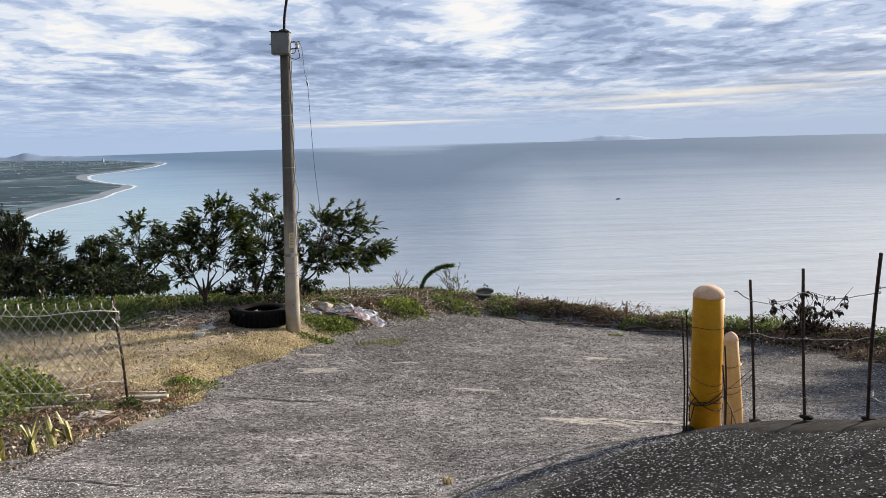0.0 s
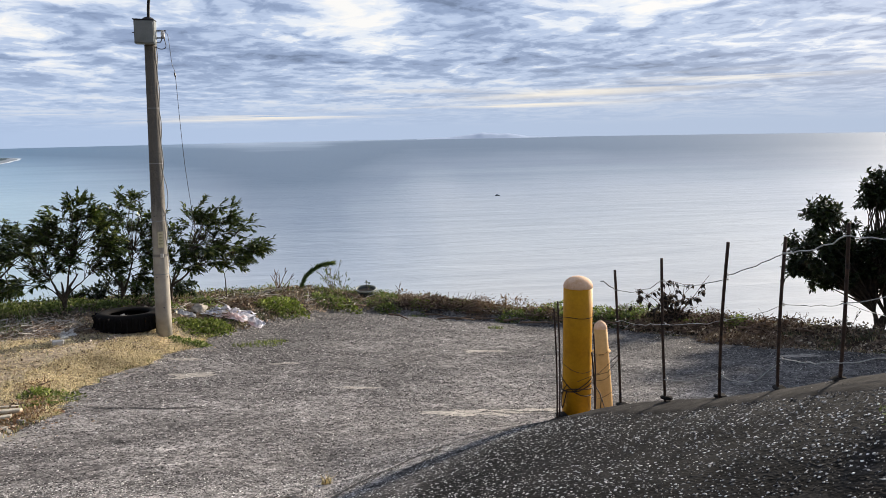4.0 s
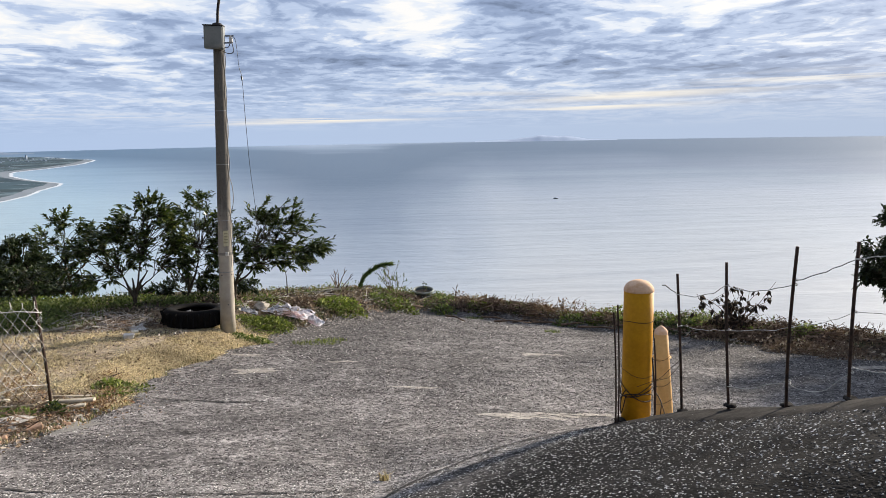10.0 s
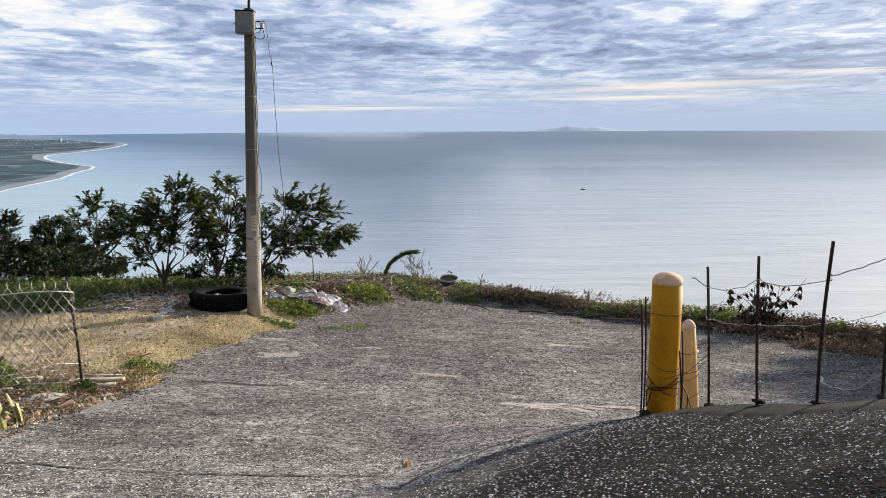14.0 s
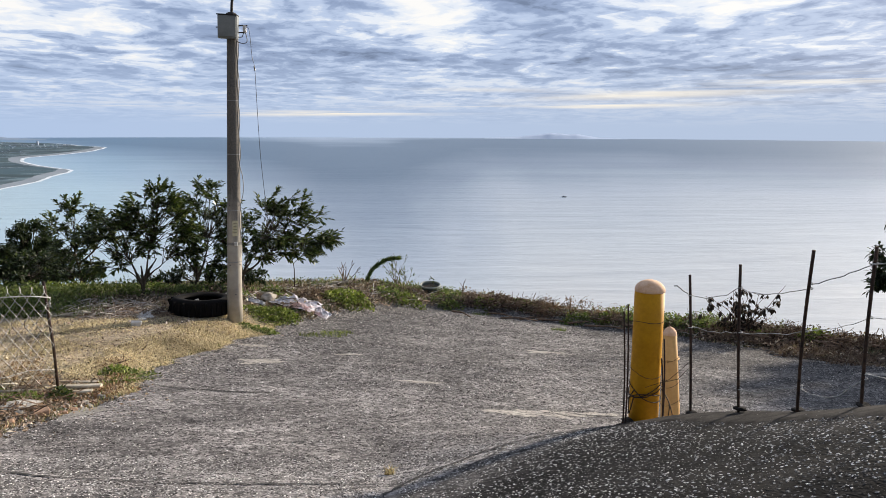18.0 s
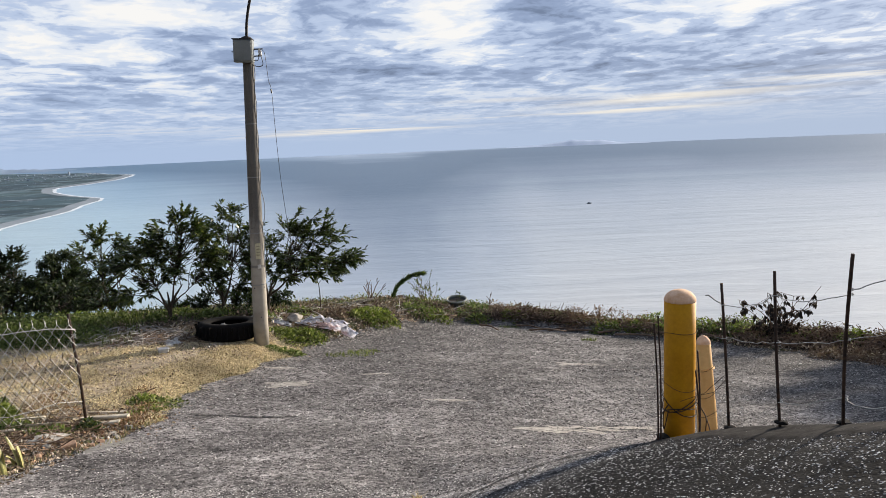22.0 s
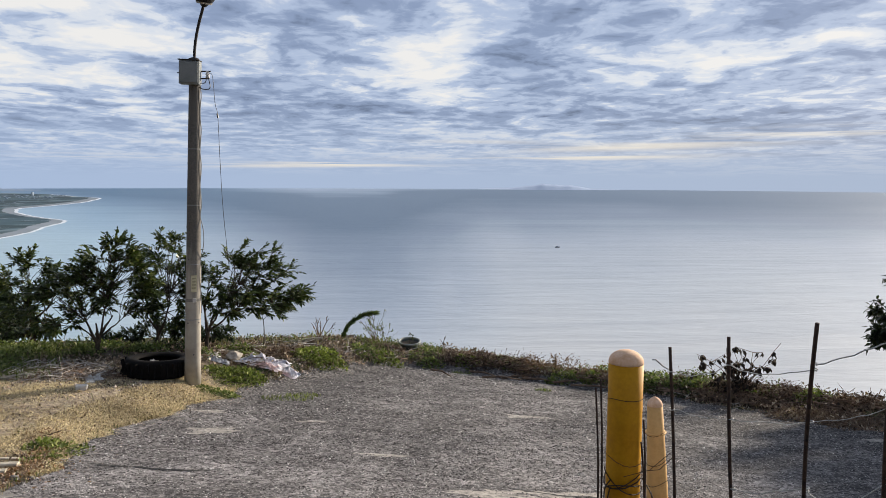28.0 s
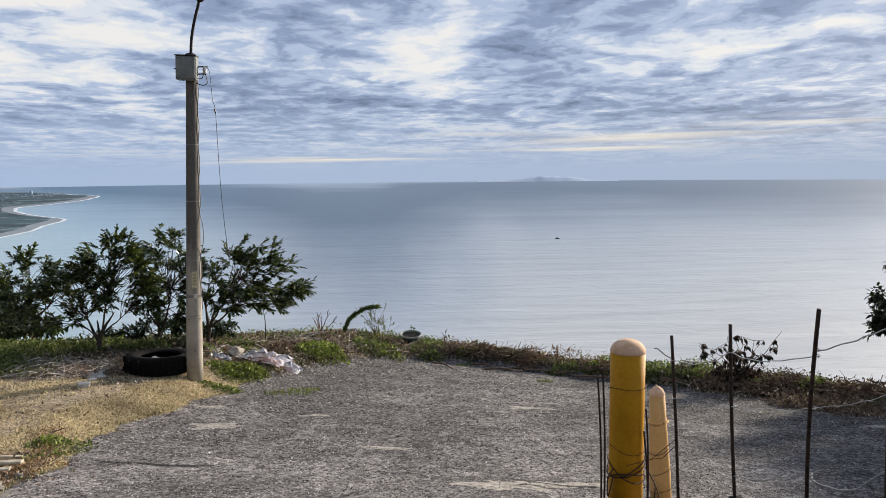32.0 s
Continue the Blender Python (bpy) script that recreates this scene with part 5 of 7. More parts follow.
# two dense trees at the right edge of view, added to shade the yard
tree("tree", 12.95, 12.6, [(0, 0, 2.2, 0.10), (0.2, 0, 2.8, 0.07), (-0.2, 0.1, 2.6, 0.06)], [(0, 0, 5.2, 0.8, 1.0, 0.8, 50), (0.05, 0, 4.2, 0.95, 1.0, 0.8, 56), (0.1, 0, 3.2, 0.9, 0.9, 0.7, 40)], 57, SHADE_TREE, LEAF_DARK, length=0.19, width=0.09, dense=2.7, group=DRIVE, tuft=0.26)
tree("tree", 12.35, 11.5, [(0, 0, 2.2, 0.10), (0.2, 0, 2.8, 0.07), (-0.2, 0.1, 2.6, 0.06)], [(0, 0, 4.6, 0.8, 1.0, 0.8, 50), (0.1, 0, 3.6, 0.95, 1.0, 0.8, 56), (0.1, 0, 2.7, 0.9, 0.9, 0.6, 40)], 58, SHADE_TREE, LEAF_DARK, length=0.19, width=0.09, dense=2.6, group=DRIVE, tuft=0.26)
# three unseen trees, put out of view on the right as shade casters
for k, (x, y, top) in enumerate(((11.4, 8.6, 4.6), (12.4, 7.9, 5.0), (13.3, 7.2, 5.0))):
    tree("tree", x, y, [(0, 0, 3.2, 0.12), (0.2, 0, 4.2, 0.08), (-0.1, 0.1, 5.0, 0.07)], [(0, 0, top - 0.8, 0.9, 0.9, 0.9, 50), (0.1, 0, top - 2.0, 1.1, 1.0, 0.9, 60), (0.1, 0, top - 3.3, 1.1, 1.0, 0.9, 56), (0.1, 0, 1.6, 0.9, 0.8, 0.8, 30)], 53 + k, SHADE_TREE, LEAF_DARK, length=0.20, width=0.09, dense=1.2, group=DRIVE, tuft=0.28)
for x, y, h in ((9.08, 9.4, 1.5), (9.36, 9.15, 1.6)):
    prop = thing("timber_prop", x, y, gz(x, y) - 0.05, "pale straight timber post under the trees", "post", "timber posts")
    part("post", tube([(0, 0, 0), (0.01, 0, h * 0.5), (0.02, 0, h)], [0.055, 0.052, 0.05], 12), PALE_BARK, prop, smooth=True)
# ---- grass, weeds, brush ----
def blades(name, n, place, height, width, mat, label, seed, lean=0.5, kind="stuff", category="grass", seg=2):
    """Many bent blades; place(rng) gives x, y or None."""
    rng = random.Random(seed)
    spots = []
    while len(spots) < n:
        p = place(rng)
        if p is not None:
            spots.append(p)
    xs, ys = np.array([p[0] for p in spots]), np.array([p[1] for p in spots])
    zs = ground_z(xs, ys) + 0.005
    verts, faces = [], []
    for x, y, z in zip(xs, ys, zs):
        h = height * rng.uniform(0.45, 1.25)
        a, b = rng.uniform(0, 6.28), rng.uniform(0, 6.28)
        dx, dy = lean * h * math.cos(a) * rng.random(), lean * h * math.sin(a) * rng.random()
        if lean > 3:
            # lying stalks are long and narrow
            k = lean * h * rng.uniform(0.35, 1.1)
            dx, dy, b = k * math.cos(a), k * math.sin(a), a + 1.57 + rng.uniform(-0.3, 0.3)
        wx, wy = width * math.cos(b) / 2, width * math.sin(b) / 2
        i = len(verts)
        verts += [(x - wx, y - wy, z - 0.01), (x + wx, y + wy, z - 0.01), (x + dx * 0.35 + wx * 0.8, y + dy * 0.35 + wy * 0.8, z + h * 0.6), (x + dx * 0.35 - wx * 0.8, y + dy * 0.35 - wy * 0.8, z + h * 0.6), (x + dx, y + dy, z + h * (1 - 0.35 * lean * rng.random()))]
        faces += [(i, i + 1, i + 2, i + 3), (i + 3, i + 2, i + 4)]
    return tagged(part(name, (verts, faces), mat), label, category, kind=kind)


def cover(name, n, place, size, mat, label, seed, height=0.08, category="weeds", ratio=0.6):
    """Low leafy ground cover."""
    rng = random.Random(seed)
    lv, lf = [], []
    k = 0
    while k < n:
        p = place(rng)
        if p is None:
            continue
        k += 1
        h = rng.random() * height * p[2] if len(p) > 2 else rng.random() * height
        base = Vector((p[0], p[1], gz(p[0], p[1]) + h))
        s = size * rng.uniform(0.6, 1.3)
        leaf_geo(lv, lf, base, rand_dir(rng, 0.2), (Vector((0, 0, 1)) + rand_dir(rng) * 0.7).normalized(), s, s * ratio)
    return tagged(part(name, (lv, lf), mat), label, category, kind="stuff")


def sticks(name, n, place, length, r, mat, label, seed, lift=0.12, category="brush", flat=0.35):
    rng = random.Random(seed)
    bits = []
    while len(bits) < n:
        p = place(rng)
        if p is None:
            continue
        x, y = p[0], p[1]
        k = p[2] if len(p) > 2 else 1.0
        z = gz(x, y) + rng.random() * lift * k + 0.01
        d = Vector((rng.gauss(0, 1), rng.gauss(0, 1), rng.gauss(0, flat))).normalized() * length * rng.uniform(0.4, 1.3) * 0.5
        c = Vector((x, y, z))
        a, b = c - d, c + d
        a.z, b.z = max(a.z, gz(a.x, a.y) - 0.01), max(b.z, gz(b.x, b.y) - 0.01)
        mid = c + rand_dir(rng) * 0.1 * length
        rr = r * rng.uniform(0.5, 1.4)
        bits.append(tube([a, mid, b], [rr, rr * 0.9, rr * 0.5], 4, False))
    return tagged(part(name, join(*bits), mat), label, category, kind="stuff")


def blob(cx, cy, rx, ry):
    def pick(rng):
        a, s = rng.uniform(0, 6.28), math.sqrt(rng.random())
        return cx + rx * s * math.cos(a), cy + ry * s * math.sin(a), 1 - s * s * 0.8
    return pick


def lawn_spot(rng):
    x, y = rng.uniform(-9.5, -1.2), rng.uniform(4.6, 12.6)
    return (x, y) if in_pave(x, y) < -0.02 + 0.12 * rng.random() ** 3 else None


def mown(rng):
    """Straw thickest on the worn strip by the pavement."""
    x, y = rng.uniform(-8, -1.4), rng.uniform(7.0, 12.0)
    ok = in_pave(x, y) < 0.02 and noise.noise(Vector((x * 1.3, y * 1.3, 0))) > 0.0 + 0.5 * rng.random() - 0.45 * (in_pave(x, y) > -0.8)
    return (x, y) if ok else None


def verge_spot(x0, x1, b0, b1, gap=0.03):
    def pick(rng):
        x, y = rng.uniform(x0, x1), rng.uniform(8, 17.2)
        if in_pave(x, y) > -gap:
            return None
        b = in_brink(x, y)
        n = noise.noise(Vector((x * 1.4, y * 1.4, b1)))
        return (x, y, max(0.15, 0.75 + 1.2 * n)) if b0 < b < b1 and n > -0.28 else None
    return pick


def edge_spot(rng):
    """A thin fringe along the pavement's ragged edge."""
    if rng.random() < 0.6:
        y = rng.uniform(4.5, 14.4)
        return float(left_x(y)) - abs(rng.gauss(0, 0.12)) + 0.03, y
    y = rng.uniform(9.0, 14.6)
    return float(right_x(y)) + abs(rng.gauss(0, 0.12)) - 0.03, y


blades("straw", 30000, mown, 0.024, 0.008, STRAW, "mown dry yellow straw lying on the soil", 1, 6.0)
def mown_edge(rng):
    """The brightest straw, raked against the pavement's edge."""
    y = rng.uniform(7.9, 11.6)
    return float(left_x(y)) - 0.02 - abs(rng.gauss(0, 0.28)), y


blades("straw", 8000, mown_edge, 0.025, 0.008, STRAW, "pale dry straw raked along the pavement's edge", 89, 6.0)
blades("straw", 2200, mown, 0.05, 0.006, STRAW, "short dry grass stalks on the soil", 88, 1.2)
blades("grass", 700, lawn_spot, 0.07, 0.006, GRASS, "thin green grass among the straw", 2, 0.9)
blades("grass", 1100, edge_spot, 0.05, 0.006, STRAW, "dry grass fringe along the pavement's edge", 3, 0.9)
blades("grass", 700, edge_spot, 0.05, 0.007, GRASS, "short green grass fringe along the pavement's edge", 4, 0.8)
blades("grass", 1700, verge_spot(-6.5, 2.0, -0.9, 1.0), 0.10, 0.007, GRASS, "green grass on the raised verge above the sea", 5, 0.7)
blades("grass", 1500, verge_spot(-6.5, 10, -0.7, 1.9), 0.13, 0.007, STRAW, "dry grass stalks on the raised verge above the sea", 6, 0.7)
blades("grass", 1500, verge_spot(2.0, 10.3, -0.7, 0.6), 0.075, 0.007, GRASS, "green grass on the raised verge above the sea", 7, 0.7)
blades("tall_grass", 2600, lambda r: (r.uniform(-9.5, -4.7) + 0.4 * r.random(), r.uniform(10.9, 12.6)), 0.20, 0.010, GRASS, "dense tall green grass behind the mesh fence", 8, 1.3)
cover("weeds", 6500, lambda r: (r.uniform(-9.3, -4.9), r.uniform(11.0, 12.8)), 0.06, GRASS, "leafy green undergrowth behind the mesh fence", 80, 0.18)
blades("tall_grass", 900, lambda r: (r.uniform(-7.5, -3.4), r.uniform(12.2, 14.4)), 0.10, 0.009, GRASS, "tall green grass under the trees", 9, 0.6)
for k, (x, y, r) in enumerate(((-1.06, 11.1, 0.38), (1.9, 14.35, 0.22), (0.0, 4.07, 0.03), (3.2, 13.0, 0.16), (-0.85, 11.35, 0.25))):
    blades("grass_tuft", int(60 + 1600 * r * r), blob(x, y, r, r * 0.5), 0.065, 0.006, (WEED, GRASS, STRAW, GRASS, WEED)[k], "small green grass tuft growing through the asphalt", 60 + k, 0.8)
# leafy weeds
cover("weeds", 1500, blob(-0.85, 13.75, 0.42, 0.5), 0.055, WEED, "patch of bright green creeping weeds on the verge", 11, 0.10)
cover("weeds", 1300, blob(-2.0, 12.2, 0.5, 0.4), 0.05, WEED, "patch of bright green creeping weeds beside the pole", 12, 0.08)
cover("weeds", 900, blob(-2.1, 11.2, 0.35, 0.2), 0.05, GRASS, "low green weeds at the foot of the pole", 13, 0.09)
cover("weeds", 1500, verge_spot(-0.2, 1.6, 0.2, 1.7), 0.05, GRASS, "leafy green weeds round the pot on the verge", 14, 0.14)
cover("weeds", 2600, verge_spot(4.6, 6.9, -0.4, 1.2), 0.06, GRASS, "low green bush on the verge behind the bollards", 15, 0.22)
cover("weeds", 500, blob(7.4, 11.75, 0.3, 0.25), 0.055, WEED, "clump of bright green weeds among brushwood", 16, 0.16)
cover("weeds", 3600, blob(-4.75, 7.0, 0.72, 0.6), 0.05, WEED, "leafy green bush behind the mesh fence", 17, 0.42)
cover("weeds", 700, blob(-4.5, 6.7, 0.45, 0.4), 0.045, WEED, "leafy green weeds behind the mesh fence", 18, 0.25)
cover("weeds", 420, blob(-2.85, 7.9, 0.28, 0.35), 0.045, WEED, "small green weeds beside the dry grass", 19, 0.06)
cover("dry_weeds", 260, blob(-3.5, 5.9, 0.5, 1.0), 0.045, RUST_WEED, "reddish dry leaf litter under the mesh fence", 21, 0.06)
cover("dry_weeds", 500, lambda r: (float(left_x(7.0)) - 0.25 + r.gauss(0, 0.22), 7.0 + r.gauss(0, 0.45)), 0.04, RUST_WEED, "reddish dry leaf litter at the pavement's edge", 22, 0.04)
cover("dry_weeds", 700, verge_spot(3.3, 4.6, 0.1, 1.1), 0.07, RUST_WEED, "rusty dry weeds on the verge", 23, 0.30, ratio=0.2)
cover("dry_leaves", 1500, verge_spot(5.6, 9.0, 0.0, 1.5), 0.05, LEAF_BROWN, "withered brown leaves on a heap of brushwood", 24, 0.22)
cover("dry_leaves", 700, verge_spot(-3.5, 3.0, 0.2, 2.2), 0.045, LEAF_BROWN, "withered brown leaves on the verge", 25, 0.05)
# brushwood along the verge
sticks("brushwood", 420, verge_spot(5.4, 7.6, 0.3, 1.5), 0.42, 0.008, TWIG, "heap of dead brown brushwood along the verge", 31, 0.12, flat=0.2)
sticks("brushwood", 420, verge_spot(1.6, 5.4, 0.25, 1.4), 0.40, 0.009, TWIG, "dead brown twigs heaped along the verge", 32, 0.08, flat=0.2)
sticks("brushwood", 380, verge_spot(-3.4, 1.8, 0.4, 3.4), 0.28, 0.005, TWIG, "dead twigs scattered on the verge", 33, 0.06, flat=0.15)
sticks("brushwood", 130, blob(-4.5, 11.4, 1.0, 0.4), 0.30, 0.005, GREY_TWIG, "heap of bleached grey twigs beside the tyre", 34, 0.16, flat=0.2)
sticks("brushwood", 60, blob(-3.4, 6.2, 0.5, 0.9), 0.25, 0.004, TWIG, "dry twigs under the mesh fence", 35, 0.05)
sticks("brushwood", 70, blob(7.95, 11.35, 0.45, 0.3), 0.5, 0.007, TWIG, "heap of dark brushwood with reddish stalks", 36, 0.12)

sticks("brushwood", 170, verge_spot(-2.6, 6.5, 0.2, 2.4, 0.0), 0.30, 0.006, GREY_TWIG, "bleached grey twigs scattered along the verge", 37, 0.08, flat=0.15)

# dead leaves and crumbs over the verge and under the fence
cover("leaf_litter", 3000, verge_spot(-3.6, 2.0, 0.1, 3.6, -0.12), 0.075, LITTER, "brown leaf litter over the raised verge", 90, 0.05, "leaf litter")
cover("leaf_litter", 2800, verge_spot(1.6, 9.6, 0.0, 2.2, -0.05), 0.075, LITTER, "brown leaf litter over the raised verge", 91, 0.12, "leaf litter")
cover("leaf_litter", 2600, lambda r: (float(left_x(6.0)) - abs(r.gauss(0, 0.5)), r.uniform(4.3, 7.6)), 0.035, LITTER, "brown leaf litter and crumbs under the mesh fence", 92, 0.03, "leaf litter")
cover("leaf_litter", 2200, blob(-4.4, 11.6, 1.4, 0.7), 0.05, LITTER, "brown leaf litter round the grey twigs", 93, 0.05, "leaf litter")
cover("weeds", 900, verge_spot(-3.4, 3.0, -0.2, 1.0), 0.05, GRASS, "leafy green weeds along the verge's crest", 94, 0.12)
cover("weeds", 600, verge_spot(2.6, 6.0, -0.1, 1.3), 0.05, GRASS, "leafy green weeds along the verge's crest", 95, 0.14)
cover("weeds", 350, verge_spot(2.0, 4.4, 0.6, 2.2, -0.1), 0.045, WEED, "small pale weeds at the pavement's edge", 96, 0.06)


# mounded heaps of brush and clumps of weeds, each a heap of its own along the verge
def heap(x, y, rx, ry, h, n, label, seed, leaves=0, mat=None, leafmat=None, size=0.05, ratio=0.5, name="brush_heap", category="brushwood", stick=0.30, level=0.42):
    q = random.Random(seed)
    ob = thing(name, x, y, gz(x, y), label, category)
    z0 = gz(x, y)
    lump = q.uniform(0, 40)

    def spot():
        a, s = q.uniform(0, 6.28), math.sqrt(q.random())
        px, py = rx * s * math.cos(a), ry * s * math.sin(a)
        top = h * (1 - s ** 2.2) * (0.75 + 0.7 * noise.noise(Vector((px * 4 + lump, py * 4, 1))))
        return px, py, gz(x + px, y + py) - z0, max(0.02, top)
    bits = []
    for _ in range(n):
        px, py, g, top = spot()
        c = Vector((px, py, g + 0.01 + top * q.random() ** 0.6))
        d = Vector((q.gauss(0, 1), q.gauss(0, 0.7), q.gauss(0, level))).normalized() * stick * q.uniform(0.25, 0.75)
        r = q.choice((0.0025, 0.003, 0.004, 0.006))
        m = c + rand_dir(q) * 0.10 * stick
        ends = [c - d, m, c + d]
        for e in (ends[0], ends[2]):
            e.z = max(e.z, gz(x + e.x, y + e.y) - z0)
        bits.append(tube(ends, [r, r * 0.9, r * 0.5], 3, False))
    if n:
        part("twig_tangle", join(*bits), mat or TWIG, ob)
    if leaves:
        v, f = [], []
        for _ in range(leaves):
            px, py, g, top = spot()
            s = size * q.uniform(0.5, 1.3)
            leaf_geo(v, f, Vector((px, py, g + top * (0.25 + 0.8 * q.random() ** 0.7))), rand_dir(q, 0.15), (Vector((0, 0, 1)) + rand_dir(q) * 0.9).normalized(), s, s * ratio)
        part("leaves", (v, f), leafmat or LEAF_BROWN, ob)
    return ob


BROWN = "heap of dead brown brushwood and withered leaves on the verge"
for k, (x, y, rx, ry, h, n) in enumerate(((1.75, 14.75, 0.35, 0.3, 0.14, 90), (2.35, 14.55, 0.42, 0.3, 0.22, 130), (2.95, 14.35, 0.42, 0.3, 0.30, 150), (4.6, 13.6, 0.5, 0.3, 0.20, 130), (5.75, 12.75, 0.55, 0.4, 0.26, 170), (6.35, 12.15, 0.65, 0.42, 0.36, 240), (7.0, 11.75, 0.6, 0.42, 0.34, 220), (7.9, 11.15, 0.55, 0.4, 0.16, 120), (8.5, 10.65, 0.45, 0.35, 0.10, 60), (0.35, 15.2, 0.3, 0.25, 0.14, 80), (-1.6, 13.6, 0.6, 0.4, 0.07, 90))):
    heap(x + 0.06, y + (0.30 if x > 1.5 else 0.1), rx, ry, h * (0.72 if x < 5.5 else 0.85), n, BROWN, 300 + k, int(n * 2.6), size=0.055)
for k, (x, y, rx, ry, h, n) in enumerate(((6.85, 11.1, 0.5, 0.35, 0.22, 150), (7.3, 10.75, 0.5, 0.32, 0.20, 140), (7.3, 10.35, 0.5, 0.22, 0.06, 50))):
    heap(x, y, rx, ry, h, n, "heap of dark brushwood and dead leaves spilling onto the asphalt", 430 + k, int(n * 4), leafmat=LITTER, size=0.06)
for k, (x, y, rx, ry, h, n) in enumerate(((3.3, 14.2, 0.30, 0.22, 0.34, 60), (3.05, 14.15, 0.22, 0.2, 0.20, 40), (7.75, 11.3, 0.3, 0.22, 0.30, 50))):
    heap(x + 0.06, y + 0.16, rx, ry, h, n, "rust-brown tangle of dried weeds on the verge", 330 + k, int(n * 9), leafmat=RUST_WEED, size=0.05, ratio=0.2)
for k, (x, y, rx, ry, h, n, m) in enumerate(((-0.95, 13.55, 0.34, 0.3, 0.13, 900, WEED), (-0.6, 13.75, 0.30, 0.25, 0.11, 600, WEED), (0.0, 14.55, 0.42, 0.3, 0.15, 900, GRASS), (0.45, 14.65, 0.3, 0.25, 0.12, 500, WEED), (1.3, 14.85, 0.3, 0.22, 0.14, 450, GRASS), (1.95, 14.7, 0.25, 0.2, 0.14, 320, WEED), (3.7, 13.75, 0.35, 0.22, 0.16, 500, GRASS), (4.25, 13.6, 0.28, 0.2, 0.18, 380, WEED), (4.85, 13.35, 0.32, 0.22, 0.16, 450, GRASS), (5.3, 12.95, 0.42, 0.32, 0.32, 1100, GRASS), (5.65, 12.6, 0.36, 0.28, 0.26, 700, LEAF), (5.05, 13.0, 0.2, 0.2, 0.26, 320, WEED), (7.35, 11.65, 0.30, 0.24, 0.26, 560, GRASS), (7.5, 11.5, 0.22, 0.18, 0.20, 300, WEED), (-1.95, 12.3, 0.4, 0.3, 0.12, 800, WEED), (-2.0, 13.2, 0.3, 0.3, 0.10, 300, GRASS), (-3.5, 12.6, 0.35, 0.25, 0.20, 420, GRASS), (-4.4, 12.4, 0.3, 0.2, 0.18, 300, GRASS))):
    heap(x + (0.06 if x > 1.5 else 0), y + (0.16 if x > 1.5 else 0), rx, ry, h, 0, "low clump of leafy green weeds on the verge", 350 + k, int(n * 0.7), leafmat=m, size=0.062, ratio=0.6, name="weed_clump", category="weeds")
for k, (x, y, rx, ry, h, n, m) in enumerate(((-4.15, 7.0, 0.35, 0.3, 0.26, 900, WEED), (-4.55, 7.3, 0.45, 0.4, 0.42, 1300, WEED), (-3.85, 6.75, 0.25, 0.2, 0.14, 400, GRASS), (-3.05, 8.0, 0.2, 0.22, 0.08, 380, WEED), (-3.1, 6.75, 0.12, 0.12, 0.14, 220, LEAF), (-3.35, 6.55, 0.22, 0.18, 0.09, 260, GRASS), (-5.4, 11.3, 0.6, 0.4, 0.35, 900, GRASS), (-6.5, 11.5, 0.7, 0.5, 0.40, 1000, GRASS))):
    heap(x, y, rx, ry, h, 0, "clump of leafy green weeds by the mesh fence", 380 + k, n, leafmat=m, size=0.055, ratio=0.5, name="weed_clump", category="weeds")
for k, (x, y, rx, ry, h, n) in enumerate(((-3.62, 7.3, 0.20, 0.14, 0.50, 50), (-3.95, 7.5, 0.18, 0.14, 0.34, 36), (-2.85, 7.15, 0.16, 0.26, 0.07, 40), (-2.95, 7.7, 0.16, 0.3, 0.09, 40), (-3.2, 8.35, 0.2, 0.3, 0.07, 30))):
    heap(x, y, rx, ry, h, n if k < 2 else 8, "orange-brown tangle of dried weeds by the mesh fence", 400 + k, int(n * 9), mat=DRY_WOOD if k < 2 else TWIG, leafmat=RUST_WEED, size=0.05, ratio=0.18, name="dry_weed", category="weeds", stick=0.22)
heap(-4.45, 11.1, 0.8, 0.3, 0.09, 170, "heap of bleached grey twigs on the lawn's far edge", 420, 0, mat=GREY_TWIG, stick=0.42, level=0.15)
heap(-4.3, 11.2, 0.95, 0.35, 0.10, 260, "heap of dark dead twigs on the lawn's far edge", 422, 500, leafmat=LITTER, stick=0.34, level=0.2)
heap(-3.35, 6.3, 0.45, 0.6, 0.05, 160, "crushed dry twigs and leaves under the mesh fence", 421, 700, leafmat=LITTER, size=0.04, name="leaf_litter", category="leaf litter")
for k, (x, y, rx, ry, h, n, m) in enumerate(((-5.6, 12.7, 0.5, 0.35, 0.34, 520, GRASS), (-4.9, 12.9, 0.4, 0.3, 0.30, 420, LEAF), (-4.45, 13.3, 0.45, 0.3, 0.26, 420, GRASS), (-3.85, 12.75, 0.35, 0.25, 0.26, 340, GRASS), (-3.2, 13.1, 0.4, 0.3, 0.24, 360, LEAF), (-2.75, 12.9, 0.35, 0.25, 0.18, 320, GRASS), (-2.3, 14.0, 0.45, 0.3, 0.16, 360, GRASS), (-6.4, 12.5, 0.5, 0.4, 0.45, 600, LEAF), (-7.2, 12.6, 0.6, 0.4, 0.5, 700, LEAF_DARK), (-8.1, 12.2, 0.6, 0.4, 0.5, 700, LEAF))):
    heap(x, y, rx, ry, h * 0.6, 10, "leafy undergrowth at the foot of the trees", 440 + k, n, leafmat=m, size=0.07, ratio=0.45, name="undergrowth", category="undergrowth")


def lawn_any(rng):
    x, y = rng.uniform(-8, -1.4), rng.uniform(7.6, 11.6)
    return (x, y) if in_pave(x, y) < -0.03 else None


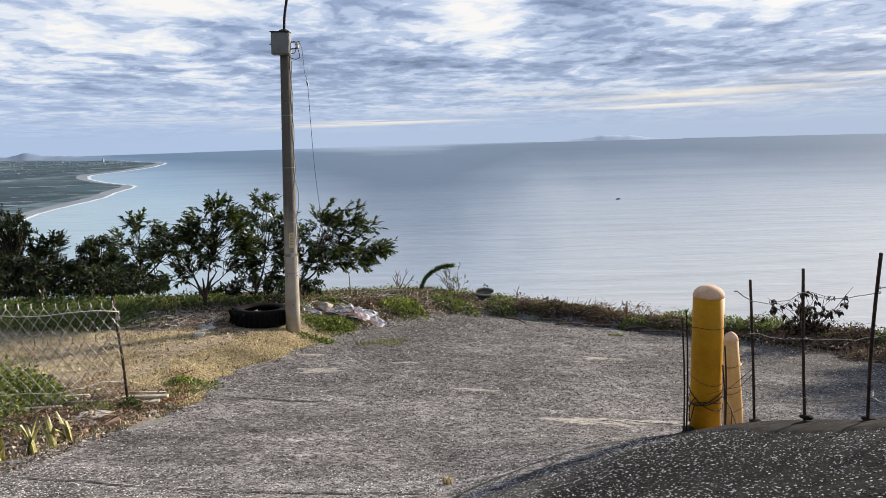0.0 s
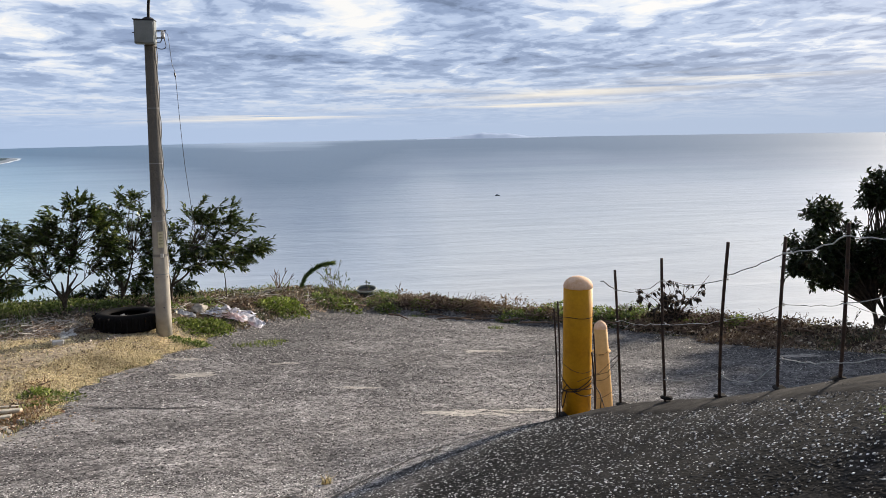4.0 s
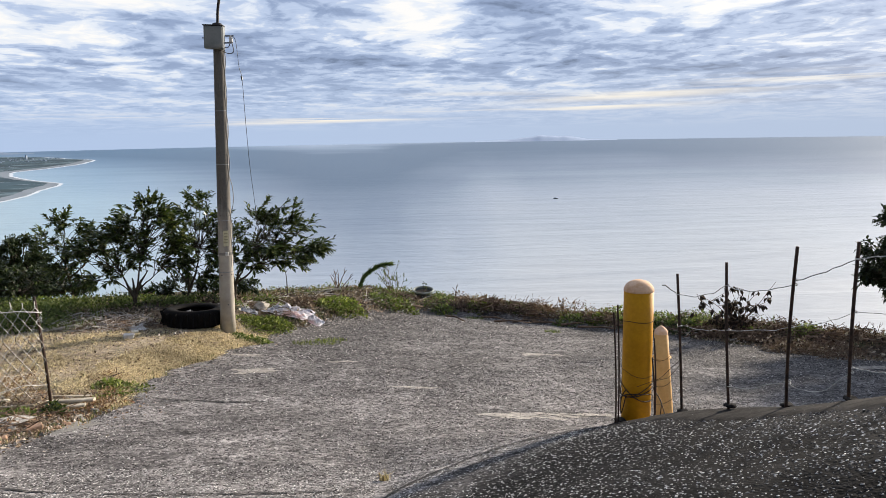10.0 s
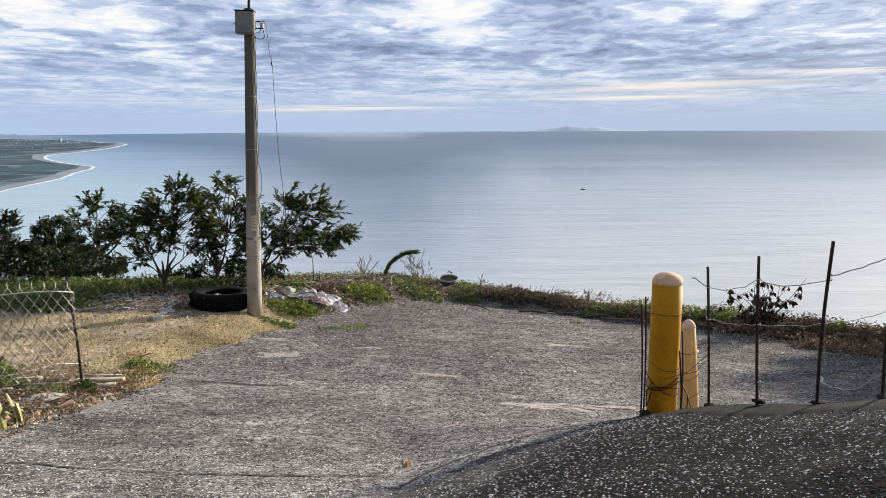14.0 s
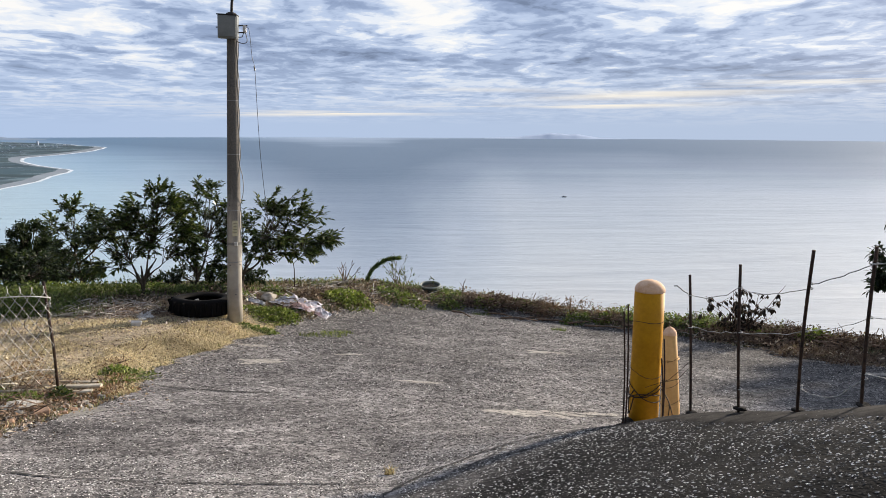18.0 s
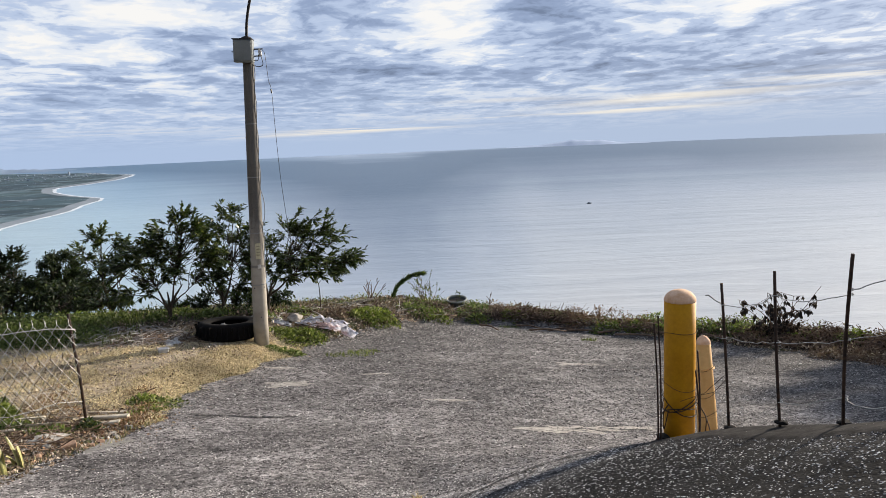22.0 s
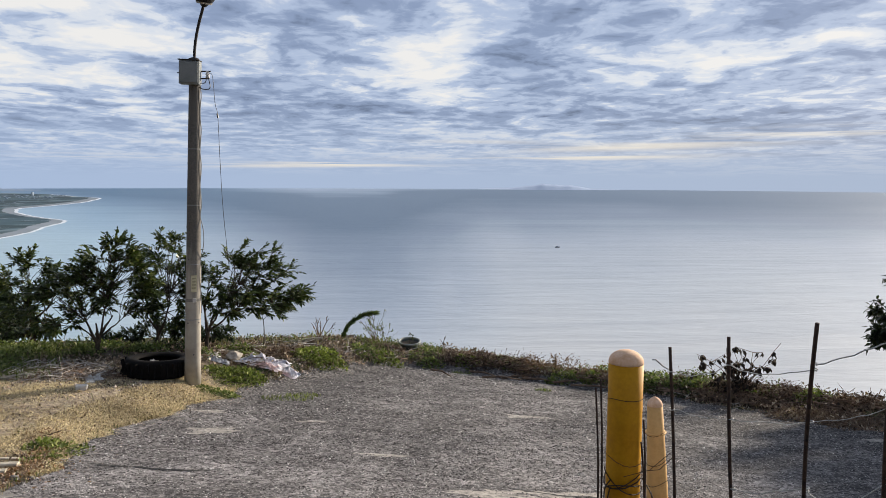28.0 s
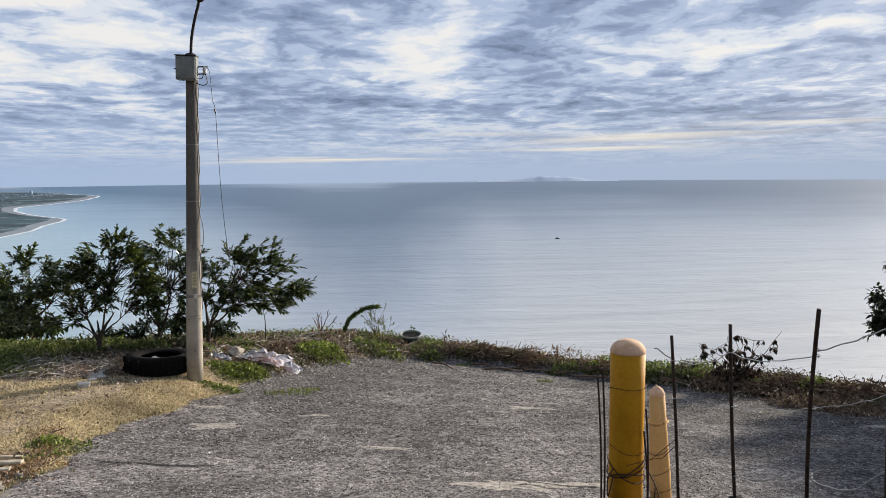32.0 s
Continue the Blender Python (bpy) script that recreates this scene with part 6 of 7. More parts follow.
blades("straw", 11000, lawn_any, 0.024, 0.008, STRAW, "loose dry straw strewn over the soil", 460, 6.5)
cover("leaf_litter", 4200, lawn_any, 0.035, LITTER, "dry leaf crumbs strewn over the lawn's soil", 461, 0.015, "leaf litter")
for k, (x, y, rx, ry, h, n, m) in enumerate(((-4.35, 6.6, 0.35, 0.3, 0.20, 620, WEED), (-3.95, 6.2, 0.25, 0.25, 0.12, 340, WEED), (-4.7, 6.1, 0.4, 0.3, 0.24, 620, WEED), (-3.75, 5.6, 0.25, 0.25, 0.10, 260, GRASS), (-2.9, 7.55, 0.14, 0.25, 0.07, 220, WEED))):
    heap(x, y, rx, ry, h, 0, "clump of bright green weeds under the mesh fence", 470 + k, int(n * 0.55), leafmat=m, size=0.045, ratio=0.5, name="weed_clump", category="weeds")
# ---- tyre, sheet, pots and litter by the pole ----
rng = random.Random(77)


def tyre(x, y, z):
    ob = thing("tyre", x, y, z, "old black lorry tyre lying flat beside the pole, filled with litter", "tyre")
    R, r, h = 0.47, 0.28, 0.27
    prof = [(r, 0.03), (r + 0.03, 0.0), (R - 0.06, 0.0), (R - 0.015, 0.02), (R, 0.05), (R, h - 0.05), (R - 0.015, h - 0.02), (R - 0.06, h), (r + 0.03, h - 0.01), (r, h - 0.04), (r + 0.02, h - 0.05), (R - 0.05, h - 0.04), (R - 0.04, 0.05), (r + 0.02, 0.05)]
    part("carcass", lathe(prof, 48, closed=True), RUBBER, ob, smooth=True)
    lug = block(0.05, 0.018, h * 0.8, 0.004)
    for k in range(36):
        a = 360 / 36 * k
        part("tread_lug", moved(lug, pose((R + 0.002) * math.cos(radians(a)), (R + 0.002) * math.sin(radians(a)), h / 2, 0, 18 if k % 2 else -18, a)), RUBBER, ob)
    return ob


TX, TY = -2.98, 11.42
tyre(TX, TY, gz(TX, TY) + 0.01).matrix_basis = pose(TX, TY, gz(TX, TY) + 0.015, -3, 3, 20)


def crumple(name, x, y, sx, sy, h, mat, label, seed, category="litter", rz=0.0, n=26, z=0.0):
    """A crumpled sheet lying on the ground."""
    q = random.Random(seed)
    off = Vector((q.uniform(0, 90), q.uniform(0, 90), 0))
    v = []
    for j in range(n):
        for i in range(n):
            u, w = i / (n - 1) - 0.5, j / (n - 1) - 0.5
            px, py = u * sx, w * sy
            px += 0.06 * sx * noise.noise(Vector((u * 4, w * 4, 7)) + off)
            py += 0.10 * sy * noise.noise(Vector((u * 4, w * 4, 3)) + off)
            f = abs(noise.noise(Vector((u * 5 + 0.5 * w, w * 7, 0)) + off)) * 1.1 + 0.5 * abs(noise.noise(Vector((u * 13, w * 13, 2)) + off))
            edge = min(1.0, 5 * (0.5 - abs(u)), 5 * (0.5 - abs(w)))
            v.append((px, py, 0.012 + h * f * max(0.15, edge)))
    f = [(j * n + i, j * n + i + 1, (j + 1) * n + i + 1, (j + 1) * n + i) for j in range(n - 1) for i in range(n - 1)]
    ob = part(name, (v, f), mat, smooth=False)
    c, s = math.cos(radians(rz)), math.sin(radians(rz))
    gx = gz(x + 0.2 * c, y + 0.2 * s) - gz(x - 0.2 * c, y - 0.2 * s)
    gy = gz(x - 0.2 * s, y + 0.2 * c) - gz(x + 0.2 * s, y - 0.2 * c)
    ob.matrix_basis = pose(x, y, gz(x, y) + z, math.degrees(math.atan(gy / 0.4)), -math.degrees(math.atan(gx / 0.4)), rz)
    return tagged(ob, label, category)


def tarp_mat():
    s = Shade("striped_tarpaulin")
    w = s.noise(2.3, 3, 0.5)
    col = s.ramp(w, (0.36, (0.28, 0.31, 0.40)), (0.45, (0.68, 0.66, 0.70)), (0.54, (0.84, 0.80, 0.80)), (0.62, (0.70, 0.48, 0.44)))
    s.bump(s.noise(30, 3), 0.3, 0.01)
    return s.done(col, 0.6)


TARP = tarp_mat()
crumple("tarpaulin", -1.70, 12.95, 0.85, 0.5, 0.12, TARP, "crumpled pinkish-white and blue plastic sheet on the weeds", 5, "tarpaulin", -22, 40)
crumple("plastic_sheet", -1.28, 12.85, 0.42, 0.26, 0.08, TARP, "crumpled end of a pale plastic sheet", 6, "tarpaulin", -25)
crumple("plastic_bag", -2.40, 12.72, 0.36, 0.22, 0.07, plain("grey_plastic", (0.22, 0.23, 0.26), (0.48, 0.49, 0.52), 9, 0.5), "crumpled grey plastic bag beside a stone", 7, "bag", 10)
crumple("plastic_bag", -2.55, 12.95, 0.25, 0.2, 0.06, PLASTIC_WHITE, "crumpled whitish plastic bag", 8, "bag", 40)
crumple("plastic_bag", -3.72, 10.95, 0.22, 0.18, 0.10, PLASTIC_WHITE, "crumpled white plastic bag on dry grass", 9, "bag", 30)
crumple("plastic_bag", -3.02, 11.4, 0.22, 0.15, 0.06, PLASTIC_WHITE, "white plastic scrap inside the tyre", 10, "bag", 0, z=0.18)
crumple("plastic_scrap", -4.6, 11.15, 0.5, 0.2, 0.05, PLASTIC_WHITE, "pale plastic scraps among grey twigs", 12, "litter", 5)


def stone(name, x, y, size, mat, label, seed, category="stone", flat=0.55, rz=0, lift=0.0):
    ob = part(name, rock(size, random.Random(seed), flat), mat, smooth=False)
    ob.matrix_basis = pose(x, y, gz(x, y) + size * flat * 0.30 + lift, 0, 0, rz)
    return tagged(ob, label, category, "loose stones" if category == "stone" else "")


stone("stone", -2.20, 13.0, 0.30, STONE, "pale rounded boulder beside the plastic sheet", 1, flat=0.62, rz=20)
stone("stone", -3.70, 10.75, 0.12, PLASTIC_WHITE, "white flat chunk on dry grass", 2, "litter", 0.35)
slab = part("litter_block", moved(block(0.15, 0.12, 0.06, 0.01, 0.015, rng), pose(0, 0, 0.035)), PLASTIC_WHITE)
slab.matrix_basis = pose(-3.62, 10.28, gz(-3.62, 10.28), 0, 0, 15)
tagged(slab, "pinkish-white foam block lying on dry grass", "litter")
for k in range(44):
    a = rng.uniform(0, 1)
    x, y = (-3.15 + rng.gauss(0, 0.22), 5.95 + rng.gauss(0, 0.35)) if k < 32 else (-2.85 + rng.gauss(0, 0.12), 6.6 + rng.gauss(0, 0.3))
    x = min(x, float(left_x(y)) - 0.04)
    stone("stone", x, y, rng.uniform(0.03, 0.09), (STONE, TERRACOTTA, CREAM)[k % 3], "small broken stone under the mesh fence", 100 + k, rz=rng.uniform(0, 180))
brick = part("brick", moved(block(0.12, 0.085, 0.045, 0.008, 0.012, rng), pose(0, 0, 0.03)), TERRACOTTA)
brick.matrix_basis = pose(-2.93, 6.02, gz(-2.93, 6.02), 4, -6, 30)
tagged(brick, "broken buff brick at the pavement's edge", "brick")
crag = part("mortar_slab", moved(rock(0.34, random.Random(4), 0.16), pose(0, 0, 0.02)), FLAKY)
crag.matrix_basis = pose(-3.25, 6.25, gz(-3.25, 6.25), 3, -3, 5)
tagged(crag, "flaking whitish slab under the mesh fence", "slab")

# loose planks behind and beside the mesh fence
for k, (x, y, ln, rz, w) in enumerate(((-3.25, 7.45, 0.42, 2, 0.05), (-3.12, 7.15, 0.48, -6, 0.07), (-3.1, 6.95, 0.40, 3, 0.045), (-4.0, 7.0, 0.75, 4, 0.06), (-4.1, 6.45, 0.9, 14, 0.045), (-3.65, 6.75, 0.7, 10, 0.03), (-4.5, 6.6, 0.6, 30, 0.05))):
    pl = part("plank", moved(block(ln, w * 0.8, 0.022, 0.005, 0.012, rng), pose(0, 0, 0.012)), DRY_WOOD)
    pl.matrix_basis = pose(x, y, gz(x, y) + 0.015 + 0.02 * (k % 2), 0, rng.uniform(-4, 4), rz)
    tagged(pl, "weathered pale plank lying on the soil", "plank", "loose planks")
plk = part("board", moved(block(0.42, 0.12, 0.06, 0.015, 0.02, rng), pose(0, 0, 0.04)), DRY_WOOD)
plk.matrix_basis = pose(-1.1, 15.3, gz(-1.1, 15.3) + 0.02, 0, -4, -5)
tagged(plk, "bleached driftwood board lying on the verge", "board")


def pot(x, y, z):
    ob = thing("plant_pot", x, y, z, "dark green plastic bowl with pale rim and tiny seedling", "plant pot")
    part("bowl", lathe([(0.13, 0.0), (0.17, 0.02), (0.215, 0.14), (0.20, 0.14), (0.16, 0.05), (0.01, 0.05)], 36), POT_MAT, ob, smooth=True)
    part("rim", lathe([(0.212, 0.135), (0.235, 0.14), (0.238, 0.165), (0.225, 0.175), (0.205, 0.165), (0.205, 0.14)], 36, closed=True), POT_RIM, ob, smooth=True)
    part("soil", lathe([(0.18, 0.10), (0.17, 0.112), (0.01, 0.118)], 24), BARK, ob)
    v, f = [], []
    q = random.Random(3)
    bits = []
    for dx in (0.0, 0.05):
        top = Vector((0.02 + dx, 0, 0.34 - dx))
        bits.append(tube([(dx, 0, 0.11), (0.01 + dx, 0, 0.22), top], 0.004, 5, False))
        for _ in range(7):
            leaf_geo(v, f, top - Vector((0, 0, 0.05 * q.random())), rand_dir(q, 0.3), Vector((0, 0, 1)), 0.07, 0.03)
    seedling = part("seedling", join(*bits), TWIG, ob)
    part("leaves", (v, f), LEAF, seedling)
    return ob


pot(0.90, 15.7, gz(0.9, 15.7)).matrix_basis = pose(0.90, 15.7, gz(0.90, 15.7) + 0.01, 8, 0, 0)

# the bowed spiky plant, thin weeds and dead sprigs on the verge
fx, fy = -0.54, 15.75
spike = thing("spiky_plant", fx, fy, gz(fx, fy), "bowed blue-green plant with scaly leaves on the verge", "plant")
stem = [tuple(v) for v in curve_through([(0, 0, -0.03), (0.05, 0, 0.12), (0.13, 0, 0.28), (0.27, 0, 0.42), (0.47, 0, 0.53), (0.70, 0, 0.57)], 6)]
part("stem", tube(stem, [0.018 - 0.014 * k / (len(stem) - 1) for k in range(len(stem))], 7), FERN_MAT, spike, smooth=True)
v, f = [], []
q = random.Random(8)
for k in range(760):
    i = q.randrange(2, len(stem) - 1)
    p = Vector(stem[i]).lerp(Vector(stem[i + 1]), q.random())
    t = (Vector(stem[i + 1]) - Vector(stem[i])).normalized()
    leaf_geo(v, f, p, (t * 1.0 + rand_dir(q) * 0.6).normalized(), rand_dir(q, 0.8), 0.125 * q.uniform(0.5, 1.2), 0.020)
part("leaves", (v, f), FERN_MAT, spike)
v, f = [], []
for k in range(240):
    i = q.randrange(len(stem) * 2 // 3, len(stem) - 1)
    p = Vector(stem[i]).lerp(Vector(stem[i + 1]), q.random())
    t = (Vector(stem[i + 1]) - Vector(stem[i])).normalized()
    leaf_geo(v, f, p, (t * 1.3 + rand_dir(q, 0.25) * 0.5).normalized(), rand_dir(q, 0.8), 0.15 * q.uniform(0.6, 1.2), 0.018)
part("young_leaves", (v, f), WEED, spike, "paler young leaves at the tip")


def sprig(name, x, y, h, n, mat, label, seed, leafmat=None, spread=0.5, r=0.006, category="plant", leaves=60, size=0.04, ratio=0.5):
    """An upright weed or dead sprig of forking stalks."""
    q = random.Random(seed)
    ob = thing(name, x, y, gz(x, y), label, category)
    v, f = [], []
    for _ in range(n):
        top = Vector((q.gauss(0, spread) * h, q.gauss(0, spread * 0.5) * h, h * q.uniform(0.6, 1.05)))
        pts = bent(Vector((q.uniform(-0.03, 0.03), q.uniform(-0.03, 0.03), -0.03)), top, q, 0.1 * h, 5)
        bits = [tube(pts, [r * (1 - 0.7 * i / 5) for i in range(6)], 5, False)]
        for _ in range(2):
            a = pts[q.randint(2, 4)]
            e = a + (top.normalized() + rand_dir(q) * 0.8).normalized() * h * 0.3
            bits.append(tube([a, a.lerp(e, 0.5) + rand_dir(q) * 0.02, e], [r * 0.5, r * 0.4, r * 0.25], 4, False))
            if leafmat:
                for _ in range(max(1, leaves // (2 * n))):
                    leaf_geo(v, f, a.lerp(e, q.random()), rand_dir(q, -0.2), Vector((0, 0, 1)), size * q.uniform(0.6, 1.2), size * ratio)
        part("stalk", join(*bits), mat, ob)
    if leafmat:
        part("leaves", (v, f), leafmat, ob)
    return ob


sprig("weed", 0.16, 15.9, 0.70, 11, TWIG, "tall thin weed with small leaves on the verge", 1, GRASS, 0.28, 0.005, leaves=360, size=0.038)
sprig("weed", 0.34, 15.8, 0.46, 9, TWIG, "thin weed with small leaves on the verge", 2, GRASS, 0.3, 0.004, leaves=260, size=0.038)
sprig("dead_sprig", -0.98, 15.5, 0.50, 6, TWIG, "dark leafless sprig on the verge", 3, None, 0.4, 0.014)
sprig("dead_sprig", 1.6, 15.1, 0.52, 1, TWIG, "short dark stick leaning on the verge", 4, None, 0.35, 0.014)
sprig("dead_sprig", 8.35, 11.2, 0.35, 2, TWIG, "short dark stick standing in brushwood", 6, None, 0.25, 0.009)
q = random.Random(41)
wither = thing("dead_bush", 6.4, 12.3, gz(6.4, 12.3), "withered bush with large drooping dark leaves on the verge", "bush")
v, f = [], []
for k in range(15):
    top = Vector((-0.75 + 1.45 * k / 14 + q.uniform(-0.08, 0.08), q.uniform(-0.2, 0.2), q.uniform(0.40, 1.0)))
    pts = bent(Vector((q.uniform(-0.2, 0.2), 0, -0.03)), top, q, 0.12, 6)
    stalks = [tube(pts, [0.011 * (1 - 0.7 * i / 6) for i in range(7)], 5, False)]
    for j in range(6):
        a = pts[q.randint(2, 6)]
        e = a + Vector((q.gauss(0, 0.14), q.gauss(0, 0.1), q.uniform(-0.04, 0.12)))
        stalks.append(tube([a, e], [0.005, 0.003], 4, False))
        for _ in range(5):
            droop = Vector((q.gauss(0, 0.5), q.gauss(0, 0.5), -0.9)).normalized()
            leaf_geo(v, f, a.lerp(e, q.uniform(0.3, 1)), droop, rand_dir(q, 0.2), q.uniform(0.08, 0.15), q.uniform(0.035, 0.06))
    part("stalk", join(*stalks), TWIG, wither)
part("leaves", (v, f), WITHERED, wither)
sprig("dead_bush", 3.75, 14.3, 0.36, 6, TWIG, "rusty dried weed standing on the verge", 7, RUST_WEED, 0.35, 0.006, "bush", 160, 0.06, 0.25)
sprig("weed", 7.0, 12.0, 0.45, 4, TWIG, "thin pale weed in the brushwood", 8, GRASS, 0.35, 0.004, leaves=70, size=0.035)
sprig("weed", 8.9, 10.7, 0.32, 5, TWIG, "low dark weed at the edge of the driveway", 9, LEAF_DARK, 0.4, 0.005, leaves=120, size=0.04)
for k, (x, y, ln, rz) in enumerate(((1.45, 14.15, 0.55, -50), (2.6, 13.95, 0.75, -8), (2.9, 14.15, 0.6, 20), (4.3, 13.35, 1.0, -15), (4.9, 13.1, 0.9, -35), (-2.9, 12.3, 0.9, 12), (-2.2, 13.2, 0.9, 8), (2.3, 14.35, 0.6, -30), (3.4, 13.95, 0.8, -22), (5.6, 12.6, 0.9, -40), (6.6, 11.75, 0.8, -30), (7.6, 11.2, 0.9, -48), (0.6, 14.75, 0.5, 15), (3.9, 13.75, 0.7, 5), (8.2, 10.75, 0.7, -60))):
    br = part("branch", tube([(-ln / 2, 0, 0.02), (0, 0.04, 0.05), (ln / 2, 0, 0.03)], [0.022, 0.018, 0.010], 7), TWIG, smooth=True)
    br.matrix_basis = pose(x, y, gz(x, y) + 0.01, 0, 4, rz)
    tagged(br, "dead fallen branch lying along the verge", "branch", "fallen branches")

# ---- striped snake plants at the pavement's edge ----
def snake_mat():
    s = Shade("variegated_leaf")
    rim = s.t.nodes.new("ShaderNodeVertexColor")
    rim.layer_name = "rim"
    bands = s.noise(18, 3, 0.5, s.mapped(1, 1, 4))
    green = s.ramp(bands, (0.4, (0.10, 0.11, 0.035)), (0.6, (0.26, 0.25, 0.09)))
    return s.done(s.mix(rim.outputs["Color"], green, (0.72, 0.64, 0.26)), 0.45)


SNAKE = snake_mat()


def snake_leaf(parent, q, h, w, lean, az):
    v, f, c = [], [], []
    n = 8
    for i in range(n + 1):
        u = i / n
        half = w * (0.55 + 1.2 * u - 1.75 * u ** 2.6) * (1 if u < 0.98 else 0.05)
        out = lean * h * u * u
        for s, d in ((-1, 0.0), (-0.72, 0.01), (0, 0.03), (0.72, 0.01), (1, 0.0)):
            v.append((s * half, out - d * 0.6, h * u * (1 - 0.15 * lean * u)))
            c.append(1.0 if abs(s) == 1 else (0.35 if abs(s) > 0.5 else 0.0))
    for i in range(n):
        for j in range(4):
            f.append((i * 5 + j, i * 5 + j + 1, i * 5 + j + 6, i * 5 + j + 5))
    ob = part("leaf", moved((v, f), pose(q.uniform(-0.03, 0.03), q.uniform(-0.03, 0.03), -0.02, 0, 0, az)), SNAKE, parent, smooth=True)
    col = ob.data.color_attributes.new("rim", "FLOAT_COLOR", "POINT")
    for i, k in enumerate(c):
        col.data[i].color = (k, k, k, 1)


q = random.Random(14)
for k, (x, y, n) in enumerate(((-3.03, 4.62, 4), (-3.0, 4.92, 4), (-2.99, 5.18, 4), (-3.02, 5.42, 3), (-3.05, 4.3, 4), (-3.15, 4.75, 3), (-3.2, 5.25, 3))):
    plant = thing("snake_plant", x, y, gz(x, y), "snake plant with yellow-edged leaves at the pavement's edge", "plant", "snake plants")
    for j in range(n):
        snake_leaf(plant, q, q.uniform(0.16, 0.30), q.uniform(0.020, 0.032), q.uniform(0.1, 0.55), q.uniform(60, 300))

# ---- chain-link fence ----
A, B = Vector((-3.28, 7.05, 0)), Vector((-5.55, 5.10, 0))
link = thing("mesh_fence", A.x, A.y, gz(A.x, A.y), "sagging rusty chain-link fence on a thin steel post", "fence")
z_a = gz(A.x, A.y)
run = (B - A).length
dirn = (B - A).normalized()
side = Vector((-dirn.y, dirn.x, 0))


def fence_at(s, h, wob=0.0):
    """A place on the mesh: s metres along, h metres up its height."""
    sag = -0.05 * math.sin(math.pi * min(1, s / run * 1.3)) * (h / 0.95)
    lean = 0.06 * math.sin(s * 2.1 + h * 2) * (0.4 + h)
    p = dirn * s + side * (lean + wob)
    return Vector((p.x, p.y, -0.80 + 0.15 * s - z_a + h * (1 + 0.05 * s) - 0.05 * s + sag * 0.4))


def woven(pitch, rise, height, wire, seed, off):
    """Zigzag wires hooked into their neighbours."""
    q = random.Random(seed)
    bits = []
    cols = int(run / (pitch / 2))
    rows = int(height / rise)
    for c in range(cols):
        pts = []
        for r in range(rows + 1):
            s = (c + (0 if (r + c) % 2 else 1)) * pitch / 2
            w = 0.006 if (r + c) % 2 else -0.006
            pts.append(fence_at(s + q.uniform(-0.004, 0.004), r * rise, w + off))
        end = (c + (0 if (rows + c) % 2 else 1)) * pitch / 2
        pts.append(fence_at(end + q.uniform(-0.006, 0.006), rows * rise + q.uniform(0.035, 0.06), off))
        bits.append(tube(pts, wire, 4, False))
    return join(*bits)


part("wire_mesh", woven(0.099, 0.076, 0.94, 0.0027, 3, 0.0), WIRE, link, "diamond mesh of galvanised wire")
part("wire_mesh", woven(0.102, 0.074, 0.62, 0.0018, 4, 0.07), DARK_WIRE, link, "second rusted layer of diamond mesh")
part("post", tube([(0.02, 0.0, -0.1), (0.01, 0, 0.45), (-0.03, 0, 0.20 - z_a)], 0.014, 10), REBAR, link, "rusty round steel post", smooth=True)
part("post", tube([tuple(fence_at(run * 0.97, -0.1)), tuple(fence_at(run * 0.97, 1.0))], 0.016, 10), REBAR, link, "rusty round steel post", smooth=True)
part("top_wire", tube([tuple(fence_at(run * k / 14, 0.86 + 0.02 * math.sin(k * 1.3), 0.01)) for k in range(15)], 0.0045, 6), WIRE, link, smooth=True)
part("bottom_wire", tube([tuple(fence_at(run * k / 14, 0.12 + 0.03 * math.sin(k * 1.7), 0.01)) for k in range(15)], 0.004, 6), WIRE, link, smooth=True)
part("tie", tube([tuple(Vector((0.02 * math.cos(a), 0.02 * math.sin(a), 0.86 + 0.003 * a))) for a in range(18)], 0.003, 5), WIRE, link)

# ---- cracks, patches and loose grit on the pavement ----
def ribbon(name, pts, width, mat, label, seed, category, lift=0.018):
    q = random.Random(seed)
    path = [v for v in curve_through([(x, y, 0) for x, y in pts], 14)]
    v, f = [], []
    wob = 0.0
    for i, p in enumerate(path):
        d = path[min(i + 1, len(path) - 1)] - path[max(i - 1, 0)]
        n = Vector((-d.y, d.x, 0)).normalized()
        wob = 0.75 * wob + q.uniform(-0.012, 0.012)
        end = min(1.0, 6 * i / len(path) + 0.1, 6 * (len(path) - 1 - i) / len(path) + 0.1)
        w = width * q.uniform(0.35, 1.25) * end
        for s in (-1, 1):
            c = p + n * (wob + s * w / 2)
            v.append((c.x, c.y, gz(c.x, c.y) + float(rough_z(c.x, c.y, 0.7)) + lift))
    f = [(2 * i, 2 * i + 1, 2 * i + 3, 2 * i + 2) for i in range(len(path) - 1)]
    return tagged(part(name, (v, f), mat), label, category, kind="structure")


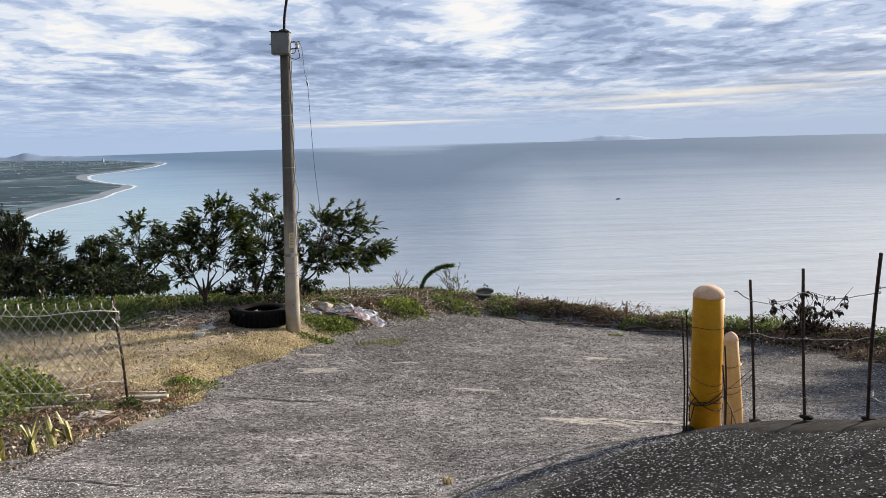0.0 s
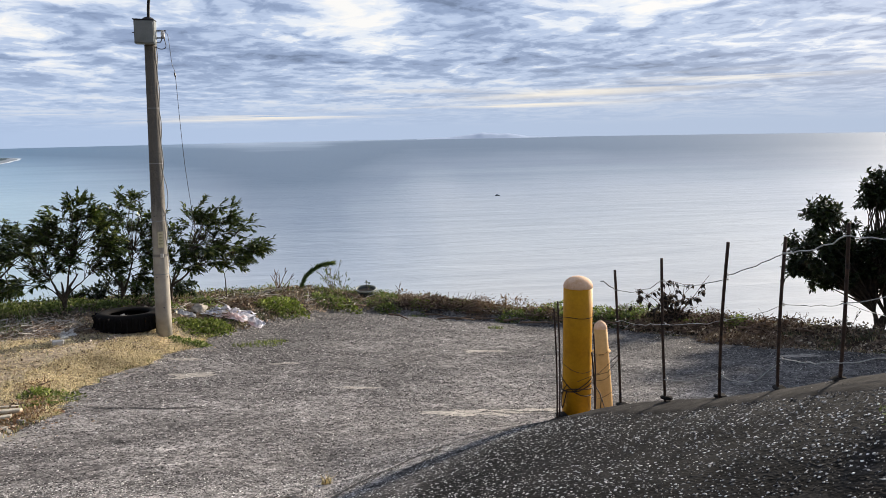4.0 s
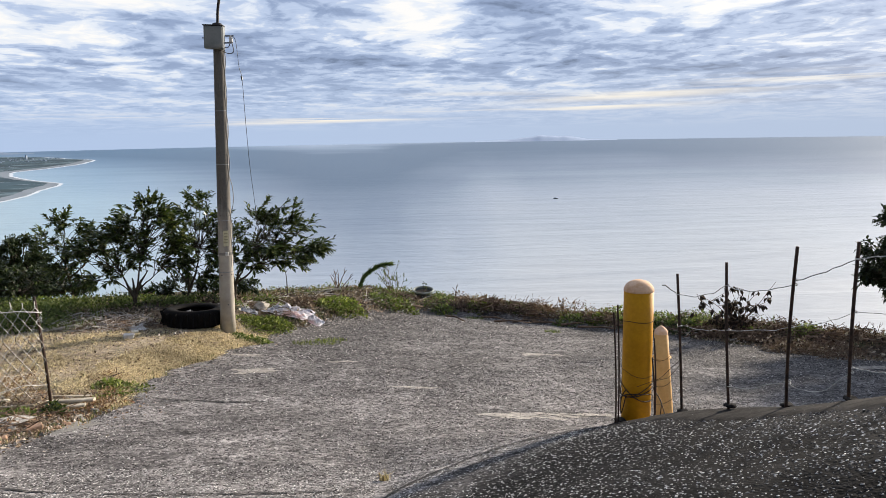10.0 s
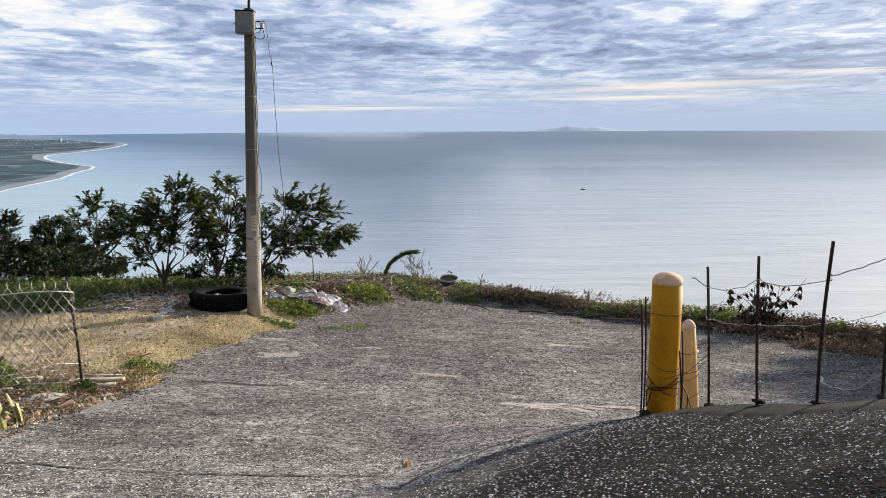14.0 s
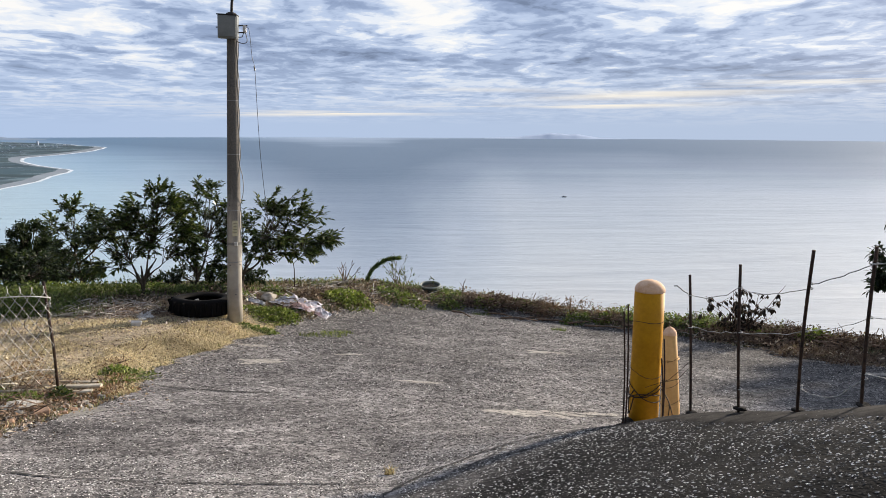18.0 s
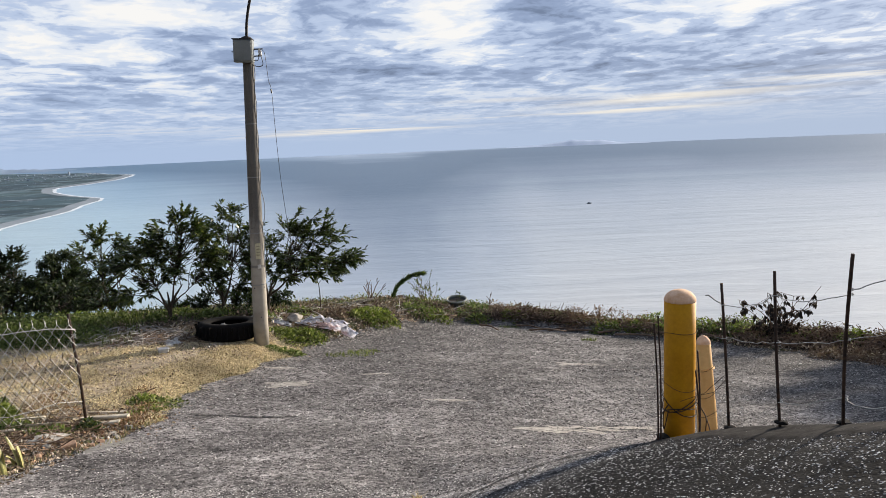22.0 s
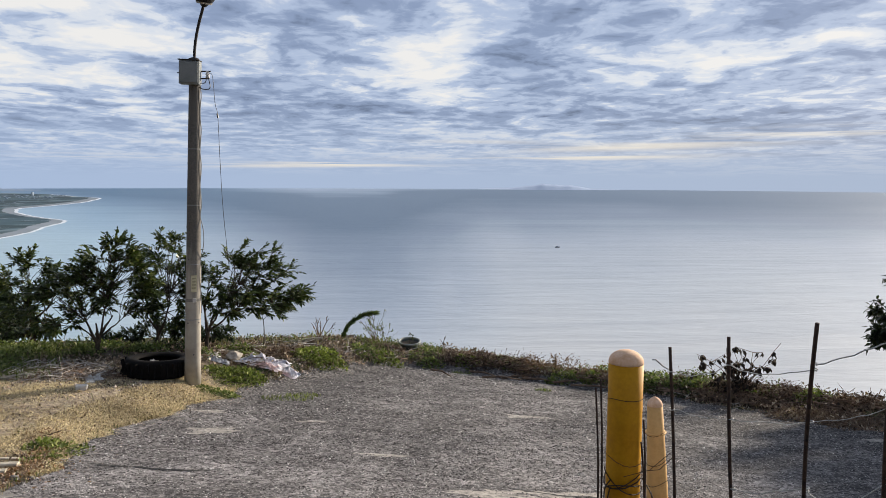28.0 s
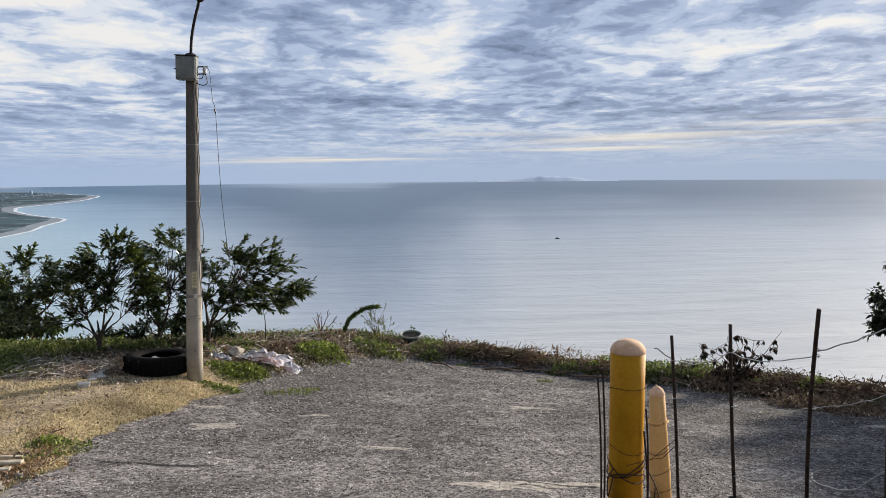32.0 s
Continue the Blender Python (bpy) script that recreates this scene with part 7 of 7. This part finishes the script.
CRACK = plain("crack_dirt", (0.008, 0.008, 0.008), (0.028, 0.026, 0.024), 20, 0.95)
for k, (pts, w) in enumerate((
        (((-2.45, 7.45), (-1.97, 7.36), (-1.45, 7.19), (-1.1, 7.2)), 0.038), (((-2.86, 4.2), (-2.44, 4.11), (-1.66, 3.9), (-0.96, 3.73), (-0.49, 3.75), (0.1, 3.82)), 0.026),
        (((0.1, 7.05), (0.5, 6.95), (0.8, 7.05)), 0.016), (((2.1, 10.95), (2.8, 10.5), (3.6, 10.4), (4.3, 10.2)), 0.05), (((1.4, 6.95), (1.9, 6.75), (2.3, 6.7)), 0.04),
        (((0.4, 14.0), (1.0, 13.9), (1.5, 14.05)), 0.02), (((-0.9, 9.2), (-0.2, 9.0), (0.6, 9.15)), 0.012), (((3.4, 8.4), (4.2, 8.1), (5.0, 8.3)), 0.02), (((-2.6, 5.9), (-2.2, 6.1), (-1.9, 6.05)), 0.018), (((0.6, 5.6), (0.45, 5.0), (0.75, 4.5)), 0.01), (((1.25, 4.75), (0.85, 4.45), (0.5, 4.2), (0.1, 3.75), (-0.05, 3.4)), 0.03), (((0.5, 4.2), (0.3, 4.25), (0.05, 4.1)), 0.016), (((0.85, 4.45), (0.7, 4.25), (0.55, 3.95), (0.3, 3.7)), 0.018),
        (((0.1, 3.75), (-0.15, 3.7), (-0.4, 3.5)), 0.014), (((-1.6, 6.3), (-1.1, 6.2), (-0.5, 6.35), (0.2, 6.2)), 0.012), (((1.2, 8.3), (2.0, 8.0), (2.9, 8.1)), 0.014), (((-0.6, 10.6), (0.3, 10.3), (1.3, 10.45)), 0.016), (((-1.2, 5.2), (-0.6, 5.05), (0.0, 5.2)), 0.012))):
    ribbon("pavement_crack", pts, w, CRACK, "dark crack winding across the asphalt", 200 + k, "crack")


def worn_patch(x, y, rx, ry, seed, mat, label, lift=0.0135):
    q = random.Random(seed)
    n = 40
    off = q.uniform(0, 50)
    v = [(x, y, gz(x, y) + float(rough_z(x, y, 0.7)) + lift + 0.001)]
    for i in range(n):
        a = 2 * math.pi * i / n
        k = 1 + 0.9 * noise.noise(Vector((math.cos(a) * 1.7 + off, math.sin(a) * 1.7, 0))) + 0.5 * noise.noise(Vector((math.cos(a) * 7 + off, math.sin(a) * 7, 5)))
        for u in (0.6, 1.0):
            px, py = x + rx * k * u * math.cos(a), y + ry * k * u * math.sin(a)
            v.append((px, py, gz(px, py) + float(rough_z(px, py, 0.7)) + (lift + 0.001 if u < 1 else lift - 0.006)))
    f = [(0, 1 + 2 * i, 1 + 2 * ((i + 1) % n)) for i in range(n)] + [(1 + 2 * i, 2 + 2 * i, 2 + 2 * ((i + 1) % n), 1 + 2 * ((i + 1) % n)) for i in range(n)]
    tagged(part("pavement_patch", (v, f), mat, smooth=True), label, "patch", kind="structure")


WORN = plain("pale_worn_asphalt", (0.12, 0.110, 0.098), (0.50, 0.46, 0.405), 16.0, 0.9, bump=0.9, fine=75)
worn_patch(-1.62, 9.0, 0.34, 0.26, 1, WORN, "pale worn patch in the asphalt")
worn_patch(2.45, 10.65, 0.5, 0.16, 2, WORN, "pale worn strip in the asphalt")
worn_patch(2.0, 6.8, 0.45, 0.16, 3, WORN, "pale worn strip in the asphalt")
worn_patch(1.4, 6.7, 0.6, 0.2, 6, WORN, "pale worn strip in the asphalt")
worn_patch(-2.65, 6.2, 0.14, 0.36, 4, CREAM, "crumbling pale mortar at the pavement's edge")
worn_patch(-0.55, 9.6, 0.22, 0.07, 7, WORN, "pale worn strip in the asphalt")
worn_patch(0.35, 8.0, 0.3, 0.08, 8, WORN, "pale worn strip in the asphalt")
worn_patch(-1.9, 10.1, 0.22, 0.12, 9, WORN, "pale worn patch in the asphalt")
worn_patch(7.2, 9.6, 0.5, 0.12, 5, WORN, "pale worn strip in the asphalt")


def gravel(name, n, place, size, mat, label, seed, tall=0.28):
    """Loose angular stones bedded in the surface, one joined mesh."""
    q = random.Random(seed)
    spots = []
    while len(spots) < n:
        p = place(q)
        if p is not None:
            spots.append((p[0], p[1], p[2] if len(p) > 2 else 1.0))
    x, y, k = np.array(spots).T
    r = np.random.default_rng(seed)
    s = size * k * (0.45 + 0.95 * r.random(n) ** 1.6)
    z = ground_z(x, y) + rough_z(x, y, 0.7) + 0.010
    a = r.uniform(0, 6.28, n)
    ring = []
    for i in range(5):
        b = a + i * 2 * math.pi / 5 + r.uniform(-0.45, 0.45, n)
        g = r.uniform(0.40, 0.62, n)
        ring.append(np.stack([x + s * g * np.cos(b), y + s * g * np.sin(b), z - s * 0.05], -1))
    caps = []
    for i in range(3):
        b = a + i * 2 * math.pi / 3 + 0.5 + r.uniform(-0.4, 0.4, n)
        g = r.uniform(0.16, 0.34, n)
        caps.append(np.stack([x + s * g * np.cos(b), y + s * g * np.sin(b), z + s * tall * r.uniform(0.55, 1.1, n)], -1))
    v = np.stack(ring + caps, 1).reshape(-1, 3)
    base = np.arange(n)[:, None] * 8
    f = [(base + np.array(t)).tolist() for t in ((5, 6, 7), (0, 1, 5), (1, 2, 6), (2, 3, 6), (3, 4, 7), (4, 0, 7), (5, 1, 6), (6, 3, 7), (7, 0, 5))]
    tagged(part(name, (v, [t for fs in f for t in fs]), mat), label, "gravel", kind="stuff")


# a weed, scraps and stones by the crest
LIME_LEAF = plain("yellow_green_leaf", (0.16, 0.20, 0.04), (0.34, 0.38, 0.12), 30, 0.7, fine=120)
sprig("weed", 2.01, 2.08, 0.055, 6, LIME_LEAF, "small yellow-green weed growing out of the asphalt", 71, LIME_LEAF, spread=1.6, r=0.0022, leaves=26, size=0.03, ratio=0.4)
for x, y, w, h, a, q0 in ((2.499, 2.720, 0.024, 0.040, 20, 3), (2.508, 2.690, 0.024, 0.044, -15, 4)):
    ob = thing("plastic_scrap", x, y, gz(x, y) + float(rough_z(x, y, 0.7)) + 0.02, "small whitish plastic strip sticking out of the ground", "litter")
    v = [(w * (u - 0.5) * (1 - 0.3 * k / 4), 0.006 * math.sin(k * 1.3 + q0) + d, h * k / 4 - 0.01) for d in (0, 0.0015) for k in range(5) for u in (0, 1)]
    f = [(o + 2 * k, o + 2 * k + 1, o + 2 * k + 3, o + 2 * k + 2) for o in (0, 10) for k in range(4)] + [(0, 1, 11, 10), (8, 9, 19, 18)]
    part("strip", moved((v, f), pose(0, 0, 0, rz=a)), PLASTIC_WHITE, ob)
for x, y, r, q0 in ((2.50, 2.36, 0.020, 81), (2.56, 2.36, 0.028, 82), (2.44, 2.30, 0.016, 83), (2.36, 2.62, 0.014, 84)):
    stone("stone", x, y, r, STONE, "small grey stone on the crest of the slope", q0, flat=0.6)


def near_road(q):
    x, y = q.uniform(-2.8, 2.6), q.uniform(0.8, 4.6)
    if y < 1.9 - 1.1 * q.random() ** 0.6:
        return None
    return (x, y) if in_pave(x, y) > 0.05 and float(crest(x, y)) > 0.24 + 0.16 * q.random() else None


def crest_spot(q):
    x, y = q.uniform(0.8, 2.7), q.uniform(1.9, 4.6)
    c = float(crest(x, y))
    return (x, y, 0.6 + 0.6 * q.random() ** 3) if -0.10 < c < 0.36 and noise.noise(Vector((x * 5, y * 5, 1))) > -0.25 + 0.4 * q.random() else None


def yard_spot(q):
    x, y = q.uniform(-3.0, 8.8), 2.7 + 11.9 * q.random() ** 1.35
    if in_pave(x, y) < -0.02 or (float(crest(x, y)) > -0.05 and x > 0.9 * (y - 3.3) - 0.2):
        return None
    # worn thin in some places, thick in others
    w = noise.noise(Vector((x * 0.9, y * 1.6, 3))) + 0.6 * noise.noise(Vector((x * 3.1, y * 4.5, 8)))
    return (x, y, 0.42 + 0.085 * y) if w > -0.55 + 0.9 * q.random() - 0.45 else None


def yard_near(q):
    p = yard_spot(q)
    return p if p and p[1] + 3.5 * noise.noise(Vector((p[0] * 0.5, p[1] * 0.8, 5))) + q.gauss(0, 0.7) + 2.2 * max(0.0, p[0] - 3.8) < 9.3 else None


def yard_far(q):
    p = yard_spot(q)
    return p if p and p[1] + 3.5 * noise.noise(Vector((p[0] * 0.5, p[1] * 0.8, 5))) + q.gauss(0, 0.7) + 2.2 * max(0.0, p[0] - 3.8) >= 9.3 else None


def yard_edge(q):
    x, y = q.uniform(-2.6, 8.5), q.uniform(5.0, 14.6)
    return (x, y) if 0.0 < in_pave(x, y) < 0.6 * q.random() else None


DARK_CHIP = plain("dark_stone_chips", (0.008, 0.0075, 0.007), (0.048, 0.043, 0.039), 40, 0.85, fine=200)
gravel("stone_chips", 95000, near_road, 0.0130, ROAD_CHIP, "pale stone chips standing out of dark asphalt", 1, 0.26)
gravel("grit", 5000, crest_spot, 0.0095, YARD_CHIP, "fine grit scattered on the screed of the crest", 12, 0.9)
gravel("stone_chips", 3000, near_road, 0.012, DARK_CHIP, "dark stone chips standing out of the asphalt", 2, 0.3)
gravel("stone_chips", 88000, yard_near, 0.0175, YARD_CHIP, "pale and dark stone chips standing out of the worn asphalt", 3, 0.36)
gravel("stone_chips", 40000, yard_far, 0.0185, FAR_CHIP, "dull brown stone chips standing out of the asphalt", 4, 0.28)
gravel("loose_gravel", 900, yard_edge, 0.024, RUBBLE, "loose gravel along the pavement's edge", 5)


def bed_spot(q):
    x, y = float(left_x(6.0)) - abs(q.gauss(0, 0.42)), q.uniform(4.4, 7.7)
    return (x, y) if in_pave(x, y) < 0.02 else None


def lawn_far(q):
    x, y = q.uniform(-5.2, -2.9), q.uniform(10.2, 12.3)
    return x, y


def verge_foot(q):
    x, y = q.uniform(-1.6, 9.0), q.uniform(9.5, 15)
    return (x, y) if -0.45 < in_pave(x, y) < 0.12 * q.random() else None


gravel("rubble", 650, bed_spot, 0.024, RUBBLE, "broken stones and mortar crumbs under the mesh fence", 6, 0.6)
gravel("rubble", 420, lawn_far, 0.035, RUBBLE, "scattered stones and pale crumbs round the grey twigs", 7, 0.6)
gravel("rubble", 1500, verge_foot, 0.032, RUBBLE, "stones and pale crumbs at the foot of the verge", 8, 0.6)
